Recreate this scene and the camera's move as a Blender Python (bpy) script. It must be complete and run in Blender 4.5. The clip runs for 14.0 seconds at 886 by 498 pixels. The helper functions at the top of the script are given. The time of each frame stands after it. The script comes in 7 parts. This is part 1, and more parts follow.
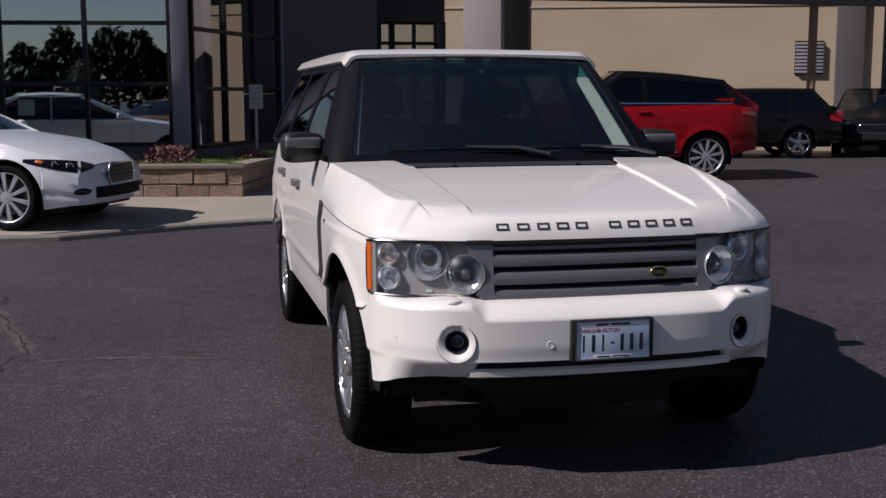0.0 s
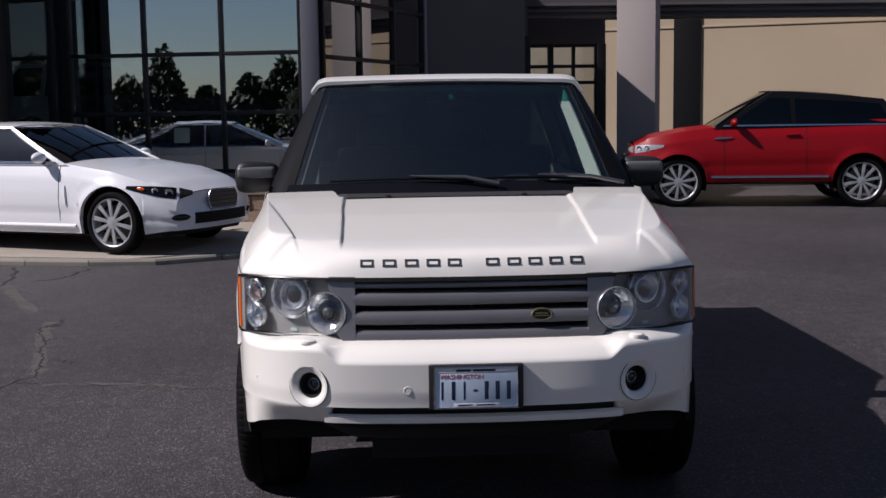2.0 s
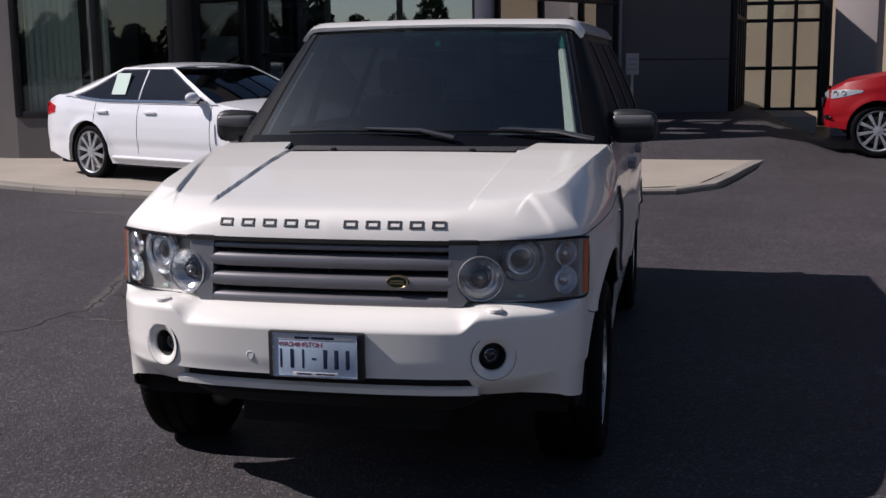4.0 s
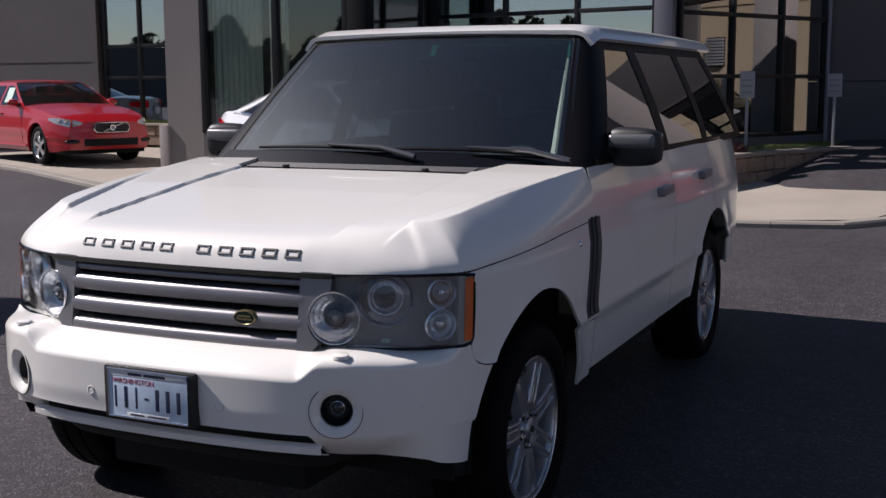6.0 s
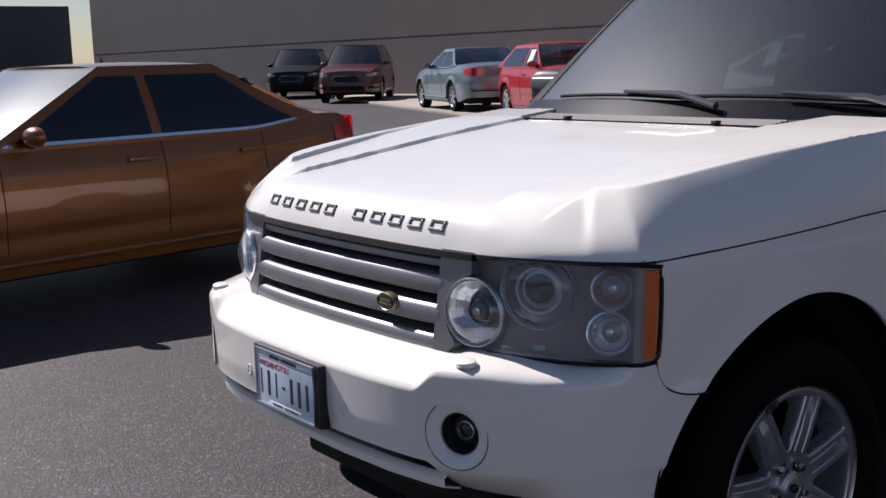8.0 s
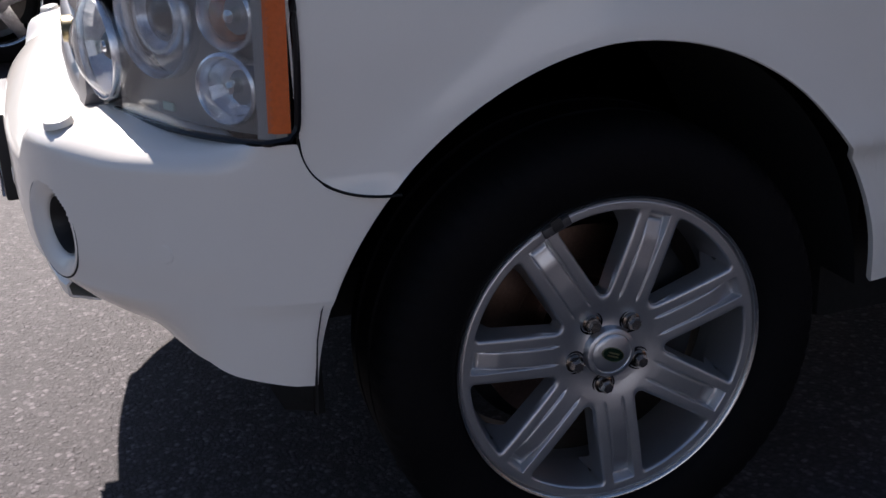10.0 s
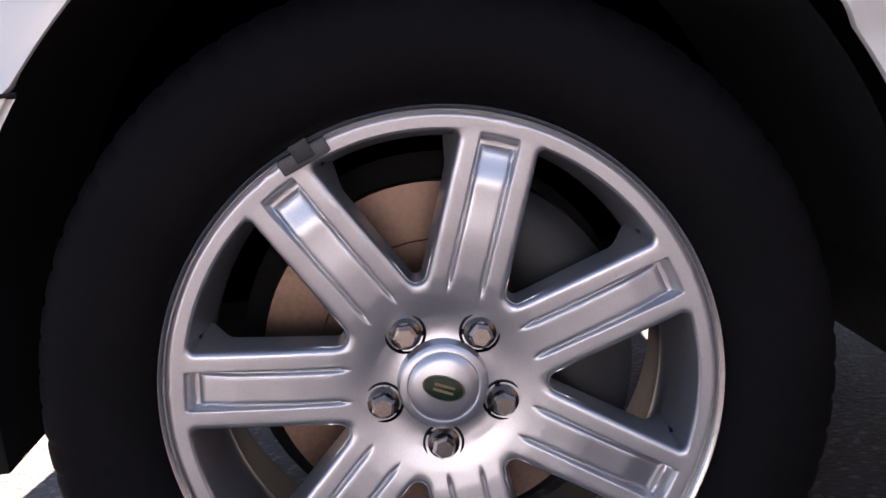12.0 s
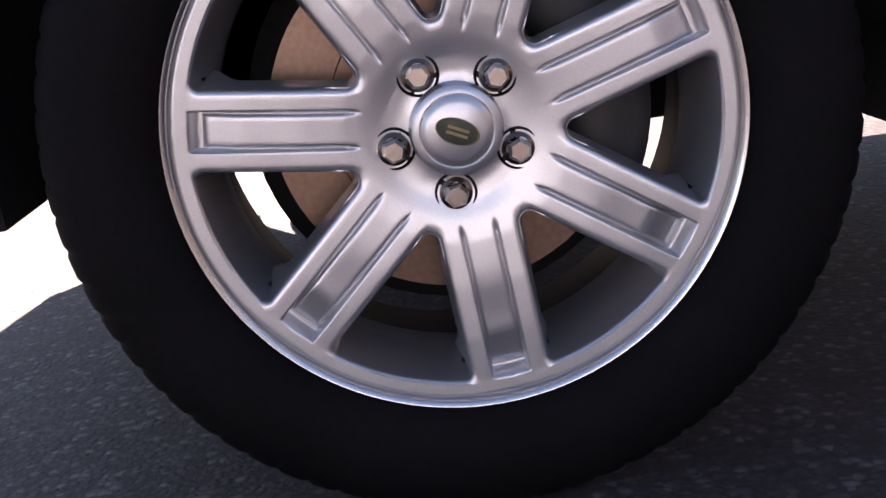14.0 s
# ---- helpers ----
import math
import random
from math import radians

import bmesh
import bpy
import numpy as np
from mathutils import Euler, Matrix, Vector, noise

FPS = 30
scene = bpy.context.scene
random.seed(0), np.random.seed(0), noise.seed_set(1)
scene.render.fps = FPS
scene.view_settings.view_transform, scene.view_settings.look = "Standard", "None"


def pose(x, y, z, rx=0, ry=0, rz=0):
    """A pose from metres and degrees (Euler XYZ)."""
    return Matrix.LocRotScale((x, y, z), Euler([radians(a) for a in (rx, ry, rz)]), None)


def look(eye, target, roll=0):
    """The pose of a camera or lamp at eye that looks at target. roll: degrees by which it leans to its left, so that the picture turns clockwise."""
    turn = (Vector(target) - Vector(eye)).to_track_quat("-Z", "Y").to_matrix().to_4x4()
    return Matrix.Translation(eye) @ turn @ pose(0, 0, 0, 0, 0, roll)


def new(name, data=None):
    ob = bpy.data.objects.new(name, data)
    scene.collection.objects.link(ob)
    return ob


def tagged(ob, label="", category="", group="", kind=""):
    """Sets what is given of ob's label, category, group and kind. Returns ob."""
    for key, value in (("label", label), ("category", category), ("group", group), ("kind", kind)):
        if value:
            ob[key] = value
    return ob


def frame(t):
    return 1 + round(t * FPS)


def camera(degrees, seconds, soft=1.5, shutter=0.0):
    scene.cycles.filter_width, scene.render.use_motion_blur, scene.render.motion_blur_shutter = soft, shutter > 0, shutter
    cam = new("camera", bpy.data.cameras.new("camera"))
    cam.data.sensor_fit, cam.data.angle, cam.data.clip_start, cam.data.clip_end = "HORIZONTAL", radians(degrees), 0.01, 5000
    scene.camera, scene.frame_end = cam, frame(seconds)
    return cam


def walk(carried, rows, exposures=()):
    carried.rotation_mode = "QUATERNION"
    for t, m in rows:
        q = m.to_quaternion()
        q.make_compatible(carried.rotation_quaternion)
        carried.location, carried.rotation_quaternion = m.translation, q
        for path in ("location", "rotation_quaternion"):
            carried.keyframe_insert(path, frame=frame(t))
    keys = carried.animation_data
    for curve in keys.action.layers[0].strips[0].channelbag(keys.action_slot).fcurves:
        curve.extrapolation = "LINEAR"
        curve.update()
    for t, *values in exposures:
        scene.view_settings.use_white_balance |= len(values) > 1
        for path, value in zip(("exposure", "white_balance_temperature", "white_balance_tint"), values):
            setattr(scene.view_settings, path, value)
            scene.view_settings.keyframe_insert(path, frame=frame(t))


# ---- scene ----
cam = camera(42.5, 14.0)
PATH = [
    (0, (-1.719, -5.168, 1.602), (-1.262, -3.24, 1.334), -0.1),
    (0.5, (-1.351, -5.194, 1.591), (-0.991, -3.242, 1.343), 0.0),
    (1, (-0.966, -5.267, 1.63), (-0.692, -3.304, 1.361), -0.4),
    (1.5, (-0.62, -5.167, 1.604), (-0.498, -3.185, 1.367), 0.4),
    (2, (-0.265, -5.078, 1.61), (-0.194, -3.092, 1.385), -0.8),
    (2.5, (0.131, -5.028, 1.607), (0.049, -3.045, 1.365), -1.0),
    (2.7, (0.277, -5.002, 1.613), (0.215, -3.021, 1.346), -0.8),
    (4.8, (1.722, -4.331, 1.657), (1.11, -2.458, 1.316), 0.9),
    (5, (1.801, -4.226, 1.586), (1.191, -2.344, 1.29), 2.0),
    (5.5, (2.071, -3.976, 1.567), (1.398, -2.115, 1.276), 0.1),
    (6, (2.33, -3.69, 1.581), (1.495, -1.895, 1.298), -0.3),
    (6.5, (2.43, -3.376, 1.525), (1.453, -1.659, 1.211), -0.7),
    (7, (2.488, -3.031, 1.511), (1.338, -1.442, 1.119), -1.0),
    (7.2, (2.526, -2.9, 1.504), (1.264, -1.391, 1.144), -0.7),
    (9.3, (2.676, -1.26, 1.343), (0.906, -0.459, 0.867), -5.3),
    (9.5, (2.628, -1.101, 1.314), (0.867, -0.32, 0.776), -4.8),
    (10, (2.434, -0.74, 1.192), (0.653, -0.178, 0.475), -2.9),
    (10.5, (2.298, -0.43, 1.109), (0.463, -0.157, 0.361), -8.4),
    (11, (2.123, -0.18, 0.973), (0.254, -0.087, 0.267), -9.7),
    (11.5, (1.923, -0.048, 0.855), (0.004, -0.016, 0.292), -7.3),
    (12, (1.981, -0.003, 0.694), (-0.006, 0.035, 0.323), -7.7),
    (12.5, (2.008, -0.017, 0.653), (0.015, 0.011, 0.358), -8.2),
    (13, (1.993, 0.008, 0.643), (0.045, -0.042, 0.151), -8.0),
    (13.5, (1.978, -0.025, 0.588), (0.053, -0.048, -0.007), -8.1),
    (14, (1.972, -0.043, 0.539), (0.023, -0.011, 0.013), -7.3),
]
walk(cam, [(t, look(eye, target, roll)) for t, eye, target, roll in PATH], [(0, -0.22, 6150, 20), (1.0, -0.03, 6150, 20), (2.5, 0.0, 6150, 19), (5, 0.16, 6200, 19), (7.2, 0.40, 6200, 19), (9.3, 0.70, 6350, 19), (10.0, 1.02, 6450, 18), (10.5, 1.53, 6550, 17), (11.0, 1.92, 6950, 20), (11.5, 2.62, 7200, 22), (12.0, 2.84, 7450, 26), (12.5, 2.86, 7500, 29), (14, 2.68, 7450, 28)])

# ---- world, sun, exposure ----
SUN_TRAVEL = Vector((1.07, 0.17, -1.0)).normalized()
world = bpy.data.worlds.new("sky")
scene.world = world
world.use_nodes = True
_wn = world.node_tree.nodes
_wl = world.node_tree.links
_sky = _wn.new("ShaderNodeTexSky")
_sky.sky_type = "NISHITA"
_sky.sun_disc = False
_sky.sun_elevation = math.asin(-SUN_TRAVEL.z)
_sky.sun_rotation = math.atan2(-SUN_TRAVEL.x, -SUN_TRAVEL.y)
_sky.air_density = 1.0
_sky.dust_density = 0.3
_sky.ozone_density = 1.6
_wl.new(_sky.outputs[0], _wn["Background"].inputs[0])
_wn["Background"].inputs[1].default_value = 0.043
_sun = bpy.data.lights.new("sun", "SUN")
_sun.energy, _sun.angle, _sun.color = 5.0, radians(0.5), (1.0, 0.94, 0.86)
sun = new("sun", _sun)
sun.matrix_world = look((-20, -4, 19), Vector((-20, -4, 19)) + SUN_TRAVEL)

# ---- materials ----


def material(name, colour, rough=0.5, metal=0.0, coat=0.0, grain=0.0, scale=40.0, bump=0.0, patch=0.0, patch_scale=1.5, spec=0.5, alpha_mix=0.0):
    """Principled surface whose colour varies at a fine and a broad scale, with fine relief."""
    m = bpy.data.materials.new(name)
    m.use_nodes = True
    n, l = m.node_tree.nodes, m.node_tree.links
    p = n["Principled BSDF"]
    p.inputs["Base Color"].default_value = (*colour, 1)
    p.inputs["Roughness"].default_value = rough
    p.inputs["Metallic"].default_value = metal
    p.inputs["Coat Weight"].default_value = coat
    p.inputs["Coat Roughness"].default_value = 0.04
    p.inputs["Specular IOR Level"].default_value = spec
    tex = n.new("ShaderNodeTexCoord")
    last = None
    if grain or patch:
        for amount, sc, det in ((grain, scale, 6), (patch, patch_scale, 4)):
            if not amount:
                continue
            no = n.new("ShaderNodeTexNoise")
            no.inputs["Scale"].default_value = sc
            no.inputs["Detail"].default_value = det
            l.new(tex.outputs["Object"], no.inputs["Vector"])
            ramp = n.new("ShaderNodeMapRange")
            ramp.inputs["From Min"].default_value, ramp.inputs["From Max"].default_value = 0.3, 0.7
            ramp.inputs["To Min"].default_value, ramp.inputs["To Max"].default_value = 1 - amount, 1 + amount
            l.new(no.outputs["Fac"], ramp.inputs["Value"])
            mix = n.new("ShaderNodeMix")
            mix.data_type, mix.blend_type = "RGBA", "MULTIPLY"
            mix.inputs["Factor"].default_value = 1
            if last is None:
                mix.inputs["A"].default_value = (*colour, 1)
            else:
                l.new(last, mix.inputs["A"])
            l.new(ramp.outputs[0], mix.inputs["B"])
            last = mix.outputs["Result"]
        l.new(last, p.inputs["Base Color"])
    if bump:
        no = n.new("ShaderNodeTexNoise")
        no.inputs["Scale"].default_value = scale
        no.inputs["Detail"].default_value = 8
        l.new(tex.outputs["Object"], no.inputs["Vector"])
        b = n.new("ShaderNodeBump")
        b.inputs["Strength"].default_value = bump
        b.inputs["Distance"].default_value = 0.01
        l.new(no.outputs["Fac"], b.inputs["Height"])
        l.new(b.outputs[0], p.inputs["Normal"])
    return m


def glass(name, tint, clear=0.5, rough=0.01, index=1.52, film=0.0, coat=(1, 1, 1)):
    """A thin tinted pane: clear transmission by tint, with gloss by Fresnel."""
    m = bpy.data.materials.new(name)
    m.use_nodes = True
    n, l = m.node_tree.nodes, m.node_tree.links
    n.remove(n["Principled BSDF"])
    tr = n.new("ShaderNodeBsdfTransparent")
    tr.inputs[0].default_value = (*(c * clear for c in tint), 1)
    gl = n.new("ShaderNodeBsdfGlossy")
    gl.inputs["Roughness"].default_value = rough
    gl.inputs["Color"].default_value = (*coat, 1)
    lw = n.new("ShaderNodeLayerWeight")
    lw.inputs[0].default_value = 0.5
    pw = n.new("ShaderNodeMath")
    pw.operation = "POWER"
    pw.inputs[1].default_value = 4.5
    l.new(lw.outputs["Facing"], pw.inputs[0])
    f0 = ((index - 1) / (index + 1)) ** 2
    fr = n.new("ShaderNodeMapRange")
    fr.inputs["To Min"].default_value, fr.inputs["To Max"].default_value = f0, 1.0
    l.new(pw.outputs[0], fr.inputs["Value"])
    mx = n.new("ShaderNodeMixShader")
    l.new(fr.outputs[0], mx.inputs[0])
    l.new(tr.outputs[0], mx.inputs[1])
    l.new(gl.outputs[0], mx.inputs[2])
    last = mx
    if film:
        # a thin film of dust scatters light about the mirror direction
        dust = n.new("ShaderNodeBsdfGlossy")
        dust.inputs["Roughness"].default_value = 0.38
        last = n.new("ShaderNodeMixShader")
        last.inputs[0].default_value = film
        l.new(mx.outputs[0], last.inputs[1])
        l.new(dust.outputs[0], last.inputs[2])
    l.new(last.outputs[0], n["Material Output"].inputs[0])
    return m


WHITE = material("white_paint", (0.86, 0.835, 0.78), 0.28, coat=0.7, grain=0.012, scale=900, patch=0.02, patch_scale=3)
PEARL = material("pearl_paint", (0.80, 0.81, 0.84), 0.25, coat=0.8, grain=0.012, scale=900)
RED = material("red_paint", (0.25, 0.002, 0.006), 0.4, coat=0.12, grain=0.03, scale=900, spec=0.25)
RED_SOLID = material("red_solid_paint", (0.38, 0.006, 0.014), 0.3, coat=0.7, grain=0.02, scale=900)
DARK_RED = material("dark_red_paint", (0.09, 0.003, 0.006), 0.3, coat=0.7, grain=0.02, scale=900)
ORANGE = material("copper_paint", (0.24, 0.083, 0.018), 0.3, metal=0.35, coat=0.7, grain=0.04, scale=1200)
SILVER_BLUE = material("silver_blue_paint", (0.22, 0.27, 0.30), 0.3, metal=0.5, coat=0.7, grain=0.03, scale=900)
SHOWROOM_BLUE = material("pale_blue_paint", (0.50, 0.60, 0.70), 0.3, metal=0.2, coat=0.6, grain=0.02, scale=900)
BLACK_PAINT = material("black_paint", (0.005, 0.005, 0.006), 0.35, coat=0.10, grain=0.03, scale=900, spec=0.18)
BLACK = material("black_plastic", (0.014, 0.014, 0.015), 0.5, grain=0.15, scale=300, bump=0.05)
BLACK_TRIM = material("black_trim", (0.005, 0.005, 0.006), 0.5, grain=0.1, scale=200, spec=0.12)
GLOSS_BLACK = material("gloss_black", (0.006, 0.006, 0.008), 0.22, coat=0.06, grain=0.1, scale=200, spec=0.3)
RUBBER = material("tyre_rubber", (0.0042, 0.0038, 0.0044), 0.7, grain=0.25, scale=120, bump=0.12, patch=0.2, patch_scale=9, spec=0.10)
# near-black that puts the shade of arches, gaps and undersides into the colour
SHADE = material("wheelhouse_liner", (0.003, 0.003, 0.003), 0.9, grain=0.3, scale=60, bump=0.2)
ALLOY = material("cast_alloy", (0.58, 0.585, 0.60), 0.32, metal=0.85, grain=0.05, scale=500, patch=0.06, patch_scale=9, coat=0.15)
ALLOY_BRIGHT = material("machined_alloy", (0.62, 0.62, 0.62), 0.22, metal=1.0, grain=0.03, scale=700)
CHROME = material("chrome", (0.75, 0.75, 0.76), 0.10, metal=1.0, grain=0.02, scale=300)
WHEEL_SILVER = material("bright_wheel_silver", (0.50, 0.51, 0.53), 0.34, metal=0.6, coat=0.3, grain=0.03, scale=300)
STEEL = material("bare_steel", (0.42, 0.38, 0.35), 0.35, metal=1.0, grain=0.2, scale=90)
NUT = material("nut_steel", (0.52, 0.46, 0.41), 0.22, metal=1.0, grain=0.08, scale=300)
NUT_DARK = material("nut_collar_steel", (0.16, 0.13, 0.11), 0.25, metal=1.0, grain=0.1, scale=300)
GRILLE_GREY = material("grille_grey", (0.25, 0.24, 0.252), 0.32, metal=0.6, grain=0.03, scale=700)
LAMP_GREY = material("lamp_housing", (0.33, 0.315, 0.30), 0.35, grain=0.05, scale=300)
AMBER = material("amber_lens", (0.66, 0.125, 0.020), 0.12, coat=0.5, grain=0.08, scale=160)
TAIL_RED = material("tail_lens", (0.50, 0.006, 0.010), 0.1, coat=0.6, grain=0.06, scale=160)
REFLECTOR = material("lamp_reflector", (0.88, 0.90, 0.92), 0.20, metal=0.85, grain=0.06, scale=400, bump=0.1)
BOWL_GREY = material("lamp_bowl_grey", (0.58, 0.60, 0.62), 0.20, metal=0.85, grain=0.06, scale=300)
ARM_GREY = material("wiper_arm_grey", (0.16, 0.16, 0.165), 0.25, metal=0.7, grain=0.04, scale=300)
VENT_GREY = material("vent_grey", (0.065, 0.063, 0.065), 0.45, metal=0.2, grain=0.05, scale=400)
CAP_BLACK = material("mirror_cap_black", (0.15, 0.15, 0.155), 0.32, metal=0.3, grain=0.05, scale=300)
CLEAR_LAMP = material("clear_lamp_unit", (0.40, 0.41, 0.43), 0.14, metal=0.4, coat=0.5, grain=0.15, scale=60)
LENS = glass("clear_lens", (0.96, 0.98, 1.0), 0.96, index=1.65)
DARK_LENS = material("dark_lens", (0.02, 0.02, 0.022), 0.05, coat=0.6, grain=0.05, scale=200)
AMBER_GLOW = material("amber_bowl", (0.55, 0.30, 0.20), 0.22, metal=0.8, grain=0.1, scale=200)
DOME = glass("hazed_clear_dome", (0.95, 0.97, 1.0), 0.96, index=1.75, film=0.03)
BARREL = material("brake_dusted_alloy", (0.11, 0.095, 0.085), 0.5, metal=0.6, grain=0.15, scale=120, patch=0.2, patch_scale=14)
BRAKE = material("brake_disc_steel", (0.23, 0.150, 0.115), 0.36, metal=1.0, grain=0.12, scale=160)
SCREEN = glass("windscreen_glass", (0.74, 0.86, 0.86), 0.84, index=1.75, film=0.02)
SHADE_BAND = glass("teal_shade_band", (0.10, 0.52, 0.46), 0.62, index=1.2)
PRIVACY = glass("privacy_glass", (0.55, 0.58, 0.62), 0.55, index=1.7)
BAY_GLASS = glass("bay_glass", (0.70, 0.78, 0.82), 0.55, index=3.6)
CLEAR_SHOP = glass("clear_shop_glass", (0.85, 0.88, 0.88), 0.9, index=1.7)
SHOP_GLASS = glass("shop_glass", (0.70, 0.78, 0.82), 0.75, index=6.8, coat=(0.90, 0.97, 1.0))
BLOCK_GLASS = glass("block_glass", (0.80, 0.86, 0.84), 0.85, index=2.0, coat=(0.97, 0.98, 0.95))
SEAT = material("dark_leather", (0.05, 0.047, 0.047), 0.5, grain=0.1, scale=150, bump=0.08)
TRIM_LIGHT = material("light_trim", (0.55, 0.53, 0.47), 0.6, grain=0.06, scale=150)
PLATE = material("plate_face", (0.58, 0.70, 0.84), 0.4, patch=0.14, patch_scale=9, grain=0.03, scale=200)
PLATE_INK = material("plate_ink", (0.012, 0.02, 0.06), 0.5, grain=0.05, scale=200)
PLATE_RED = material("plate_red", (0.45, 0.03, 0.05), 0.5, grain=0.05, scale=200)
GREEN_BADGE = material("green_enamel", (0.004, 0.022, 0.008), 0.2, coat=0.5, grain=0.05, scale=300)
GOLD = material("badge_gold", (0.24, 0.20, 0.11), 0.3, metal=0.7, grain=0.05, scale=300)
PAPER = material("paper", (0.55, 0.68, 0.61), 0.8, grain=0.05, scale=60)

# ---- building helpers ----


def part(name, bm, mat, parent=None, label="", smooth=38, mats=()):
    """Links a bmesh as one mesh object, under a thing or a part."""
    me = bpy.data.meshes.new(name)
    bm.normal_update()
    bm.to_mesh(me)
    bm.free()
    for m in (mat, *mats):
        me.materials.append(m)
    if smooth:
        me.polygons.foreach_set("use_smooth", [True] * len(me.polygons))
        me.set_sharp_from_angle(angle=radians(smooth))
    ob = new(name, me)
    if parent is not None:
        ob.parent = parent
    if label:
        ob["label"] = label
    return ob


def again(ob, m, parent=None):
    """Another object on the same mesh, at pose m."""
    o = bpy.data.objects.new(ob.name.split(".")[0], ob.data)
    scene.collection.objects.link(o)
    o.parent = parent if parent is not None else ob.parent
    o.matrix_basis = m
    if "label" in ob:
        o["label"] = ob["label"]
    return o


def root(name, m, label, category, group="", kind=""):
    e = new(name)
    e.empty_display_size = 0.2
    e.matrix_basis = m
    return tagged(e, label, category, group, kind)


def lerp(pts, x):
    """Straight interpolation in a table of (x, value)."""
    return float(np.interp(x, [p[0] for p in pts], [p[1] for p in pts]))


def smooth(a, b, x):
    t = min(1.0, max(0.0, (x - a) / (b - a)))
    return t * t * (3 - 2 * t)


def curve(pts, n):
    """n points evenly spaced along a rounded line through pts."""
    p = np.array([pts[0], *pts, pts[-1]], float)
    out = []
    for i in range(1, len(p) - 2):
        for t in np.linspace(0, 1, 12, endpoint=False):
            a, b, c, d = p[i - 1], p[i], p[i + 1], p[i + 2]
            out.append(0.5 * (2 * b + (c - a) * t + (2 * a - 5 * b + 4 * c - d) * t * t + (3 * b - a - 3 * c + d) * t**3))
    out.append(p[-2])
    out = np.array(out)
    s = np.r_[0, np.cumsum(np.linalg.norm(np.diff(out, axis=0), axis=1))]
    w = np.linspace(0, s[-1], n)
    return np.stack([np.interp(w, s, out[:, k]) for k in range(out.shape[1])], 1)


def grid(rows, thick=0.0, closed=False, flip=False):
    """A sheet through rows of points, with thickness given to its back."""
    bm = bmesh.new()
    vs = [[bm.verts.new(tuple(float(c) for c in p)) for p in row] for row in rows]
    nu = len(vs[0])
    for a, b in zip(vs, vs[1:]):
        for i in range(nu if closed else nu - 1):
            q = [a[i], a[(i + 1) % nu], b[(i + 1) % nu], b[i]]
            if flip:
                q.reverse()
            try:
                bm.faces.new(q)
            except ValueError:
                pass
    if thick:
        bm.normal_update()
        bmesh.ops.solidify(bm, geom=bm.faces[:], thickness=thick)
    return bm


def box(x0, x1, y0, y1, z0, z1, bevel=0.0, seg=2, bm=None):
    own = bm is None
    bm = bm or bmesh.new()
    r = bmesh.ops.create_cube(bm, size=1)
    for v in r["verts"]:
        v.co = Vector(((x0 + x1) / 2 + v.co.x * (x1 - x0), (y0 + y1) / 2 + v.co.y * (y1 - y0), (z0 + z1) / 2 + v.co.z * (z1 - z0)))
    if bevel:
        es = {e for v in r["verts"] for e in v.link_edges}
        bmesh.ops.bevel(bm, geom=list(es), offset=bevel, segments=seg, affect="EDGES", profile=0.6)
    return bm


def lathe(prof, n=48, bm=None, m=None, caps=False, top=None):
    """Turns (radius, height) round the local z axis."""
    bm = bm or bmesh.new()
    m = m or Matrix.Identity(4)
    rings = []
    for r, h in prof:
        rings.append([bm.verts.new(m @ Vector((r * math.cos(2 * math.pi * k / n), r * math.sin(2 * math.pi * k / n), h))) for k in range(n)])
    for a, b in zip(rings, rings[1:]):
        for k in range(n):
            bm.faces.new((a[k], a[(k + 1) % n], b[(k + 1) % n], b[k]))
    if top is not None:
        for v in bm.verts:
            v.co.z = min(v.co.z, top)
    if caps:
        bm.faces.new(rings[-1])
        bm.faces.new(list(reversed(rings[0])))
    return bm


def rod(pts, r, n=8, bm=None):
    """A round bar along a line of points."""
    bm = bm or bmesh.new()
    pts = [Vector(tuple(float(c) for c in p)) for p in pts]
    rings = []
    for i, p in enumerate(pts):
        d = (pts[min(i + 1, len(pts) - 1)] - pts[max(i - 1, 0)]).normalized()
        q = d.to_track_quat("Z", "Y")
        rr = r[i] if isinstance(r, (list, tuple)) else r
        rings.append([bm.verts.new(p + q @ Vector((rr * math.cos(2 * math.pi * k / n), rr * math.sin(2 * math.pi * k / n), 0))) for k in range(n)])
    for a, b in zip(rings, rings[1:]):
        for k in range(n):
            bm.faces.new((a[k], a[(k + 1) % n], b[(k + 1) % n], b[k]))
    bm.faces.new(rings[-1])
    bm.faces.new(list(reversed(rings[0])))
    return bm


def prism(outline, depth, m=None, bm=None, bevel=0.0):
    """A flat outline in the local xy plane, pushed along z by depth."""
    bm = bm or bmesh.new()
    m = m or Matrix.Identity(4)
    a = [bm.verts.new(m @ Vector((x, y, 0))) for x, y in outline]
    b = [bm.verts.new(m @ Vector((x, y, depth))) for x, y in outline]
    top = bm.faces.new(b)
    bm.faces.new(list(reversed(a)))
    k = len(a)
    for i in range(k):
        bm.faces.new((a[i], a[(i + 1) % k], b[(i + 1) % k], b[i]))
    if bevel:
        bmesh.ops.bevel(bm, geom=list(top.edges), offset=bevel, segments=2, affect="EDGES", profile=0.6)
    return bm

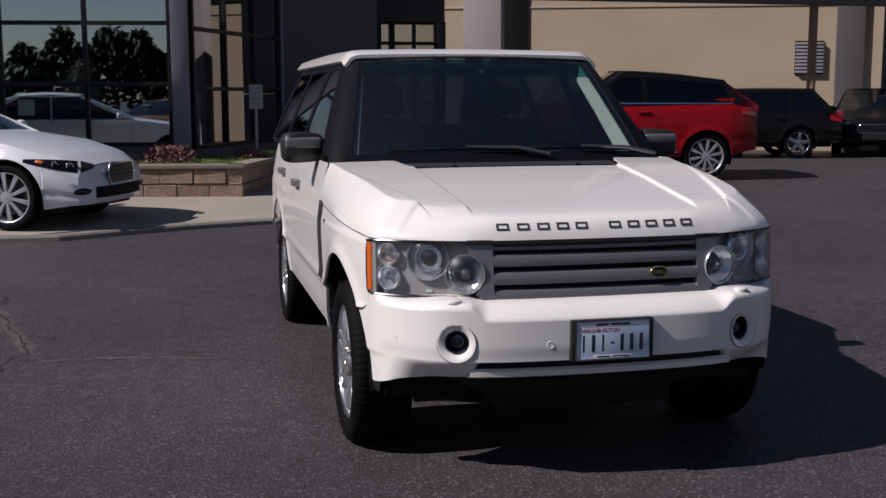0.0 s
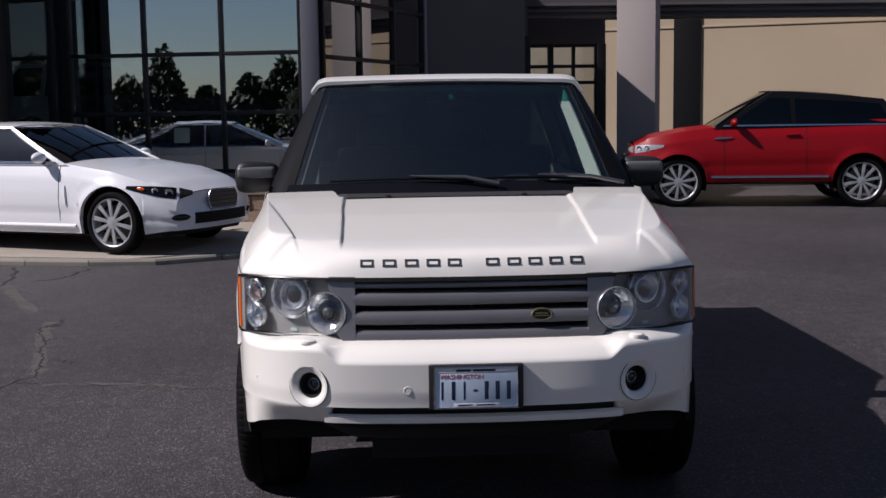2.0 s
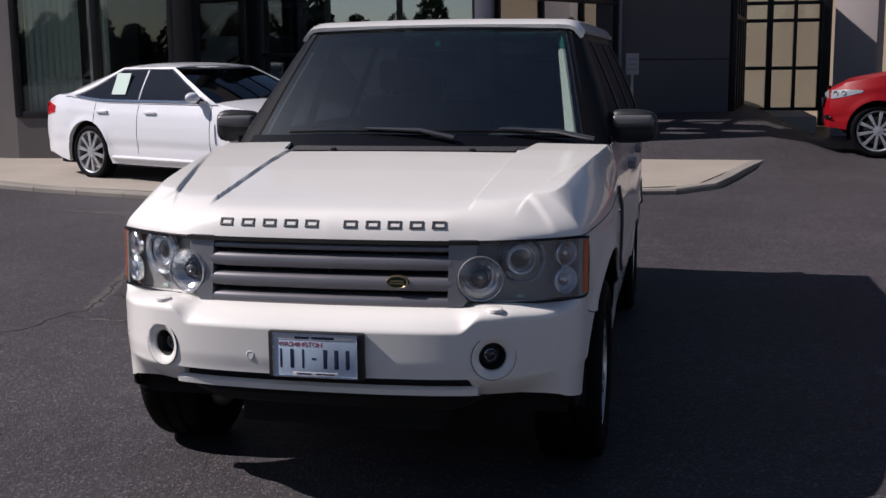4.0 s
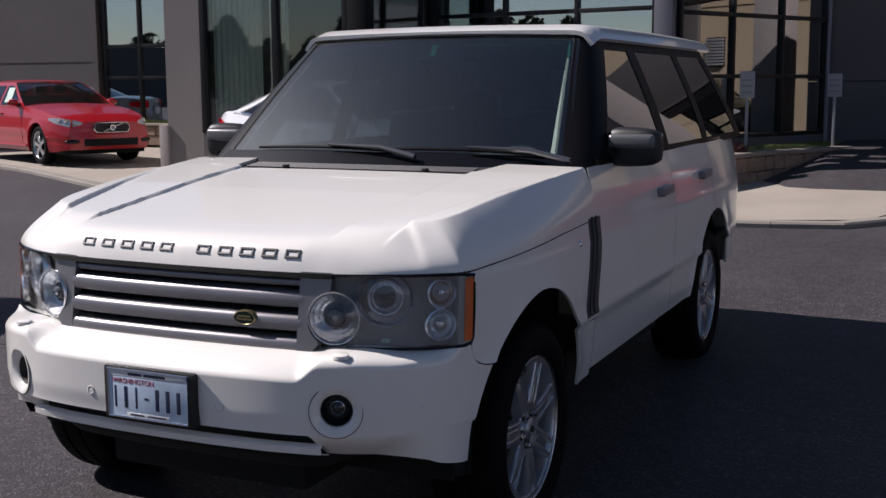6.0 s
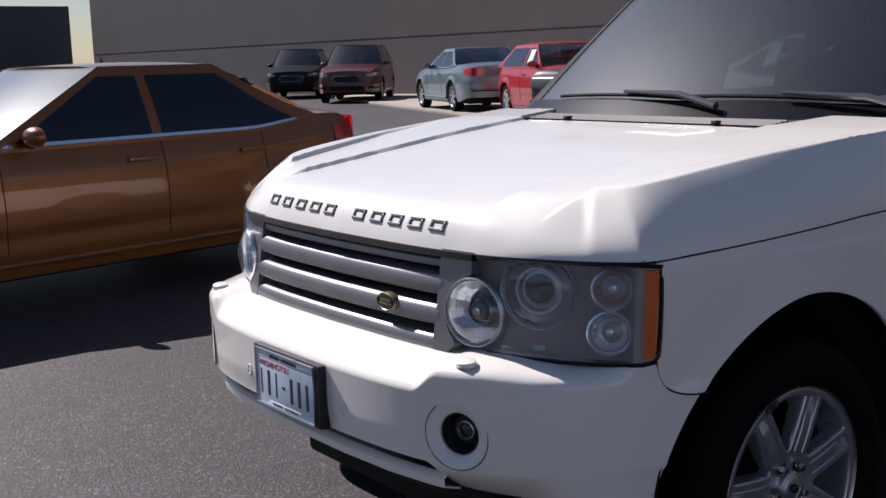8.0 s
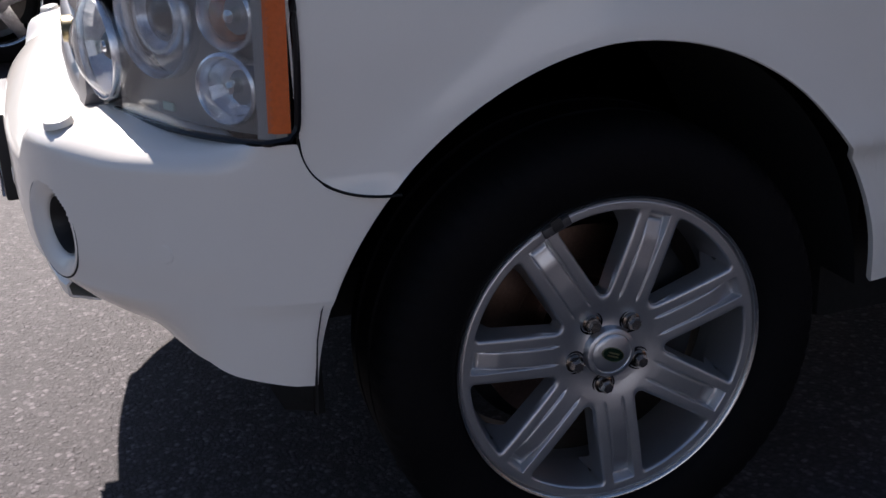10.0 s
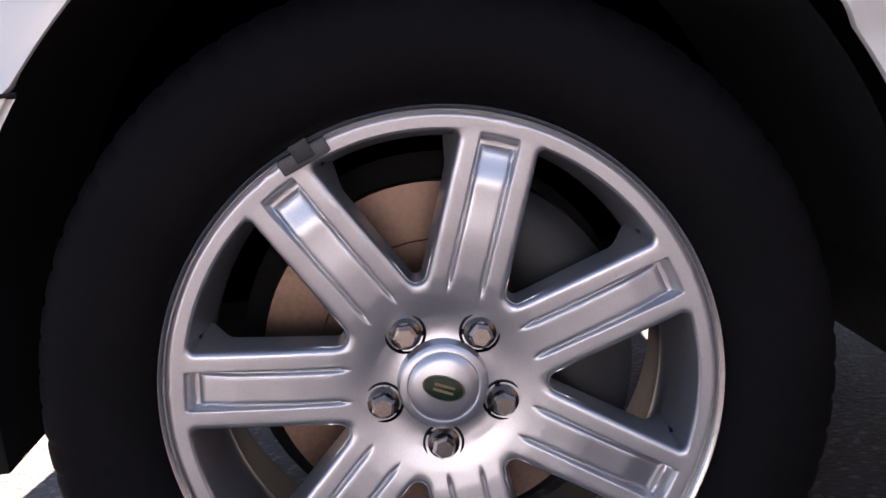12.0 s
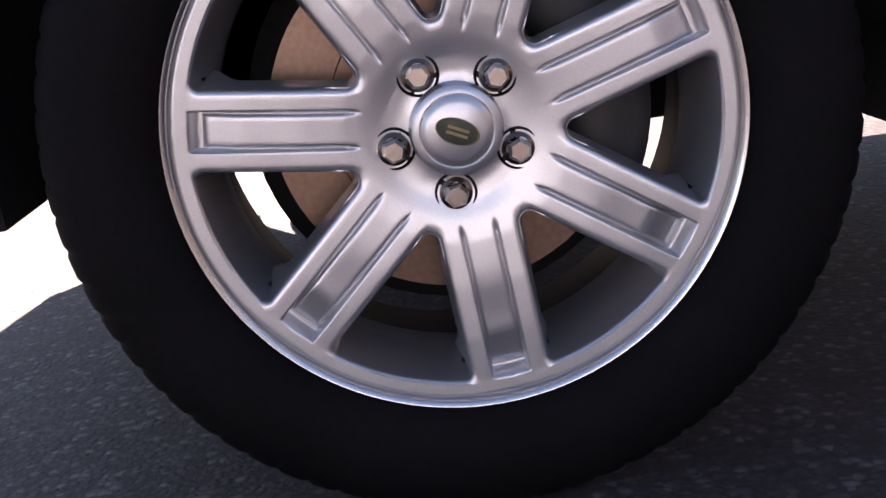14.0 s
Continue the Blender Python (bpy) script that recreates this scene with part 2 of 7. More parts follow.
# ---- the white four-wheel-drive estate ----
ROVER = root("estate_car", pose(0, 0, 0), "white four-wheel-drive estate car parked on asphalt", "car")
ARCH_Y, ARCH_Z, AXLE_Z, BASE = 0.475, 0.508, 0.372, 2.88
FLAT = 1.8
LINE_Z = ((-0.48, 1.006), (-0.2, 1.022), (0.2, 1.045), (0.65, 1.060))
SIDE_PROF = ((0.36, 0.93), (0.42, 0.962), (0.52, 0.978), (0.655, 0.986), (0.672, 1.006), (0.69, 1.004), (0.72, 0.998), (0.9, 1.002), (0.985, 1.000), (1.0, 0.994), (1.07, 0.985), (1.16, 0.970), (1.26, 0.945))
HOOD_Z = ((-0.72, 1.098), (-0.5, 1.130), (-0.3, 1.156), (0.0, 1.195), (0.3, 1.228), (0.42, 1.240), (0.66, 1.258))
NOSE = [(0, -0.885), (0.2, -0.882), (0.4, -0.868), (0.55, -0.842), (0.68, -0.795), (0.79, -0.715), (0.868, -0.62), (0.911, -0.53), (0.936, -0.43), (0.951, -0.36), (0.962, -0.30)]
FACE = [(0, -0.722), (0.3, -0.714), (0.5, -0.695), (0.6, -0.675), (0.7, -0.637), (0.8, -0.583), (0.87, -0.533), (0.910, -0.500), (0.926, -0.483), (0.9335, -0.450)]


def arch_power(y, c):
    """The front wheel's arch is flatter ahead of the axle."""
    return FLAT if c == 0.0 and y < 0 else 2.0


def side_x(y, z):
    """Half-width of the body's side."""
    x = lerp(SIDE_PROF, z)
    if y < 0.2:
        x -= 0.165 * (0.2 - y) ** 2
    if y > 3.2:
        x -= 0.13 * (y - 3.2) ** 2
    for c in (0.0, BASE):
        p = arch_power(y, c)
        e = ((abs(y - c) / ARCH_Y) ** p + (abs(z - AXLE_Z) / ARCH_Z) ** p) ** (1 / p)
        x += 0.010 * math.exp(-(((e - 1.0) / 0.10) ** 2))
    return x


def arch_bottom(y, sill):
    z = sill
    for c in (0.0, BASE):
        if abs(y - c) < ARCH_Y:
            p = arch_power(y, c)
            z = max(z, AXLE_Z + ARCH_Z * (1 - (abs(y - c) / ARCH_Y) ** p) ** (1 / p))
    return z


FACE_DENSE = curve(FACE, 80)


def face_smooth(x):
    return float(np.interp(abs(x), FACE_DENSE[:, 0], FACE_DENSE[:, 1]))


# the bonnet's flat top ends at a crisp edge: along the side, then round the corner and in to the outer ridge
SHOULDER = ((-0.30, 0.828), (-0.10, 0.850), (0.1, 0.872), (0.66, 0.936))
TURN = Vector((0.55, -0.30))
CORNER = curve([(-91.0, 0.26), (-77.5, 0.2305), (-62.2, 0.2147), (-46.5, 0.2179), (-34.5, 0.2366), (-26.8, 0.2576), (-20.1, 0.2683), (-11.7, 0.2706), (0.0, 0.278), (3.0, 0.2824)], 120)
RIM = [(x, face_smooth(x)) for x in np.linspace(0.54, 0.914, 60)] + [(side_x(y, lerp(LINE_Z, y)), y) for y in np.linspace(face_smooth(0.914) + 0.01, -0.29, 30)]
RIM = sorted((math.degrees(math.atan2(y - TURN.y, x - TURN.x)), math.hypot(x - TURN.x, y - TURN.y)) for x, y in RIM)


def flat_top(ax, y):
    """Height of the bonnet's top before it turns down at the crease."""
    z = lerp(HOOD_Z, y) - 0.012 * ax * ax
    x1 = 0.505 + 0.03 * smooth(-0.6, 0.4, y)
    z += 0.013 * smooth(x1 - 0.003, x1 + 0.011, ax) * smooth(-0.62, -0.50, y)
    x2 = 0.675 + 0.24 * (y + 0.56)
    z += 0.016 * smooth(x2 - 0.003, x2 + 0.013, ax) * smooth(-0.60, -0.50, y) * (1 - smooth(-0.30, 0.60, y))
    d = max(0.0, y - face_smooth(min(ax, 0.914)))
    return 1.008 + (z - 1.008) * (1 - math.exp(-d / (0.024 + 0.024 * smooth(0.42, 0.66, ax))))


def hood_point(x, y):
    """A point of the bonnet's skin."""
    ax = abs(x)
    ze = lerp(LINE_Z, y)
    xe = side_x(y, ze)
    back = smooth(-0.35, 0.45, y)
    mix = 1.0
    if y >= TURN.y:
        xs = lerp(SHOULDER, y)
        k = (ax - xs) / (xe - xs)
        bx, by = xs, y
    else:
        a, r = math.degrees(math.atan2(y - TURN.y, ax - TURN.x)), math.hypot(ax - TURN.x, y - TURN.y)
        if a < -90 or ax < TURN.x:
            return Vector((x, y, flat_top(ax, y)))
        rb = float(np.interp(a, CORNER[:, 0], CORNER[:, 1]))
        ro = float(np.interp(a, [p[0] for p in RIM], [p[1] for p in RIM]))
        k = (r - rb) / max(0.01, ro - rb)
        bx, by = TURN.x + rb * math.cos(radians(a)), TURN.y + rb * math.sin(radians(a))
        mix = smooth(0.56, 0.80, ax)
    if k <= 0:
        return Vector((x, y, flat_top(ax, y)))
    k = min(1.0, k)
    w, pw = 0.62, 2.0 + 1.0 * back
    low = 1.008 + (ze - 1.008) * smooth(-0.50, -0.38, y)
    z = low + (flat_top(bx, by) - low) * ((1 - w) * (1 - k**pw) ** (1 / pw) + w * (1 - k))
    return Vector((x, y, z * mix + flat_top(ax, y) * (1 - mix)))


def hood():
    rows = []
    us = np.sin(np.linspace(-math.pi / 2, math.pi / 2, 341)) * 0.35 + np.linspace(-1, 1, 341) * 0.65
    for v in np.linspace(0, 1, 110):
        v = v**1.35
        row = []
        for u in us:
            # edge of the bonnet at this station, found along its side line
            ax = abs(u)
            yr = 0.415 + 0.225 * smooth(0.565, 0.62, ax)
            yf = -0.7
            for _ in range(8):
                yf = face_smooth(min(ax * side_x(yf, lerp(LINE_Z, yf)), 0.914))
            y = yf + (yr - yf) * v
            xe = side_x(y, lerp(LINE_Z, y))
            row.append(hood_point(math.copysign(ax * xe, u), y))
        rows.append(row)
    part("bonnet", grid(rows, 0.012), WHITE, ROVER)


def fender_front(y):
    """Lower edge of the front wing ahead of the arch."""
    if y >= -0.330:
        return 0.0
    u = min(1.0, max(0.0, (-0.345 - y) / 0.120))
    return 0.786 - 0.093 * (1 - u**2.6) ** (1 / 2.6)


def joint_y(z):
    """Where that edge lies at one height."""
    a, b = -0.4652, -0.3452
    for _ in range(20):
        c = (a + b) / 2
        a, b = (c, b) if fender_front(c) > z else (a, c)
    return a


def nose_run(z, inset, n, x0=0.0):
    """The bumper's outline at one height, from x0 round to the wheel arch."""
    p = curve(NOSE, 160)
    ye = -ARCH_Y * max(0.0, 1 - (abs(z - AXLE_Z) / ARCH_Z) ** FLAT) ** (1 / FLAT) if z < 0.692 else joint_y(z)
    t = np.gradient(p, axis=0)
    nrm = np.stack([-t[:, 1], t[:, 0]], 1)
    nrm /= np.linalg.norm(nrm, axis=1)[:, None]
    p = p + nrm * inset
    order = np.arange(len(p), dtype=float)
    i1 = float(np.interp(ye, p[40:, 1], order[40:]))
    i0 = float(np.interp(x0, p[:, 0], order))
    ii = np.r_[i0, order[(order > i0) & (order < i1)], i1]
    p = np.stack([np.interp(ii, order, p[:, 0]), np.interp(ii, order, p[:, 1])], 1)
    s = np.r_[0, np.cumsum(np.linalg.norm(np.diff(p, axis=0), axis=1))]
    w = np.linspace(0, s[-1], n)
    return np.stack([np.interp(w, s, p[:, 0]), np.interp(w, s, p[:, 1])], 1)


FOG = Vector((0.632, -0.812, 0.610))


UNDER = ((0.54, 0.456), (0.66, 0.452), (0.79, 0.442), (0.845, 0.432), (0.885, 0.412), (0.91, 0.397), (0.95, 0.391))


def bumper():
    zs = np.linspace(0.735, 0.533, 46)
    tab = [(0.772, 0.20), (0.770, 0.12), (0.766, 0.07), (0.759, 0.030), (0.750, 0.010), (0.742, 0.003)]
    tab += [(z, 0.0 + 0.006 * smooth(0.60, 0.53, z)) for z in zs]
    rows = []
    for z, inset in tab:
        half, flush = nose_run(z, inset, 170), nose_run(z, 0.0, 170)
        w = np.array([smooth(-0.62, -0.52, y) for _, y in flush])[:, None]
        half = half * (1 - w) + flush * w
        pts = [(-x, y, z) for x, y in half[::-1]] + [(x, y, z) for x, y in half[1:]]
        out = []
        for x, y, zz in pts:
            up = (0.012 - 0.010 * smooth(0.66, 0.80, abs(x))) * smooth(0.52, 0.58, abs(x)) * smooth(0.70, 0.75, zz)
            mid = 0.036 * (1 - smooth(0.505, 0.585, abs(x))) * smooth(0.64, 0.735, zz) * (1 - smooth(0.752, 0.772, zz))
            zz += up - mid
            if y > -0.4655:
                zz = min(zz, fender_front(y) - 0.002)
            out.append((x, y, zz))
        rows.append(out)
    for k in np.linspace(0, 1, 10)[1:]:
        # the edge rolls under between the slot and the corner, and drops to a point at the arch
        half, flush = nose_run(0.533 - 0.13 * k, 0.006 + 0.080 * k**1.3, 170), nose_run(0.533 - 0.13 * k, 0.006 + 0.004 * k, 170)
        w = np.array([smooth(0.77, 0.885, x) for x, _ in flush])[:, None]
        half = half * (1 - w) + flush * w
        out = []
        for x, y in half:
            low = lerp(UNDER, x)
            out.append((x, y, 0.533 + (low - 0.533) * k * smooth(0.535, 0.560, x)))
        rows.append([(-x, y, z) for x, y, z in out[::-1]] + out[1:])
    bm = grid(rows)
    inner = grid([[(x * 0.994, y + 0.006, z - 0.002) for x, y, z in row] for row in rows], flip=True)
    me = bpy.data.meshes.new("inner_skin")
    inner.to_mesh(me)
    inner.free()
    bm.from_mesh(me)
    bpy.data.meshes.remove(me)
    wells = [f for f in bm.faces if math.hypot((abs(f.calc_center_median().x) - FOG.x) * 1.09, f.calc_center_median().z - FOG.z) < 0.0775]
    bmesh.ops.delete(bm, geom=wells, context="FACES")
    b = part("front_bumper", bm, WHITE, ROVER, "white bumper with round fog lamp wells")
    # the lip under the slot
    rows = []
    for z, inset in ((0.494, 0.046), (0.4925, 0.034), (0.487, 0.027), (0.470, 0.030), (0.456, 0.075)):
        half = [(x, np.interp(x, [p[0] for p in NOSE], [p[1] for p in NOSE]) + inset) for x in np.linspace(0, 0.574, 20)]
        rows.append([(-x, y, z) for x, y in half[::-1]] + [(x, y, z) for x, y in half[1:]])
    part("bumper_lip", grid(rows, 0.004), WHITE, b)
    # valance: its near-black includes the shade below the lip
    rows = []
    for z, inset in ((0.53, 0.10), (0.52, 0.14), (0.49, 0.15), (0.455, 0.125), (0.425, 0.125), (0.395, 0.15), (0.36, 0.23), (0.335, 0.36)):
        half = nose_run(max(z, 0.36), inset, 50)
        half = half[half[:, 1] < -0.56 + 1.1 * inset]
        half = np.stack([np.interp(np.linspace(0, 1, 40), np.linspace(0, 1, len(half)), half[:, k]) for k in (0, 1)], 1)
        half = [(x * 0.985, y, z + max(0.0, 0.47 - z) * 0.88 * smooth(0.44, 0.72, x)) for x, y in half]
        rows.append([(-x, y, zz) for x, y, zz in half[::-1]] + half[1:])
    part("lower_valance", grid(rows, 0.006), SHADE, ROVER, "black plastic lower valance, darkened for the shade beneath the bumper")
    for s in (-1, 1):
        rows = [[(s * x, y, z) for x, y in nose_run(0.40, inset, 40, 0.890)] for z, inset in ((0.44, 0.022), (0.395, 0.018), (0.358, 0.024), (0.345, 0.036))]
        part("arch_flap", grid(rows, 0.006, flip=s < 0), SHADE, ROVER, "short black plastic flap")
    # slot bars, fog lamps, washers, parking sensors
    part("bumper_slot", box(-0.545, 0.545, -0.775, -0.70, 0.450, 0.540, 0.004), BLACK, ROVER, "black bumper slot")
    for s in (-1, 1):
        m = Matrix.Translation((s * FOG.x, FOG.y + 0.001, FOG.z)) @ pose(0, 0, 0, 90, 0, s * 23.5)
        part("fog_bezel", lathe([(0.0812, -0.012), (0.0810, 0.0005), (0.0800, 0.0018), (0.0760, 0.0022), (0.066, -0.0035), (0.056, -0.0085), (0.0515, -0.012), (0.0500, -0.016), (0.0495, -0.060)], 56, m=m), WHITE, b)
        part("fog_joint", rod([m @ Vector((0.0818 * math.cos(a), 0.0818 * math.sin(a), -0.0002)) for a in np.linspace(0, 2 * math.pi, 49)], 0.0016, 5), SHADE, b)
        m = m @ Matrix.Translation((0, 0, -0.052))
        lamp = part("fog_lamp", lathe([(0.0, -0.004), (0.036, -0.004), (0.042, 0.010), (0.0462, 0.034), (0.0474, 0.036), (0.0482, 0.030), (0.0482, -0.02)], 40, m=m), BLACK, ROVER, "round black fog lamp")
        part("fog_lens", lathe([(0.024, -0.002), (0.0235, 0.010), (0.0215, 0.011), (0.020, 0.003), (0.010, -0.002), (0.0, -0.003)], 24, m=m), REFLECTOR, lamp)
        part("fog_glass", lathe([(0.0, 0.012), (0.012, 0.010), (0.021, 0.004)], 24, m=m), DARK_LENS, lamp)
        bm = lathe([(0.0, 0.0075), (0.010, 0.007), (0.0145, 0.004), (0.016, -0.006)], 20, m=pose(s * 0.632, -0.778, 0.778, 8, 0, 0) @ Matrix.Diagonal((1.9, 1.5, 1, 1)))
        part("headlamp_washer", bm, WHITE, ROVER)
        for sx, sz in ((0.255, 0.60), (0.835, 0.612)):
            y = float(np.interp(sx, [p[0] for p in NOSE], [p[1] for p in NOSE]))
            yaw = 4 if sx < 0.5 else 46
            part("parking_sensor", lathe([(0.0, 0.0045), (0.0105, 0.004), (0.0112, 0.0015), (0.0124, 0.0015), (0.0132, 0.0055), (0.0165, 0.0045), (0.017, -0.004)], 28, m=Matrix.Translation((s * sx, y + 0.0025, sz)) @ pose(0, 0, 0, 90, 0, s * yaw)), WHITE, ROVER)


def side_panel(name, y0, y1, sign, top, sill=0.42, front=None):
    rows = []
    ys = set(np.linspace(y0, y1, max(4, int((y1 - y0) / 0.03))))
    for c in (0.0, BASE):
        for a in np.linspace(0, math.pi, 60):
            y = c + ARCH_Y * math.cos(a)
            if y0 <= y <= y1:
                ys.add(y)
    for y in sorted(ys):
        zb = arch_bottom(y, sill)
        if front is not None:
            zb = max(zb, front(y))
        zt = top(y)
        zs = [zb + (zt - zb) * k for k in np.linspace(0, 1, 34)]
        row = [(sign * side_x(y, z), y, z) for z in zs]
        if zb > sill + 0.02 and front is None or (front is not None and y > -0.335):
            p = row[0]
            row = [(p[0] - sign * 0.013, p[1], p[2] + 0.001), (p[0] - sign * 0.004, p[1], p[2] - 0.002)] + row
        else:
            p = row[0]
            row = [(p[0] - sign * 0.016, p[1], p[2] - 0.001), (p[0] - sign * 0.008, p[1], p[2] - 0.003)] + row
        rows.append(row)
    return part(name, grid(rows, 0.003, flip=sign > 0), WHITE, ROVER)


def body():
    G = 0.003
    line = lambda y: lerp(LINE_Z, y) - 0.004
    belt = lambda y: 1.258 + 0.012 * smooth(0.6, 3.6, y)
    for s in (-1, 1):
        side_panel("front_wing", -0.466, 0.640, s, line, front=fender_front)
        d = side_panel("front_door", 0.646, 1.925, s, belt, 0.445)
        d2 = side_panel("rear_door", 1.931, 2.85, s, belt, 0.445)
        side_panel("rear_quarter", 2.856, 3.93, s, belt, 0.50)
        # wing vent: three upright fins on a dark panel
        g = []
        for z in np.linspace(0.682, 1.066, 12):
            y0 = 0.490 + 0.05 * (z - 0.68) / 0.38
            g.append([(s * (side_x(0.5, z) + 0.003), y, z) for y in np.linspace(y0, y0 + 0.145, 5)])
        vent = part("wing_vent", grid(g, 0.006, flip=s < 0), VENT_GREY, ROVER, "grey upright wing vent")
        for k in range(2):
            pts = []
            for z in np.linspace(0.69, 1.072, 10):
                y0 = 0.522 + 0.048 * k + 0.05 * (z - 0.68) / 0.38
                pts.append((s * (side_x(0.5, z) + 0.006), y0, z))
            part("vent_fin", rod(pts, 0.0045, 8), VENT_GREY, vent)
        for door, y, z in ((d, 1.715, 1.080), (d2, 2.61, 1.096)):
            x = side_x(y, z)
            h = part("door_handle", box(-0.012, 0.03, -0.10, 0.10, -0.021, 0.021, 0.011, 3), GRILLE_GREY, door)
            h.matrix_basis = pose(s * (x + 0.008), y, z, 2, 0, 0 if s > 0 else 180)
        # dark joint between wing and bumper, from the lamp's corner to the arch
        seam = [(s * (side_x(y, fender_front(y)) + 0.0004), y, fender_front(y) - 0.001) for y in -0.465 + 0.132 * np.linspace(0, 1, 40) ** 2.2]
        seam = [(s * 0.9245, -0.466, 0.80)] + seam
        part("wing_joint", rod(seam, 0.0023, 6), SHADE, ROVER)
        lid = [(s * (side_x(y, line(y)) - 0.0005), y, line(y) + 0.002) for y in np.linspace(-0.46, 0.64, 30)]
        part("bonnet_joint", rod(lid, 0.0020, 6), SHADE, ROVER)
        # small round repeater on the wing
        part("side_repeater", lathe([(0, 0.004), (0.008, 0.004), (0.013, 0.0), (0.0135, -0.004)], 20, m=Matrix.Translation((s * side_x(0.41, 0.985), 0.41, 0.985)) @ pose(0, 0, 0, 0, s * 90, 0)), CHROME, ROVER)
        # black plastic wheel arch liner, near-black for the arch's shade, and the sill's underside
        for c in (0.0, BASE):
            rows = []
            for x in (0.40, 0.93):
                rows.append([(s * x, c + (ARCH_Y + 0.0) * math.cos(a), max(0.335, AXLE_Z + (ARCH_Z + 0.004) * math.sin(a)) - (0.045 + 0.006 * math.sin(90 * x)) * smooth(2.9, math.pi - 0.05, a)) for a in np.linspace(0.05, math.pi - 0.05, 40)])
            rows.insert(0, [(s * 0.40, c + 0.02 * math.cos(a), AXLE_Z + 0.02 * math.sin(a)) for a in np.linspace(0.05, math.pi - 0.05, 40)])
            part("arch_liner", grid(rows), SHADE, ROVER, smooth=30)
    # plain filler blocks, coloured near-black for the shade under the car
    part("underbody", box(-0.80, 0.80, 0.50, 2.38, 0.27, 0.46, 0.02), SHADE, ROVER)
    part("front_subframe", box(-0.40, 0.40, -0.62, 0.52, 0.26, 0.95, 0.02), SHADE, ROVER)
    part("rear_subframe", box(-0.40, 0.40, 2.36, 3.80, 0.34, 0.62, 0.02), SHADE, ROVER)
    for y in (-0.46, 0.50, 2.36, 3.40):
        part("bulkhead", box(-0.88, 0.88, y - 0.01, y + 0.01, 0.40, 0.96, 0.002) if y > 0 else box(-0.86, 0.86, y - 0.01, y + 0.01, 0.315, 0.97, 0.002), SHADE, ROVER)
    rows = []
    for z, y in ((0.45, 3.86), (0.55, 4.02), (0.75, 4.03), (0.80, 3.97), (1.27, 3.90)):
        rows.append([(x, y - 0.16 * (abs(x) / 0.93) ** 4, z) for x in np.linspace(-0.90, 0.90, 30)])
    part("tailgate", grid(rows, 0.01, flip=True), WHITE, ROVER)


# ---- cabin ----
def cabin_side(y, h):
    return Vector((0.942 - 0.215 * max(0.0, h) ** 1.2, y, 1.262 + 0.53 * h))


def screen_point(u, v):
    """u across from -1 to 1, v from the scuttle up to the roof."""
    x = u * (0.845 - 0.155 * v)
    y = 0.575 + 0.135 * u * u + v * (0.70 - 0.083 * u * u)
    z = 1.255 + 0.012 * (1 - u * u) + v * 0.560
    return Vector((x, y, z + 0.012 * math.sin(math.pi * v)))


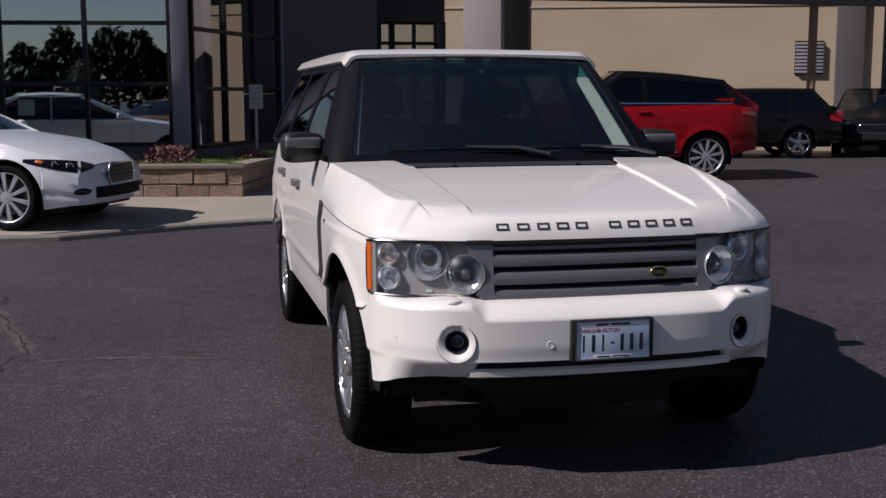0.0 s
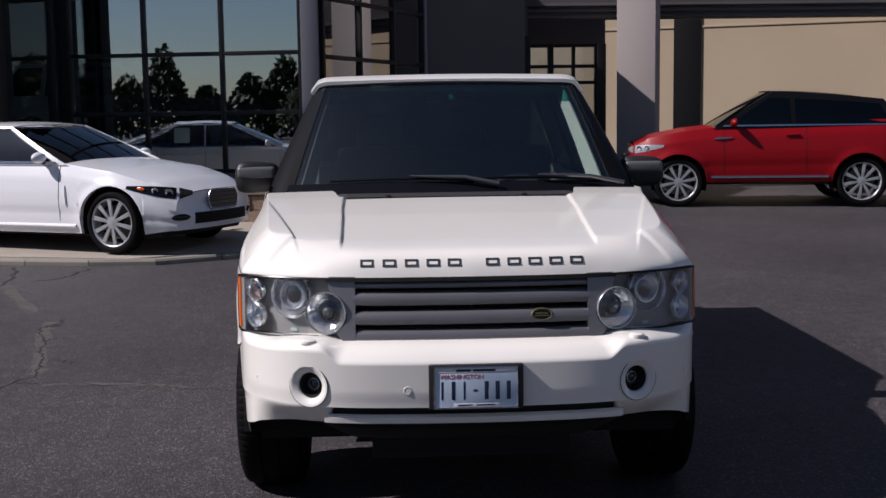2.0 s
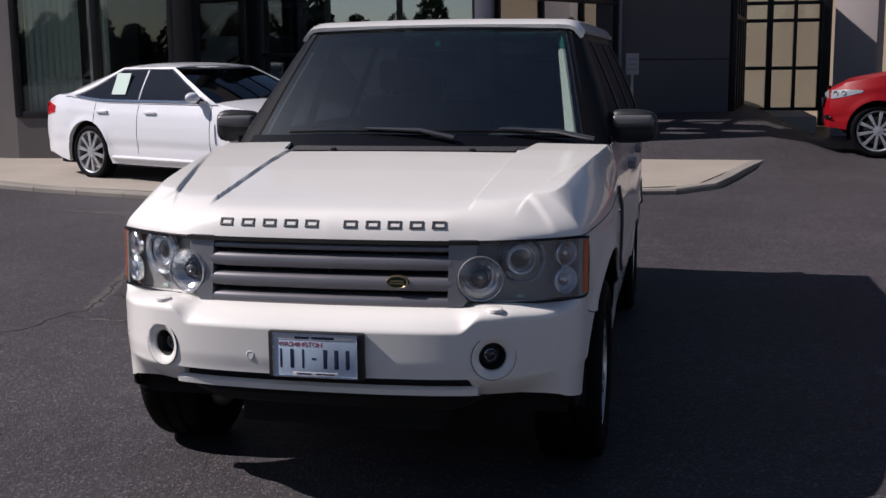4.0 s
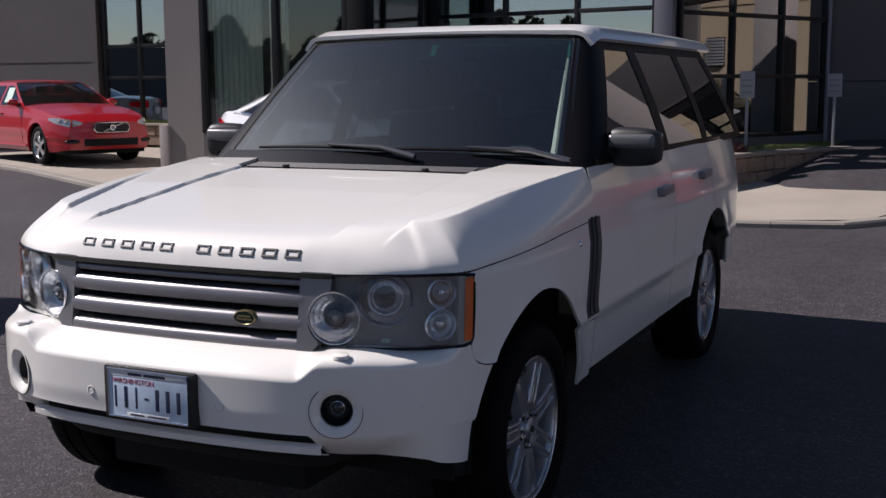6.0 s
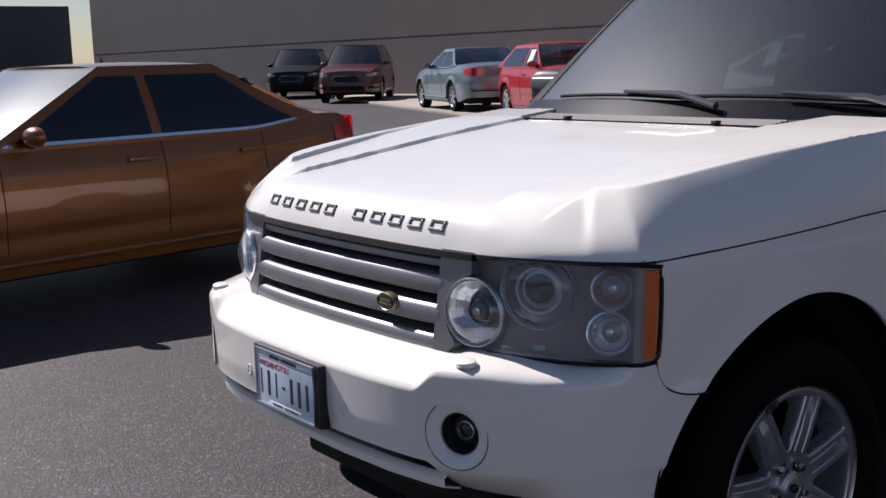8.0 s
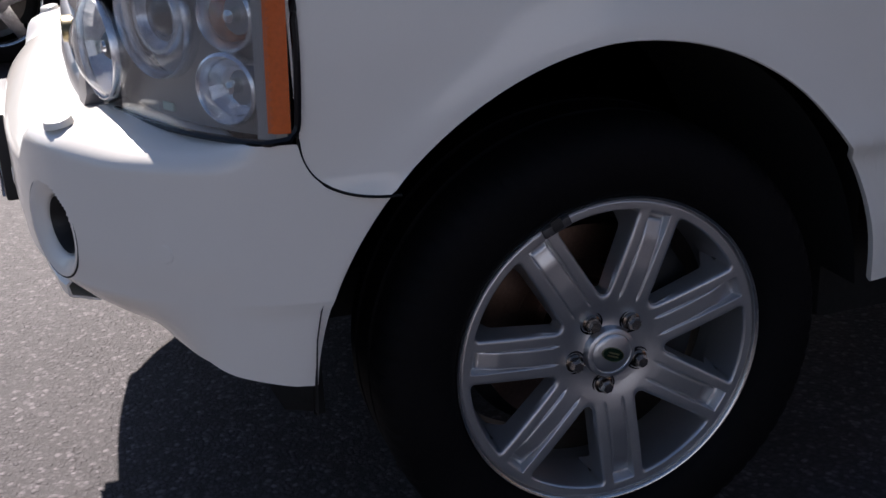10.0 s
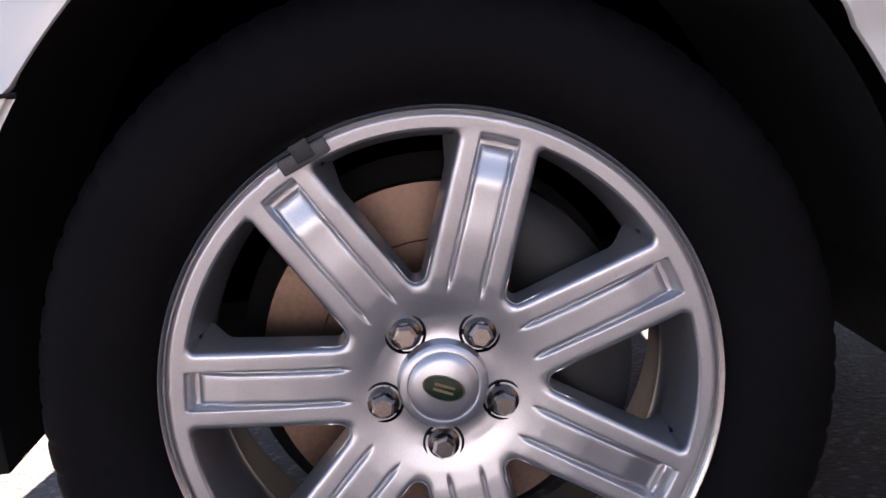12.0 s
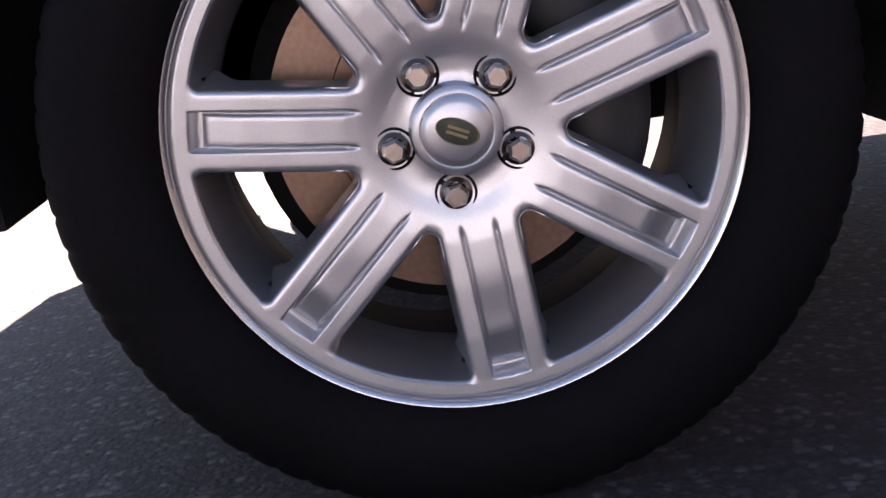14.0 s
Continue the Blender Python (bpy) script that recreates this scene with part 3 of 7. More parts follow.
def cabin():
    rows = [[screen_point(u, v) for u in np.linspace(-1, 1, 33)] for v in np.linspace(0.0, 1, 18)]
    part("windscreen", grid(rows, 0.004), SCREEN, ROVER, "tinted windscreen").visible_shadow = False
    # teal shade band along the top, inside the glass
    rows = [[screen_point(u, v) + Vector((0, 0.012, -0.010)) for u in np.linspace(-0.97, 0.97, 33)] for v in np.linspace(0.80, 0.97, 5)]
    part("shade_band", grid(rows), SHADE_BAND, ROVER, "teal shade band of the windscreen").visible_shadow = False
    # black border of the screen
    for v0, v1, n in ((-0.03, 0.055, "lower_band"), (0.965, 1.02, "upper_band")):
        rows = [[screen_point(u, v) + Vector((0, -0.004, 0.005)) for u in np.linspace(-1, 1, 33)] for v in np.linspace(v0, v1, 4)]
        part(n, grid(rows, 0.003), GLOSS_BLACK, ROVER)
    roof_rows = []
    for k in np.linspace(0, 1, 26):
        row = []
        for u in np.linspace(-1, 1, 41):
            f = screen_point(max(-1, min(1, u)), 1.0)
            y = f.y - 0.02 + (3.78 - f.y) * k
            a = abs(u)
            edge = math.sqrt(max(0.0, 1 - (max(0, a - 0.86) / 0.14) ** 2))
            z = 1.796 + (0.050 + 0.036 * math.sin(math.pi * min(1, k * 0.62 + 0.18)) * (1 - 0.45 * u * u)) * edge
            z -= 0.030 * math.exp(-k / 0.016)
            row.append((u * 0.758, y, z))
        roof_rows.append(row)
    part("roof", grid(roof_rows, 0.02), WHITE, ROVER, "white roof skin")
    for s in (-1, 1):
        yf = lambda h: 0.815 + 0.655 * h
        yr = lambda h: 3.86 - 0.32 * h
        cuts = (("front_window", lambda h: yf(h) + 0.05, lambda h: 1.865), ("rear_window", lambda h: 1.985, lambda h: 2.80 - 0.03 * h), ("quarter_window", lambda h: 2.90 - 0.03 * h, lambda h: yr(h) - 0.10))
        for name, a, b in cuts:
            rows = []
            for h in np.linspace(0.03, 0.93, 8):
                row = []
                for k in np.linspace(0, 1, 10):
                    p = cabin_side(a(h) + (b(h) - a(h)) * k, h)
                    row.append((s * p.x, p.y, p.z))
                rows.append(row)
            w = part(name, grid(rows, 0.004, flip=s < 0), PRIVACY, ROVER, "dark tinted side window")

        def strip(name, a, b, h0, h1, out=0.004, mat=BLACK_TRIM):
            rows = []
            for h in np.linspace(h0, h1, 8):
                row = []
                for k in np.linspace(0, 1, 5):
                    p = cabin_side(a(h) + (b(h) - a(h)) * k, h)
                    row.append((s * (p.x + out), p.y, p.z))
                rows.append(row)
            return part(name, grid(rows, 0.012, flip=s < 0), mat, ROVER)

        strip("centre_pillar", lambda h: 1.855, lambda h: 1.995, 0.0, 1.0)
        strip("rear_pillar", lambda h: 2.79 - 0.03 * h, lambda h: 2.91 - 0.03 * h, 0.0, 1.0)
        strip("tail_pillar", lambda h: yr(h) - 0.11, lambda h: yr(h) + 0.02, 0.0, 1.0)
        strip("roof_rail", lambda h: yf(h) - 0.04, lambda h: yr(h) + 0.02, 0.915, 1.02)
        strip("belt_rail", lambda h: 0.80, lambda h: 3.86, -0.03, 0.045)
        # front pillar: from the screen's edge round to the door glass
        rows = []
        for v in np.linspace(-0.05, 1.0, 14):
            a = screen_point(0.972, v)
            h = (a.z - 1.262) / 0.53
            b = cabin_side(yf(h) + 0.06, max(0.0, min(1, h)))
            b.z = a.z
            mid = (a + b) / 2 + Vector((0.028, -0.030, 0.004))
            row = [a + Vector((-0.004, -0.006, 0.0)), a.lerp(mid, 0.35) + Vector((0.006, -0.010, 0)), a.lerp(mid, 0.75) + Vector((0.012, -0.006, 0)), mid.lerp(b, 0.3) + Vector((0.010, 0, 0)), mid.lerp(b, 0.7) + Vector((0.008, 0, 0)), b + Vector((0.006, 0, 0))]
            rows.append([(s * q.x, q.y, q.z) for q in row])
        part("front_pillar", grid(rows, 0.02, flip=s < 0), BLACK_TRIM, ROVER, "black front roof pillar")
        # inner trim of the front pillar: pale where sunlit, dark material for the shaded side
        rows = []
        for v in np.linspace(0.06, 0.97, 10):
            a = screen_point(0.93, v)
            rows.append([(s * (a.x - 0.058 * (1 - 0.45 * v) * k), a.y + 0.03 + 0.11 * k, a.z - 0.004) for k in (0, 0.5, 1)])
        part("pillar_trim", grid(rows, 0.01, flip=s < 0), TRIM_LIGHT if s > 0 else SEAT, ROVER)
        # door mirror
        bm = bmesh.new()
        bmesh.ops.create_cube(bm, size=1)
        bmesh.ops.subdivide_edges(bm, edges=bm.edges[:], cuts=5, use_grid_fill=True)
        for v in bm.verts:
            c = v.co * 2
            n = (abs(c.x) ** 4 + abs(c.y) ** 4 + abs(c.z) ** 4) ** 0.25
            c = c / n
            v.co = Vector((0.118 * c.x, 0.072 * c.y * (1.0 - 0.25 * (c.x + 1) / 2), 0.082 * c.z * (1.0 - 0.07 * c.x)))
        mir = part("door_mirror", bm, BLACK, ROVER, "black door mirror housing")
        mx, my = 1.030, 1.04
        mir.matrix_basis = Matrix.Translation((s * mx, my, 1.322)) @ pose(0, 0, 0, 0, 0, -8 * s)
        part("mirror_arm", box(min(s * 0.90, s * (mx - 0.05)), max(s * 0.90, s * (mx - 0.05)), my - 0.045, my + 0.025, 1.250, 1.292, 0.012, 3), BLACK, ROVER)
        cap = part("mirror_cap", box(s * mx - 0.10, s * mx + 0.10, my - 0.079, my - 0.005, 1.318, 1.378, 0.02, 3), CAP_BLACK, mir, "satin grey mirror cap")
        cap.matrix_parent_inverse = mir.matrix_basis.inverted()
        part("mirror_glass", box(-0.095, 0.095, 0.058, 0.074, -0.06, 0.06, 0.01), CHROME, mir)
    rows = []
    for z, y in ((1.27, 3.90), (1.50, 3.80), (1.80, 3.66)):
        rows.append([(x * (1 - 0.22 * (z - 1.27) / 0.53), y - 0.10 * (x / 0.9) ** 4, z) for x in np.linspace(-0.93, 0.93, 20)])
    part("rear_glass", grid(rows, 0.005, flip=True), PRIVACY, ROVER, "dark tinted rear glass")
    # scuttle panel with ribs, wipers
    rows = []
    for k in np.linspace(0, 1, 6):
        row = []
        for x in np.linspace(-0.86, 0.86, 41):
            y0 = 0.418 + 0.225 * smooth(0.545, 0.60, abs(x))
            y1 = screen_point(x / 0.845, 0).y + 0.01
            row.append((x, y0 + (y1 - y0) * k, 1.236 + 0.018 * k))
        rows.append(row)
    scut = part("scuttle_panel", grid(rows, 0.006), VENT_GREY, ROVER, "black ribbed scuttle panel")
    for k in range(4):
        part("scuttle_rib", rod([(x, 0.445 + 0.026 * k, 1.243 + 0.003 * k) for x in np.linspace(-0.53, 0.53, 5)], 0.005, 6), VENT_GREY, scut)
    for x in (-0.33, 0.33):
        part("washer_jet", box(x - 0.012, x + 0.012, 0.43, 0.455, 1.243, 1.254, 0.004), BLACK, scut)
    for x0, x1, lift in ((0.10, -0.62, 0.0), (0.74, 0.03, 0.0)):
        pts = []
        for k in np.linspace(0, 1, 10):
            x = x0 + (x1 - x0) * k
            p = screen_point(x / 0.83, 0.060 + 0.012 * math.sin(math.pi * k) + 0.01 * k)
            pts.append(p + Vector((0, -0.012, 0.008)))
        wp = part("wiper", rod(pts, 0.007, 6), RUBBER, ROVER, "black wiper resting on the screen")
        arm = [pts[0] + Vector((0.12, -0.035, -0.02)), pts[1] + Vector((0.03, -0.02, 0.012)), pts[4] + Vector((0, -0.012, 0.014))]
        part("wiper_arm", rod(arm, [0.013, 0.011, 0.006], 8), ARM_GREY, wp, "satin grey wiper arm")
    # inside
    dash = []
    for x in np.linspace(-0.84, 0.84, 40):
        t = abs(x) / 0.84
        hump = 0.055 * math.exp(-(((x - 0.40) / 0.20) ** 2))
        dash.append([(x, 0.62 + 0.17 * t * t, 1.215), (x, 0.82, 1.225), (x, 1.00, 1.225 + hump), (x, 1.10, 1.20 + hump), (x, 1.13, 1.10), (x, 1.10, 0.85)])
    part("dashboard", grid(dash, 0.01), SEAT, ROVER, "dark dashboard")
    wheel = bmesh.new()
    m = Matrix.Translation((0.40, 1.27, 1.12)) @ pose(0, 0, 0, 66, 0, 0)
    ring = [m @ Vector((0.19 * math.cos(a), 0.19 * math.sin(a), 0)) for a in np.linspace(0, 2 * math.pi, 33)]
    rod(ring, 0.015, 8, wheel)
    for a in (0.3, math.pi - 0.3, -math.pi / 2):
        rod([m @ Vector((0.0, 0, -0.02)), m @ Vector((0.18 * math.cos(a), 0.18 * math.sin(a), 0))], 0.022, 8, wheel)
    part("steering_wheel", wheel, SEAT, ROVER)
    for x in (-0.40, 0.40):
        st = part("front_seat", box(x - 0.26, x + 0.26, 1.45, 1.95, 0.72, 0.90, 0.05, 3), SEAT, ROVER)
        bk = part("backrest", box(x - 0.26, x + 0.26, -0.07, 0.07, 0.0, 0.62, 0.05, 3), SEAT, st)
        bk.matrix_basis = Matrix.Translation((0, 1.95, 0.84)) @ pose(0, 0, 0, -14, 0, 0)
        part("head_restraint", box(x - 0.14, x + 0.14, 2.06, 2.16, 1.47, 1.66, 0.04, 3), SEAT, st)
    part("rear_bench", box(-0.66, 0.66, 2.55, 2.75, 0.72, 1.40, 0.06, 3), SEAT, ROVER)
    for x in (-0.42, 0.42):
        part("rear_head_restraint", box(x - 0.14, x + 0.14, 2.66, 2.76, 1.40, 1.56, 0.04, 3), SEAT, ROVER)
    part("cabin_floor", box(-0.90, 0.90, 0.66, 3.82, 0.60, 0.66, 0.01), SEAT, ROVER)
    part("headlining", box(-0.70, 0.70, 1.50, 3.60, 1.775, 1.785, 0.003), TRIM_LIGHT, ROVER)
    mm = screen_point(0.0, 0.90)
    part("rear_view_mirror", box(-0.12, 0.12, mm.y + 0.06, mm.y + 0.085, mm.z - 0.075, mm.z - 0.005, 0.012, 3), BLACK, ROVER)
    part("mirror_mount", rod([(0, mm.y + 0.035, mm.z - 0.012), (0, mm.y + 0.07, mm.z - 0.035)], 0.018, 8), BLACK, ROVER)
    st = screen_point(0.05, 0.86)
    part("permit_tag", box(-0.012, 0.012, -0.002, 0.002, -0.022, 0.022, 0.001), material("teal_tag", (0.03, 0.22, 0.17), 0.5, grain=0.05), ROVER, "small teal windscreen tag").matrix_basis = Matrix.Translation(st + Vector((-0.02, 0.012, -0.02))) @ pose(0, 0, 0, -55, 0, 0)

# ---- the estate's face: grille, lamps, plate, lettering blocks ----
def face_sheet(x0, x1, z0, z1, nx, nz, back=0.0, lean=0.16):
    rows = []
    for z in np.linspace(z0, z1, nz):
        rows.append([(x, face_smooth(x) + back + lean * (z - 1.0), z) for x in np.linspace(x0, x1, nx)])
    return rows


def grille():
    part("grille_backing", grid(face_sheet(-0.52, 0.52, 0.765, 1.006, 25, 4, 0.075), 0.01, flip=True), SHADE, ROVER)
    part("grille_gap", grid(face_sheet(-0.56, 0.56, 0.991, 1.0065, 31, 3, 0.005), 0.02, flip=True), SHADE, ROVER)

    def bar(x0, x1, zc, h, deep, proud, n=31):
        """A curved slat with a sloping upper face."""
        rows = []
        for x in np.linspace(x0, x1, n):
            y = face_smooth(x) + 0.16 * (zc - 1.0)
            rows.append([(x, y + deep, zc + h * 0.55), (x, y + 0.017 - proud, zc + h * 0.50), (x, y + 0.007 - proud, zc + h * 0.36), (x, y + 0.0015 - proud, zc + h * 0.14), (x, y - proud, zc - h * 0.14), (x, y + 0.001 - proud, zc - h * 0.40), (x, y + 0.006 - proud, zc - h * 0.50), (x, y + deep, zc - h * 0.42)])
        return grid(rows, 0.0, closed=True, flip=True)

    frame_ = part("grille", bar(-0.535, 0.535, 0.979, 0.028, 0.06, -0.001), GRILLE_GREY, ROVER, "grey slatted radiator grille")
    part("lower_bar", bar(-0.50, 0.50, 0.783, 0.044, 0.06, 0.004), GRILLE_GREY, frame_)
    for zc in (0.925, 0.852):
        part("slat", bar(-0.462, 0.462, zc, 0.050, 0.05, 0.006), GRILLE_GREY, frame_)
    for s in (-1, 1):
        rows = []
        for z in np.linspace(0.765, 1.012, 20):
            dz = z - 0.872
            inner, outer = 0.452, 0.555
            if abs(dz) < 0.083:
                outer = min(outer, 0.566 - math.sqrt(0.083**2 - dz**2))
            if z < 0.80:
                outer = min(outer, 0.50 + 0.9 * (z - 0.765))
            rows.append([(s * x, face_smooth(x) - 0.004 + 0.16 * (z - 1.0), z) for x in np.linspace(inner, outer, 8)])
        part("end_panel", grid(rows, 0.03, flip=s < 0), GRILLE_GREY, frame_)
    for x in (-0.24, 0.0, 0.24):
        for zc in (0.958, 0.888, 0.816):
            part("upright", box(x - 0.004, x + 0.004, face_smooth(x) + 0.02, face_smooth(x) + 0.07, zc - 0.028, zc + 0.028, 0.001), BLACK, frame_)
    bx, bz = 0.268, 0.860
    m = Matrix.Translation((bx, face_smooth(bx) + 0.16 * (bz - 1) - 0.005, bz)) @ pose(0, 0, 0, 90, 0, 0) @ Matrix.Diagonal((1.0, 0.56, 1.0, 1.0))
    badge = part("oval_badge", lathe([(0, 0.008), (0.036, 0.007), (0.040, 0.004), (0.041, -0.012)], 32, m=m), GREEN_BADGE, frame_, "green oval badge with gold rim")
    part("badge_rim", lathe([(0.036, 0.0075), (0.039, 0.0095), (0.042, 0.006), (0.0425, -0.01)], 32, m=m), GOLD, badge)
    for z, w in ((0.864, 0.024), (0.855, 0.028)):
        part("badge_bar", box(bx - w, bx + w, face_smooth(bx) + 0.16 * (bz - 1) - 0.015, face_smooth(bx) + 0.16 * (bz - 1) - 0.012, z - 0.0025, z + 0.0025), GOLD, badge)


def lamp_frame(x, z, s, yaw, out=0.0):
    y = face_smooth(x) + 0.16 * (z - 1.0) * 0.6 - out
    return Matrix.Translation((s * x, y, z)) @ pose(0, 0, 0, 90, 0, s * yaw)


def bowl(prof, n, m, top=None):
    """A reflector whose facets stay flat."""
    return lathe(prof, n, m=m, top=top)


def headlamps():
    for s in (-1, 1):
        rows = []
        for z in np.linspace(0.778, 1.003, 14):
            row = []
            for x in np.linspace(0.50, 0.930, 34):
                row.append((s * x, face_smooth(x) + 0.036 * (1 - smooth(0.87, 0.905, x)) + 0.05 * (z - 1.0), z))
            rows.append(row)
        hl = part("headlamp", grid(rows, 0.02, flip=s < 0), LAMP_GREY, ROVER, "clustered round headlamps behind clear cover")
        edge = [(0.60, 0.779), (0.72, 0.777), (0.84, 0.776), (0.920, 0.778), (0.9315, 0.786), (0.9333, 0.83), (0.9333, 0.93), (0.932, 0.985), (0.924, 1.000), (0.84, 1.003), (0.72, 1.004), (0.56, 1.004)]
        loop = curve(edge, 70)
        part("lamp_gasket", rod([(s * x, face_smooth(x) - 0.003 + 0.05 * (z - 1.0), z) for x, z in loop], 0.0055, 6), GLOSS_BLACK, hl)
        # main projector: clear outer bowl, stepped bright rings, dark lens
        m = lamp_frame(0.704, 0.932, s, 28, -0.024)
        b = part("projector_bezel", lathe([(0.094, -0.012), (0.0935, 0.006), (0.090, 0.013), (0.0865, 0.006), (0.084, -0.010)], 56, m=m, top=0.998), REFLECTOR, hl, "bright projector bezel")
        part("projector_bowl", bowl([(0.084, -0.010), (0.070, -0.017), (0.058, -0.014)], 22, m, 0.998), DARK_LENS, b, smooth=0)
        part("projector_ring", lathe([(0.060, -0.014), (0.059, -0.002), (0.055, 0.004), (0.049, 0.003), (0.045, -0.006), (0.041, -0.012), (0.0385, -0.010), (0.036, -0.018)], 48, m=m, top=0.998), REFLECTOR, b)
        part("projector_lens", lathe([(0.0, 0.004), (0.016, 0.001), (0.029, -0.008), (0.037, -0.018)], 32, m=m), DARK_LENS, b)
        part("projector_cap", lathe([(0.0, 0.030), (0.04, 0.027), (0.068, 0.019), (0.083, 0.009), (0.0895, -0.004)], 48, m=m, top=0.998), DOME, b).visible_shadow = False
        # inner driving lamp, a clear dome standing proud of the cluster
        m = lamp_frame(0.567, 0.872, s, 16, 0.004) @ Matrix.Diagonal((1.06, 1.06, 1.1, 1))
        b = part("driving_lamp", lathe([(0.0790, -0.004), (0.0792, 0.004), (0.0775, 0.0075), (0.0752, 0.0070), (0.0740, 0.001), (0.0740, -0.004)], 56, m=m), REFLECTOR, hl, "bright rim of the round driving lamp")
        part("driving_shell", lathe([(0.0785, 0.000), (0.0780, -0.018), (0.076, -0.036)], 48, m=m), DOME, b).visible_shadow = False
        part("driving_bowl", bowl([(0.0730, -0.003), (0.064, -0.014), (0.050, -0.026), (0.034, -0.035), (0.018, -0.040), (0.0, -0.041)], 18, m), BOWL_GREY, b, smooth=0)
        part("driving_shield", lathe([(0.0, -0.006), (0.015, -0.009), (0.022, -0.016), (0.023, -0.040)], 24, m=m), VENT_GREY, b)
        part("driving_cap", lathe([(0.0, -0.003), (0.007, -0.004), (0.0095, -0.008)], 20, m=m), CHROME, b)
        part("driving_ring", lathe([(0.033, -0.032), (0.032, -0.022), (0.0295, -0.021), (0.028, -0.030)], 32, m=m), VENT_GREY, b)
        part("driving_glass", lathe([(0.0, 0.034), (0.022, 0.032), (0.042, 0.026), (0.060, 0.016), (0.0755, 0.004)], 48, m=m), DOME, b).visible_shadow = False
        for z, r in ((0.945, 0.043), (0.846, 0.047)):
            m = lamp_frame(0.857, z, s, 44, -0.014)
            b = part("small_lamp", lathe([(r + 0.006, -0.012), (r + 0.005, 0.006), (r + 0.001, 0.010), (r - 0.003, 0.004), (r - 0.007, -0.010)], 40, m=m), REFLECTOR, hl, "small round bright lamp rim")
            part("small_bowl", bowl([(r - 0.006, -0.008), (r * 0.6, -0.022), (r * 0.25, -0.028), (0, -0.029)], 12, m), AMBER_GLOW if z > 0.9 else REFLECTOR, b, smooth=0)
            part("small_bulb", lathe([(0, 0.0), (0.009, -0.003), (0.011, -0.026)], 16, m=m), CHROME, b)
            part("small_glass", lathe([(0, 0.018), (r * 0.5, 0.015), (r - 0.004, 0.006)], 36, m=m), DOME, b).visible_shadow = False
        rows = []
        for z in np.linspace(0.792, 0.990, 34):
            rib = 0.0012 if int(round((z - 0.792) / 0.006)) % 2 else 0.0
            rows.append([(s * (x + 0.003 + rib), y + 0.05 * (z - 1.0), z) for x, y in ((0.9165, -0.494), (0.9215, -0.4895), (0.9262, -0.4838), (0.9290, -0.4745), (0.9312, -0.4650))])
        part("amber_reflector", grid(rows, 0.008, flip=s < 0), AMBER, hl, "amber side reflector strip")
        part("lamp_sticker", box(-0.014, 0.014, -0.0015, 0.0015, -0.006, 0.006), PAPER, hl).matrix_basis = Matrix.Translation((s * 0.70, face_smooth(0.70) + 0.022, 0.796)) @ pose(0, 0, 0, 0, 0, s * 27)
        rows = []
        for z in np.linspace(0.780, 1.001, 14):
            row = []
            for x in np.linspace(0.640, 0.928, 30):
                row.append((s * x, face_smooth(x) - 0.008 + 0.05 * (z - 1.0), z))
            rows.append(row)
        c = part("lamp_cover", grid(rows, 0.003, flip=s < 0), LENS, hl, "clear headlamp cover")
        c.visible_shadow = False


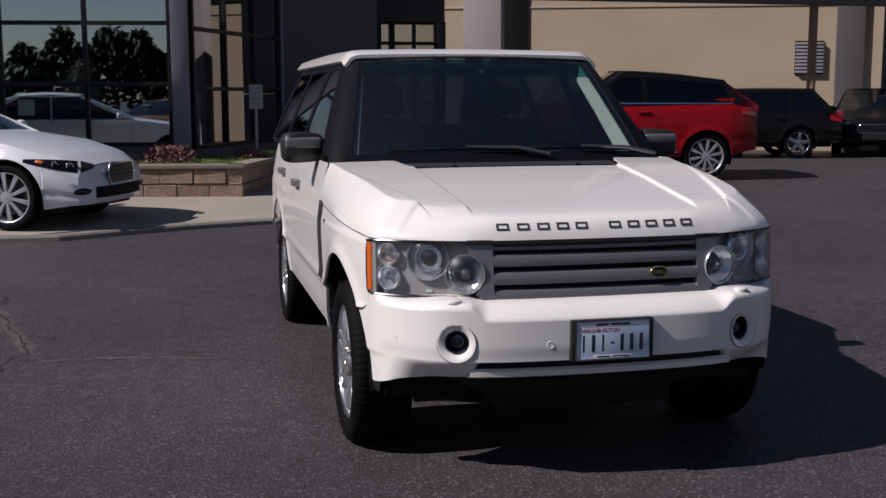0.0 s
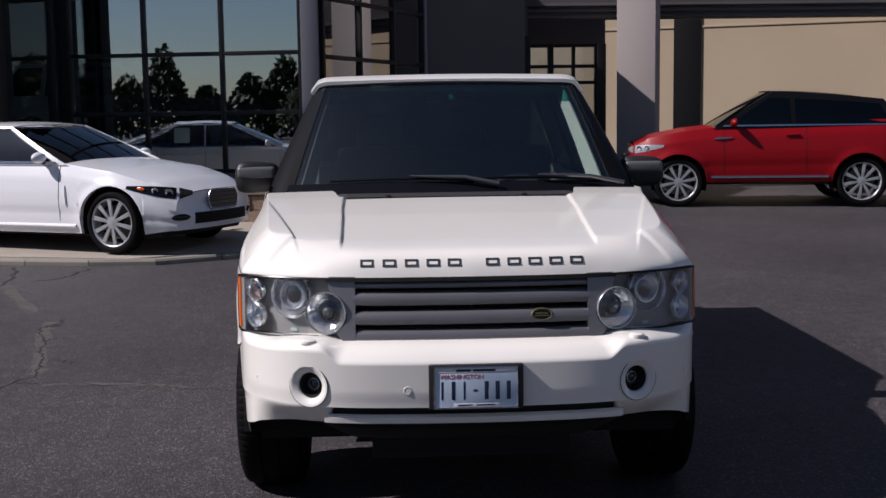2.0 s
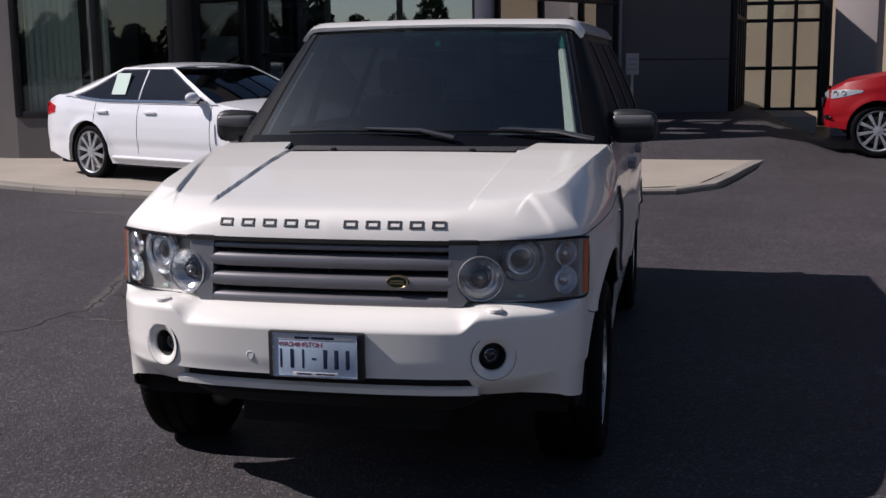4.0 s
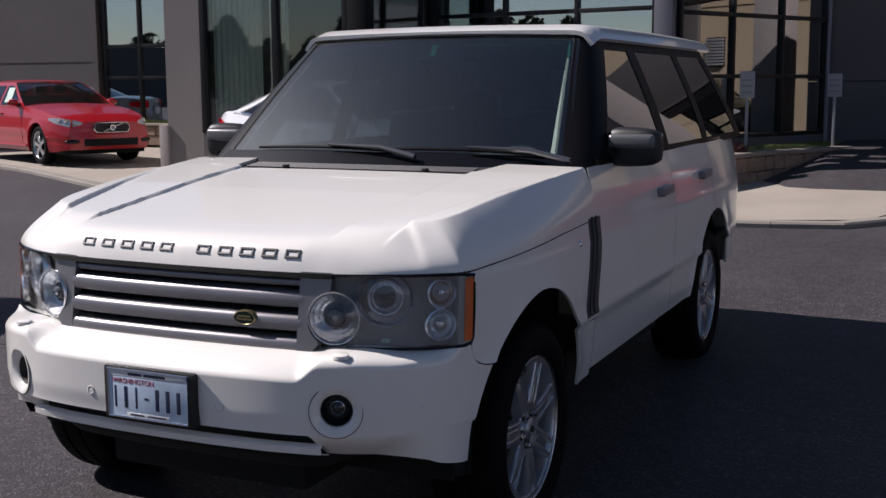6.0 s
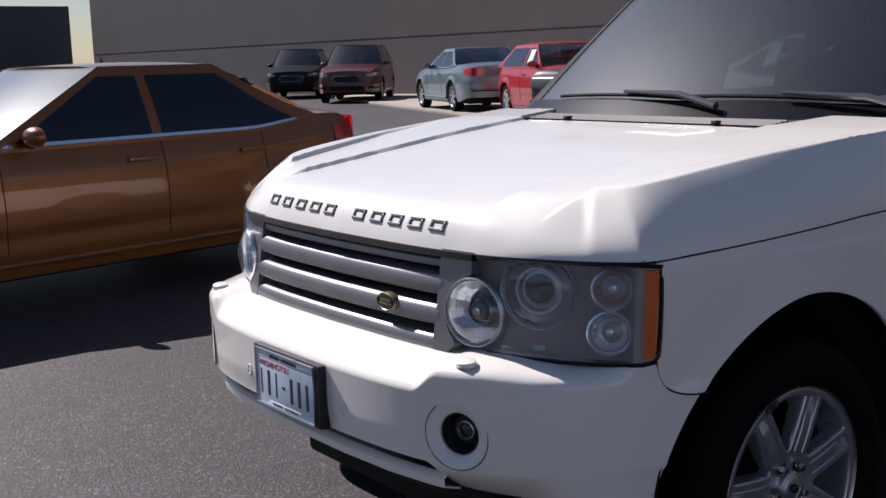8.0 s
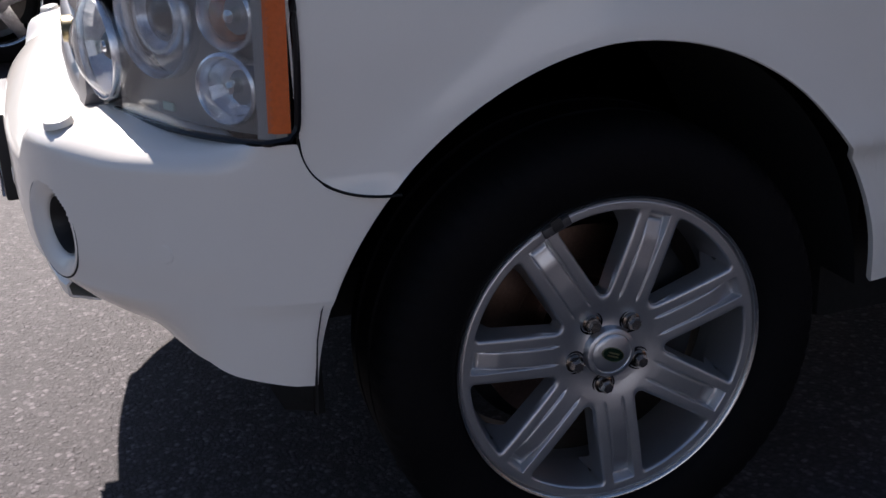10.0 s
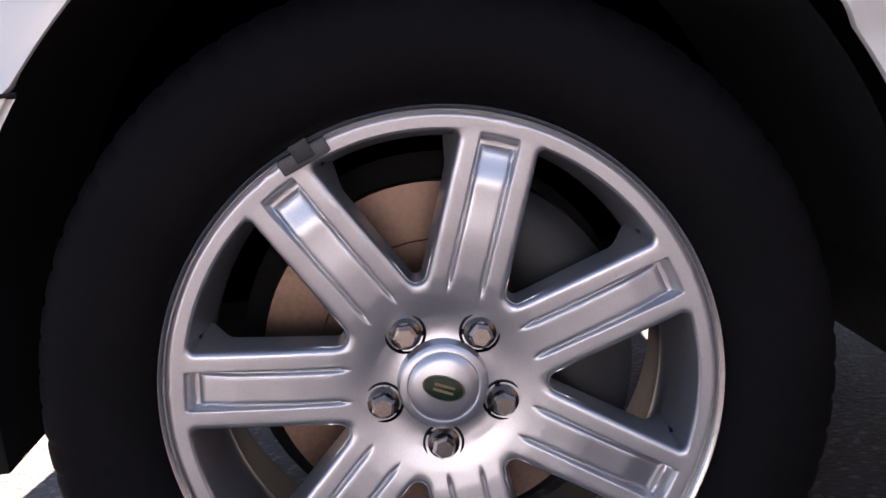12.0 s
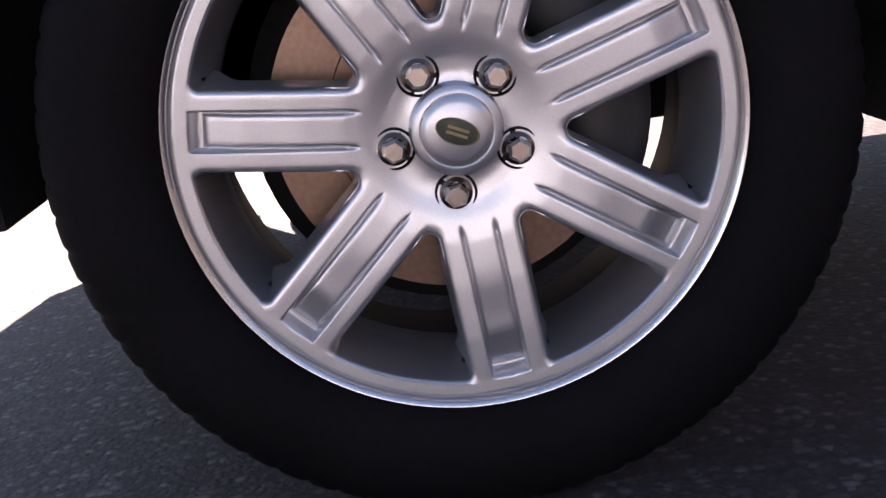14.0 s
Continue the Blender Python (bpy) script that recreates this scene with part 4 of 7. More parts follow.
def plate():
    px, py, pz = 0.002, -0.905, 0.614
    pl = part("number_plate", box(px - 0.178, px + 0.178, py, py + 0.035, pz - 0.086, pz + 0.086, 0.008, 2), BLACK, ROVER, "number plate in a black frame with a pale blue face")
    part("plate_face", box(px - 0.155, px + 0.155, py - 0.004, py + 0.002, pz - 0.075, pz + 0.076, 0.001), PLATE, pl)
    part("plate_rim", rod([(px - 0.157, py - 0.004, pz - 0.077), (px + 0.157, py - 0.004, pz - 0.077), (px + 0.157, py - 0.004, pz + 0.078), (px - 0.157, py - 0.004, pz + 0.078), (px - 0.157, py - 0.004, pz - 0.077)], 0.0035, 6), CHROME, pl)
    white = material("plate_white", (0.75, 0.76, 0.77), 0.5, grain=0.03, scale=200)
    part("frame_strip", box(px - 0.150, px + 0.150, py - 0.0046, py - 0.003, pz + 0.057, pz + 0.074, 0.0005), white, pl)
    part("frame_strip", box(px - 0.085, px + 0.085, py - 0.0046, py - 0.003, pz - 0.074, pz - 0.060, 0.0005), white, pl)
    for x0, x1 in ((-0.075, -0.02), (-0.012, 0.072)):
        part("strip_bar", box(px + x0, px + x1, py - 0.0052, py - 0.004, pz + 0.061, pz + 0.070), PLATE_INK, pl)
    for x0, x1 in ((-0.07, -0.015), (0.0, 0.07)):
        part("strip_bar", box(px + x0, px + x1, py - 0.0052, py - 0.004, pz - 0.069, pz - 0.064), PLATE_INK, pl)
    font = bpy.data.curves.new("state_name", "FONT")
    font.body, font.size, font.align_x, font.extrude = "WASHINGTON", 0.024, "CENTER", 0.0003
    tmp = bpy.data.objects.new("state_name", font)
    scene.collection.objects.link(tmp)
    me = bpy.data.meshes.new_from_object(tmp.evaluated_get(bpy.context.evaluated_depsgraph_get()))
    bpy.data.objects.remove(tmp)
    me.materials.clear()
    me.materials.append(PLATE_RED)
    o = new("state_name", me)
    o.parent = pl
    o.matrix_basis = Matrix.Translation((px - 0.055, py - 0.0044, pz + 0.034)) @ pose(0, 0, 0, 90, 0, 0)
    for k, w in ((0, 0.007), (1, 0.013), (2, 0.007), (4, 0.015), (5, 0.016), (6, 0.015)):
        x = px - 0.128 + 0.0415 * k
        part("plate_bar", box(x - w / 2, x + w / 2, py - 0.0047, py - 0.0035, pz - 0.046, pz + 0.024, 0.001), PLATE_INK, pl)
    part("plate_dash", box(px - 0.012, px + 0.004, py - 0.0047, py - 0.0035, pz - 0.014, pz - 0.007), PLATE_INK, pl)


def lettering():
    xs = (-0.405, -0.318, -0.232, -0.148, -0.066, 0.082, 0.166, 0.248, 0.330, 0.412)
    for x in xs:
        y = face_smooth(x) + 0.010
        a, b = hood_point(x, y), hood_point(x, y + 0.026)
        up = (b - a).normalized()
        right = (hood_point(x + 0.02, face_smooth(x + 0.02) + 0.010) - a).normalized()
        nrm = right.cross(up).normalized()
        m = Matrix((right, up, nrm)).transposed().to_4x4()
        m.translation = (a + b) / 2
        bm = bmesh.new()
        # a plain hollow oblong stands for each letter
        w, h, k = 0.0255, 0.0150, 0.0068
        for x0, x1, z0, z1 in ((-w, w, h - k, h), (-w, w, -h, k - h), (-w, k - w, k - h, h - k), (w - k, w, k - h, h - k)):
            prism([(x0, z0), (x1, z0), (x1, z1), (x0, z1)], 0.006, m, bm, 0.0012)
        part("lettering_block", bm, VENT_GREY, ROVER, "grey maker's lettering as plain blocks", smooth=0)


# ---- wheels ----
WHEEL_FACE = ((0.030, -0.0175), (0.042, -0.0215), (0.052, -0.0232), (0.066, -0.0215), (0.085, -0.0165), (0.105, -0.0130), (0.15, -0.0090), (0.20, -0.0062), (0.240, -0.0050), (0.2545, -0.0040), (0.2565, -0.0062), (0.2585, -0.0105))
SPOKE_W, TIP_R, EDGE_R = 0.0362, 0.0990, 0.2410


def wheel_height(x, y):
    """Height of the wheel's face at a place given in one spoke's own axes, x along it."""
    r, a = math.hypot(x, y), abs(y)
    z = lerp(WHEEL_FACE, r)
    # two long grooves, rounded off near the hub
    e = max(0.0, 0.0965 - x)
    d = math.hypot(a - 0.0158, e)
    z -= 0.0036 * math.exp(-((d / 0.0018) ** 2)) * (1 - smooth(0.222, 0.230, x)) * (1 if x > 0.05 else 0)
    # the tongue between them sinks towards the rim and ends in a pocket
    inside = 1 - smooth(0.0162, 0.0192, a)
    sink = 0.0035 * smooth(0.130, 0.195, x) + 0.0085 * smooth(0.190, 0.2285, x) if x < 0.2292 else 0.0165
    sink *= 1 - smooth(0.2335, 0.2405, x)
    return z - sink * inside


def wheel_face():
    """The cast face: hub, seven spokes and flange, lofted round each of the seven openings."""
    phi = math.pi / 7
    rho = (TIP_R * math.sin(phi) - SPOKE_W) / (1 - math.sin(phi))
    c = TIP_R + rho
    s0 = c * math.cos(phi)
    rho2 = 0.0075
    s1 = math.sqrt((EDGE_R - rho2) ** 2 - (SPOKE_W + rho2) ** 2)
    half = []
    for k in np.linspace(0, 1, 15):
        # rounded inner end; its outward normal turns from the hub to the spoke
        a = (math.pi + phi) + (3 * math.pi / 2 - math.pi - phi) * k
        n = (math.cos(a), math.sin(a))
        w = (c * math.cos(phi) + rho * n[0], c * math.sin(phi) + rho * n[1])
        q = k * 1.0
        if q < 0.4:
            f = phi * (1 - q / 0.4)
            t = (0.036 * math.cos(f), 0.036 * math.sin(f))
        else:
            t = (0.036 + (s0 - 0.036) * (q - 0.4) / 0.6, 0.0)
        half.append((w, n, t))
    for x in list(np.linspace(s0, s1, 34))[1:]:
        half.append(((x, SPOKE_W), (0.0, -1.0), (x, 0.0)))
    a1 = math.atan2(SPOKE_W + rho2, s1)
    for k in np.linspace(0, 1, 19)[1:]:
        a = -math.pi / 2 + (a1 + math.pi / 2) * k
        n = (math.cos(a), math.sin(a))
        half.append(((s1 + rho2 * n[0], SPOKE_W + rho2 + rho2 * n[1]), n, (s1 + (0.2585 - s1) * k, 0.0)))
    for k in np.linspace(0, 1, 13)[1:]:
        a = a1 + (phi - a1) * k
        n = (math.cos(a), math.sin(a))
        f = phi * k
        half.append(((EDGE_R * n[0], EDGE_R * n[1]), n, (0.2585 * math.cos(f), 0.2585 * math.sin(f))))
    steps = [(0.0115, -0.080), (0.0050, -0.040), (0.0022, -0.0140), (0.0010, -0.0060), (0.0002, -0.0028), (-0.0010, -0.0012), (-0.0024, -0.0003)]
    cross = [0.0310, 0.0275, 0.0240, 0.0215, 0.0203, 0.0195, 0.0188, 0.0182, 0.0176, 0.0171, 0.0166, 0.0162, 0.0158, 0.0154, 0.0150, 0.0145, 0.0139, 0.0130, 0.0115, 0.0085, 0.0045, 0.0]
    columns = []
    for w, n, t in half:
        col = []
        deep = 0.50 + 0.50 * smooth(0.200, 0.232, math.hypot(w[0], w[1]))
        for off, dz in steps:
            off, dz = (off * deep, dz * deep) if dz < -0.020 else (off, dz)
            x, y = w[0] - n[0] * off, w[1] - n[1] * off
            if dz < -0.010:
                z = -0.004 + dz
            else:
                z = wheel_height(x, y) + dz
            col.append(Vector((x, y, z)))
        for a in cross:
            f = 1 - a / SPOKE_W
            x, y = w[0] + (t[0] - w[0]) * f, w[1] + (t[1] - w[1]) * f
            col.append(Vector((x, y, wheel_height(x, y))))
        columns.append(col)
    bm = bmesh.new()
    for k in range(7):
        for mirror in (1, -1):
            R = Matrix.Rotation(2 * phi * k, 3, "Z") @ Matrix.Diagonal((1, mirror, 1))
            vs = [[bm.verts.new(R @ p) for p in col] for col in columns]
            for a, b in zip(vs, vs[1:]):
                for i in range(len(a) - 1):
                    q = (a[i], b[i], b[i + 1], a[i + 1])
                    bm.faces.new(q if mirror < 0 else q[::-1])
    bmesh.ops.remove_doubles(bm, verts=bm.verts[:], dist=0.00012)
    bmesh.ops.recalc_face_normals(bm, faces=bm.faces[:])
    return bm


def hex_nut(bm, m):
    for r0, r1, h0, h1 in ((0.0118, 0.0118, 0.0, 0.015), (0.0118, 0.0088, 0.015, 0.020)):
        a = [bm.verts.new(m @ Vector((r0 * math.cos(k * math.pi / 3), r0 * math.sin(k * math.pi / 3), h0))) for k in range(6)]
        b = [bm.verts.new(m @ Vector((r1 * math.cos(k * math.pi / 3), r1 * math.sin(k * math.pi / 3), h1))) for k in range(6)]
        for k in range(6):
            bm.faces.new((a[k], a[(k + 1) % 6], b[(k + 1) % 6], b[k]))
    bm.faces.new(b)


def tyre():
    """Smooth dark sidewall, ribbed shoulder blocks and a grooved tread."""
    prof = [(0.2555, -0.020), (0.2600, -0.008), (0.2675, -0.0010), (0.272, 0.006), (0.282, 0.0125), (0.298, 0.0175), (0.312, 0.0195), (0.326, 0.0190), (0.340, 0.0160), (0.352, 0.0100), (0.3605, 0.001), (0.3665, -0.011), (0.3705, -0.025), (0.3722, -0.042), (0.3725, -0.075), (0.366, -0.078), (0.366, -0.088), (0.372, -0.091), (0.372, -0.15), (0.366, -0.153), (0.366, -0.163), (0.372, -0.166), (0.371, -0.20), (0.360, -0.235), (0.33, -0.252), (0.26, -0.245)]
    bm = bmesh.new()
    n = 360
    rings = []
    for r, h in prof:
        r += 0.12 * max(0.0, r - 0.30)
        ring = []
        for k in range(n):
            cut = 0.0022 if k % 5 == 0 and r > 0.352 and h > -0.06 else 0.0
            a = 2 * math.pi * k / n
            ring.append(bm.verts.new(((r - cut) * math.cos(a), (r - cut) * math.sin(a), h - cut * 0.4)))
        rings.append(ring)
    for a, b in zip(rings, rings[1:]):
        for k in range(n):
            bm.faces.new((a[k], b[k], b[(k + 1) % n], a[(k + 1) % n]))
    return bm


def first_wheel(name, m, turn):
    """A seven-spoke alloy wheel; local z points out of the car, turn spins it."""
    hub = part(name, lathe([(0.0, -0.09), (0.030, -0.09), (0.034, -0.20), (0.0, -0.20)], 32), SHADE, ROVER, "seven-spoke silver alloy wheel with tyre")
    hub.matrix_basis = m @ pose(0, 0, 0, 0, 0, turn)
    part("tyre", tyre(), RUBBER, hub, "black road tyre", smooth=34)
    bm = lathe([(0.2292, -0.116), (0.2300, -0.086), (0.2345, -0.080), (0.252, -0.079)], 96)
    lip = lathe([(0.2560, -0.014), (0.2575, -0.0098), (0.2583, -0.0050), (0.2592, -0.0012), (0.2606, 0.0006), (0.2640, 0.0016), (0.2665, -0.0015), (0.2660, -0.012)], 128)
    rim = part("rim", bm, ALLOY, hub)
    part("rim_barrel", lathe([(0.247, -0.245), (0.240, -0.20), (0.229, -0.13), (0.2292, -0.116)], 96), BARREL, rim, "dark brownish inner rim barrel")
    part("rim_lip", lip, ALLOY_BRIGHT, rim, "bright machined rim lip")
    part("spokes", wheel_face(), ALLOY, rim, smooth=50)
    cap = part("centre_cap", lathe([(0.0440, -0.0240), (0.0425, -0.0125), (0.0412, -0.0085), (0.0385, -0.0068), (0.0345, -0.0062), (0.0332, -0.0072), (0.0322, -0.0060), (0.0255, -0.0036), (0.0, -0.0022)], 64), ALLOY, rim)
    mo = pose(0, 0, -0.0034, 0, 0, -24 - turn) @ Matrix.Diagonal((1.0, 0.58, 1, 1))
    ov = part("cap_badge", lathe([(0.0, 0.0026), (0.0190, 0.0020), (0.0200, 0.001), (0.0202, -0.003)], 40, m=mo), GREEN_BADGE, cap, "small green oval cap badge")
    part("cap_badge_rim", lathe([(0.0188, 0.0021), (0.0196, 0.0029), (0.0207, 0.0016), (0.0209, -0.003)], 40, m=mo), GOLD, ov)
    for v in (-0.0026, 0.0026):
        b = part("cap_badge_bar", box(-0.010, 0.010, v - 0.0013, v + 0.0013, 0.0010, 0.0030), GOLD, ov)
        b.matrix_basis = pose(0, 0, -0.0034, 0, 0, -24 - turn)
    for k in range(5):
        a = radians(-97 + 72 * k - turn)
        c = Matrix.Translation((0.0600 * math.cos(a), 0.0600 * math.sin(a), -0.0222))
        w = part("bolt_well", lathe([(0.0205, -0.0030), (0.0200, 0.0010), (0.0188, 0.0024), (0.0178, 0.0016), (0.0172, -0.0006), (0.0, -0.0006)], 32, m=c), GLOSS_BLACK, rim)
        bm = bmesh.new()
        hex_nut(bm, c @ pose(0, 0, 0, 0, 0, 17 * k))
        part("wheel_nut", bm, NUT, w, smooth=20)
        part("nut_collar", lathe([(0.0158, -0.001), (0.0152, 0.0030), (0.0115, 0.0055)], 28, m=c), NUT_DARK, w)
    return hub


def repeat_part(ob, parent):
    """The same part once more, with its own parts, on the same meshes."""
    o = again(ob, ob.matrix_basis, parent)
    for ch in ob.children:
        repeat_part(ch, o)
    return o


def brakes(m):
    b = part("brake", lathe([(0.045, -0.105), (0.085, -0.10), (0.088, -0.125), (0.120, -0.125), (0.1205, -0.1262), (0.1215, -0.125), (0.180, -0.125), (0.180, -0.150), (0.06, -0.150)], 72, m=m), BRAKE, ROVER, "bare steel brake disc")
    part("dust_shield", lathe([(0.05, -0.158), (0.19, -0.160), (0.206, -0.172), (0.206, -0.178)], 48, m=m), SHADE, b, "black pressed dust shield")
    rows = []
    for a in np.linspace(-0.42, 1.22, 20):
        rows.append([m @ Vector((r * math.cos(a), r * math.sin(a), h)) for r, h in ((0.11, -0.16), (0.11, -0.085), (0.125, -0.075), (0.175, -0.075), (0.195, -0.09), (0.195, -0.17))])
    part("caliper", grid(rows, 0.004), BLACK, b)


def wheels():
    out = Matrix(((0, 0, 1, 0), (1, 0, 0, 0), (0, 1, 0, 0), (0, 0, 0, 1)))
    others = []
    for y, tl, tr in ((0.0, 70, 10), (BASE, 31, 50)):
        m = Matrix.Translation((0.962, y, AXLE_Z)) @ out
        if y == 0.0:
            w = model = first_wheel("wheel", m, tl)
        else:
            w = repeat_part(model, ROVER)
            w.matrix_basis = m @ pose(0, 0, 0, 0, 0, tl)
        others.append((y, tr))
        brakes(m)
    for y, tr in others:
        m = Matrix.Translation((-0.962, y, AXLE_Z)) @ pose(0, 0, 0, 0, 0, 180) @ out
        repeat_part(model, ROVER).matrix_basis = m @ pose(0, 0, 0, 0, 0, tr)
        brakes(m)
    # clip-on balance weight at the lip of the near front wheel
    c = part("balance_weight", box(-0.008, 0.007, -0.024, 0.024, -0.004, 0.0035, 0.0025), VENT_GREY, model, "clip-on balance weight")
    c.matrix_basis = pose(0, 0, 0, 0, 0, 112.4 - 70) @ Matrix.Translation((0.2515, 0, 0.0))
    part("weight_clip", box(-0.004, 0.014, -0.010, 0.008, 0.002, 0.0055, 0.0015), BLACK, c)


hood()
bumper()
body()
cabin()
grille()
headlamps()
plate()
lettering()
wheels()

# ---- parked cars ----
DARK_PANE = glass("dark_tinted_pane", (0.30, 0.32, 0.34), 0.2, index=1.6)


def road_wheel(parent, m, r, spokes, twin, mat, turn=0):
    rim_r = r * (0.755 if mat is WHEEL_SILVER else 0.70)
    hub = part("wheel", lathe([(0, -0.05), (r * 0.25, -0.05), (r * 0.25, -0.18), (0, -0.18)], 20), SHADE, parent, "alloy wheel with black tyre")
    hub.matrix_basis = m @ pose(0, 0, 0, 0, 0, turn)
    part("tyre", lathe([(rim_r, -0.012), (rim_r + 0.012, 0.004), (r - 0.05, 0.012), (r - 0.02, 0.004), (r - 0.004, -0.02), (r, -0.05), (r, -0.16), (r - 0.02, -0.195), (rim_r, -0.19)], 56), RUBBER, hub)
    rim = part("rim", lathe([(rim_r * 0.90, -0.16), (rim_r * 0.93, -0.04), (rim_r * 0.96, -0.008), (rim_r * 0.985, -0.002), (rim_r + 0.004, 0.0), (rim_r + 0.006, -0.012)], 56), mat, hub)
    bm = bmesh.new()
    for k in range(spokes):
        a = 2 * math.pi * k / spokes
        for off in ((-0.055, 0.055) if twin else (0.0,)):
            w0, w1 = (0.013, 0.0105) if twin else (0.042, 0.030)
            R = Matrix.Rotation(a + off, 4, "Z")
            q = [(0.04, -w0), (rim_r * 0.95, -w1), (rim_r * 0.95, w1), (0.04, w0)]
            prism(q, 0.022, R @ Matrix.Translation((0, 0, -0.026)), bm, 0.004)
    lathe([(0.0, 0.002), (0.025, 0.0), (0.065, -0.004), (0.068, -0.03)], 24, bm)
    part("spokes", bm, mat, rim, smooth=30)
    part("brake_disc", lathe([(0.05, -0.11), (rim_r * 0.72, -0.11), (rim_r * 0.72, -0.13)], 32), BARREL, hub)


def parked_car(s):
    """A parked car from a table of its sizes; it faces local -y, with its front axle at the origin."""
    L, W, H, wb, fo, r = s["L"], s["W"], s["H"], s["wb"], s["fo"], s["r"]
    y0, y1 = -fo, L - fo
    paint = s["paint"]
    hx, hy = s["heading"]
    m = Matrix.Translation(s["at"]) @ pose(0, 0, 0, 0, 0, math.degrees(math.atan2(hx, -hy)))
    car = root(s["name"], m, s["label"], "car", s.get("group", ""))
    top = s["top"]
    zb = s.get("zb", 0.22)
    ra = r + 0.055

    def half(y):
        t = (y - y0) / L
        w = W / 2
        if t < 0.17:
            w *= 1 - 0.20 * ((0.17 - t) / 0.17) ** 2.2
        if t > 0.86:
            w *= 1 - 0.13 * ((t - 0.86) / 0.14) ** 2.2
        return w

    def side(y, z):
        k = max(0.0, min(1.0, (z - zb) / (lerp(top, y) - zb)))
        x = half(y) * (0.935 + 0.065 * math.sin(math.pi * (0.10 + 0.75 * k))) - 0.05 * k**4
        x -= 0.010 * math.exp(-(((k - 0.30) / 0.05) ** 2)) - 0.006 * math.exp(-(((k - 0.80) / 0.06) ** 2))
        for c in (0, wb):
            e = math.hypot(y - c, z - r) / ra
            x += 0.016 * math.exp(-(((e - 1.0) / 0.14) ** 2))
        return x

    ys = set(np.linspace(y0, y1, 60))
    for c in (0, wb):
        ys |= {c + ra * math.cos(a) for a in np.linspace(0, math.pi, 30)}
    ys = sorted(ys)
    body_rows = {1: [], -1: []}
    tops = []
    for y in ys:
        low = zb + 0.04 * (1 - smooth(y0, y0 + 0.4, y)) + 0.10 * smooth(y1 - 0.6, y1, y)
        for c in (0, wb):
            if abs(y - c) < ra:
                low = max(low, r + math.sqrt(ra * ra - (y - c) ** 2))
        zt = lerp(top, y)
        zs = np.linspace(low, zt, 20)
        for g in (1, -1):
            row = [(g * side(y, z), y, z) for z in zs]
            row.insert(0, (row[0][0] - g * 0.05, y, row[0][2] - 0.002))
            body_rows[g].append(row)
        xe = side(y, zt)
        tops.append([(xe * u, y, zt + 0.045 * (1 - abs(u) ** 2.4)) for u in np.linspace(-1, 1, 19)])
    bm = grid(body_rows[1], 0.0, flip=True)
    for rows, fl in ((body_rows[-1], False), (tops, False)):
        b2 = grid(rows, 0.0, flip=fl)
        me = bpy.data.meshes.new("join")
        b2.to_mesh(me)
        b2.free()
        bm.from_mesh(me)
        bpy.data.meshes.remove(me)
    for ye, d, fl in ((y0, -1, False), (y1, 1, True)):
        zt = lerp(top, ye)
        low = zb + (0.04 if d < 0 else 0.10)
        rows = []
        for z in np.linspace(low, zt, 18):
            k = (z - low) / (zt - low)
            xe = side(ye, z)
            bul = 0.13 * (1 - 0.35 * k**3) * (0.75 + 0.25 * math.sin(math.pi * min(1, k * 1.5)))
            rows.append([(xe * u, ye + d * bul * (1 - abs(u) ** 2.6), z + (0.045 * (1 - abs(u) ** 2.4)) * k**3) for u in np.linspace(-1, 1, 25)])
        b2 = grid(rows, 0.0, flip=fl)
        me = bpy.data.meshes.new("join")
        b2.to_mesh(me)
        b2.free()
        bm.from_mesh(me)
        bpy.data.meshes.remove(me)
    bmesh.ops.remove_doubles(bm, verts=bm.verts[:], dist=0.002)
    part("body", bm, paint, car, smooth=50)
    part("underside", box(-W / 2 + 0.16, W / 2 - 0.16, y0 + 0.15, y1 - 0.2, zb - 0.04, zb + 0.30, 0.03), SHADE, car)
    for c in (0, wb):
        for g in (1, -1):
            rows = [[(g * x, c + ra * math.cos(a), r + ra * math.sin(a)) for a in np.linspace(-0.35, math.pi + 0.35, 24)] for x in (W / 2 - 0.36, W / 2 - 0.05)]
            rows.insert(0, [(g * (W / 2 - 0.36), c, r)] * 24)
            part("arch_liner", grid(rows), SHADE, car)
    # cabin
    sb, rf, rr, db, zbelt, zdeck = s["cabin"]
    roof_paint = s.get("roof", paint)
    wbse, wrf = W / 2 - 0.075, W / 2 - 0.29
    zr = H - 0.035
    drop = s.get("drop", 0.0)
    zrf = lambda y: zr - drop * max(0.0, min(1.0, (y - rf) / (rr - rf))) ** 1.4

    def scr(u, v):
        return (u * (wbse + (wrf - wbse) * v), sb + (rf - sb) * v + 0.16 * u * u * (1 - 0.3 * v), zbelt - 0.02 + (zr - zbelt + 0.02) * v + 0.012 * math.sin(math.pi * v))

    def rear(u, v):
        return (u * (wbse + (wrf - wbse) * v), db + (rr - db) * v - 0.14 * u * u * (1 - 0.3 * v), zdeck + (zr - drop - zdeck) * v + 0.012 * math.sin(math.pi * v))

    glassm = s.get("glass", PRIVACY)
    part("windscreen", grid([[scr(u, v) for u in np.linspace(-1, 1, 17)] for v in np.linspace(0, 1, 8)], 0.004), s.get("screen", SCREEN), car).visible_shadow = False
    part("rear_screen", grid([[rear(u, v) for u in np.linspace(-1, 1, 17)] for v in np.linspace(0, 1, 8)], 0.004, flip=True), glassm, car).visible_shadow = False
    rows = []
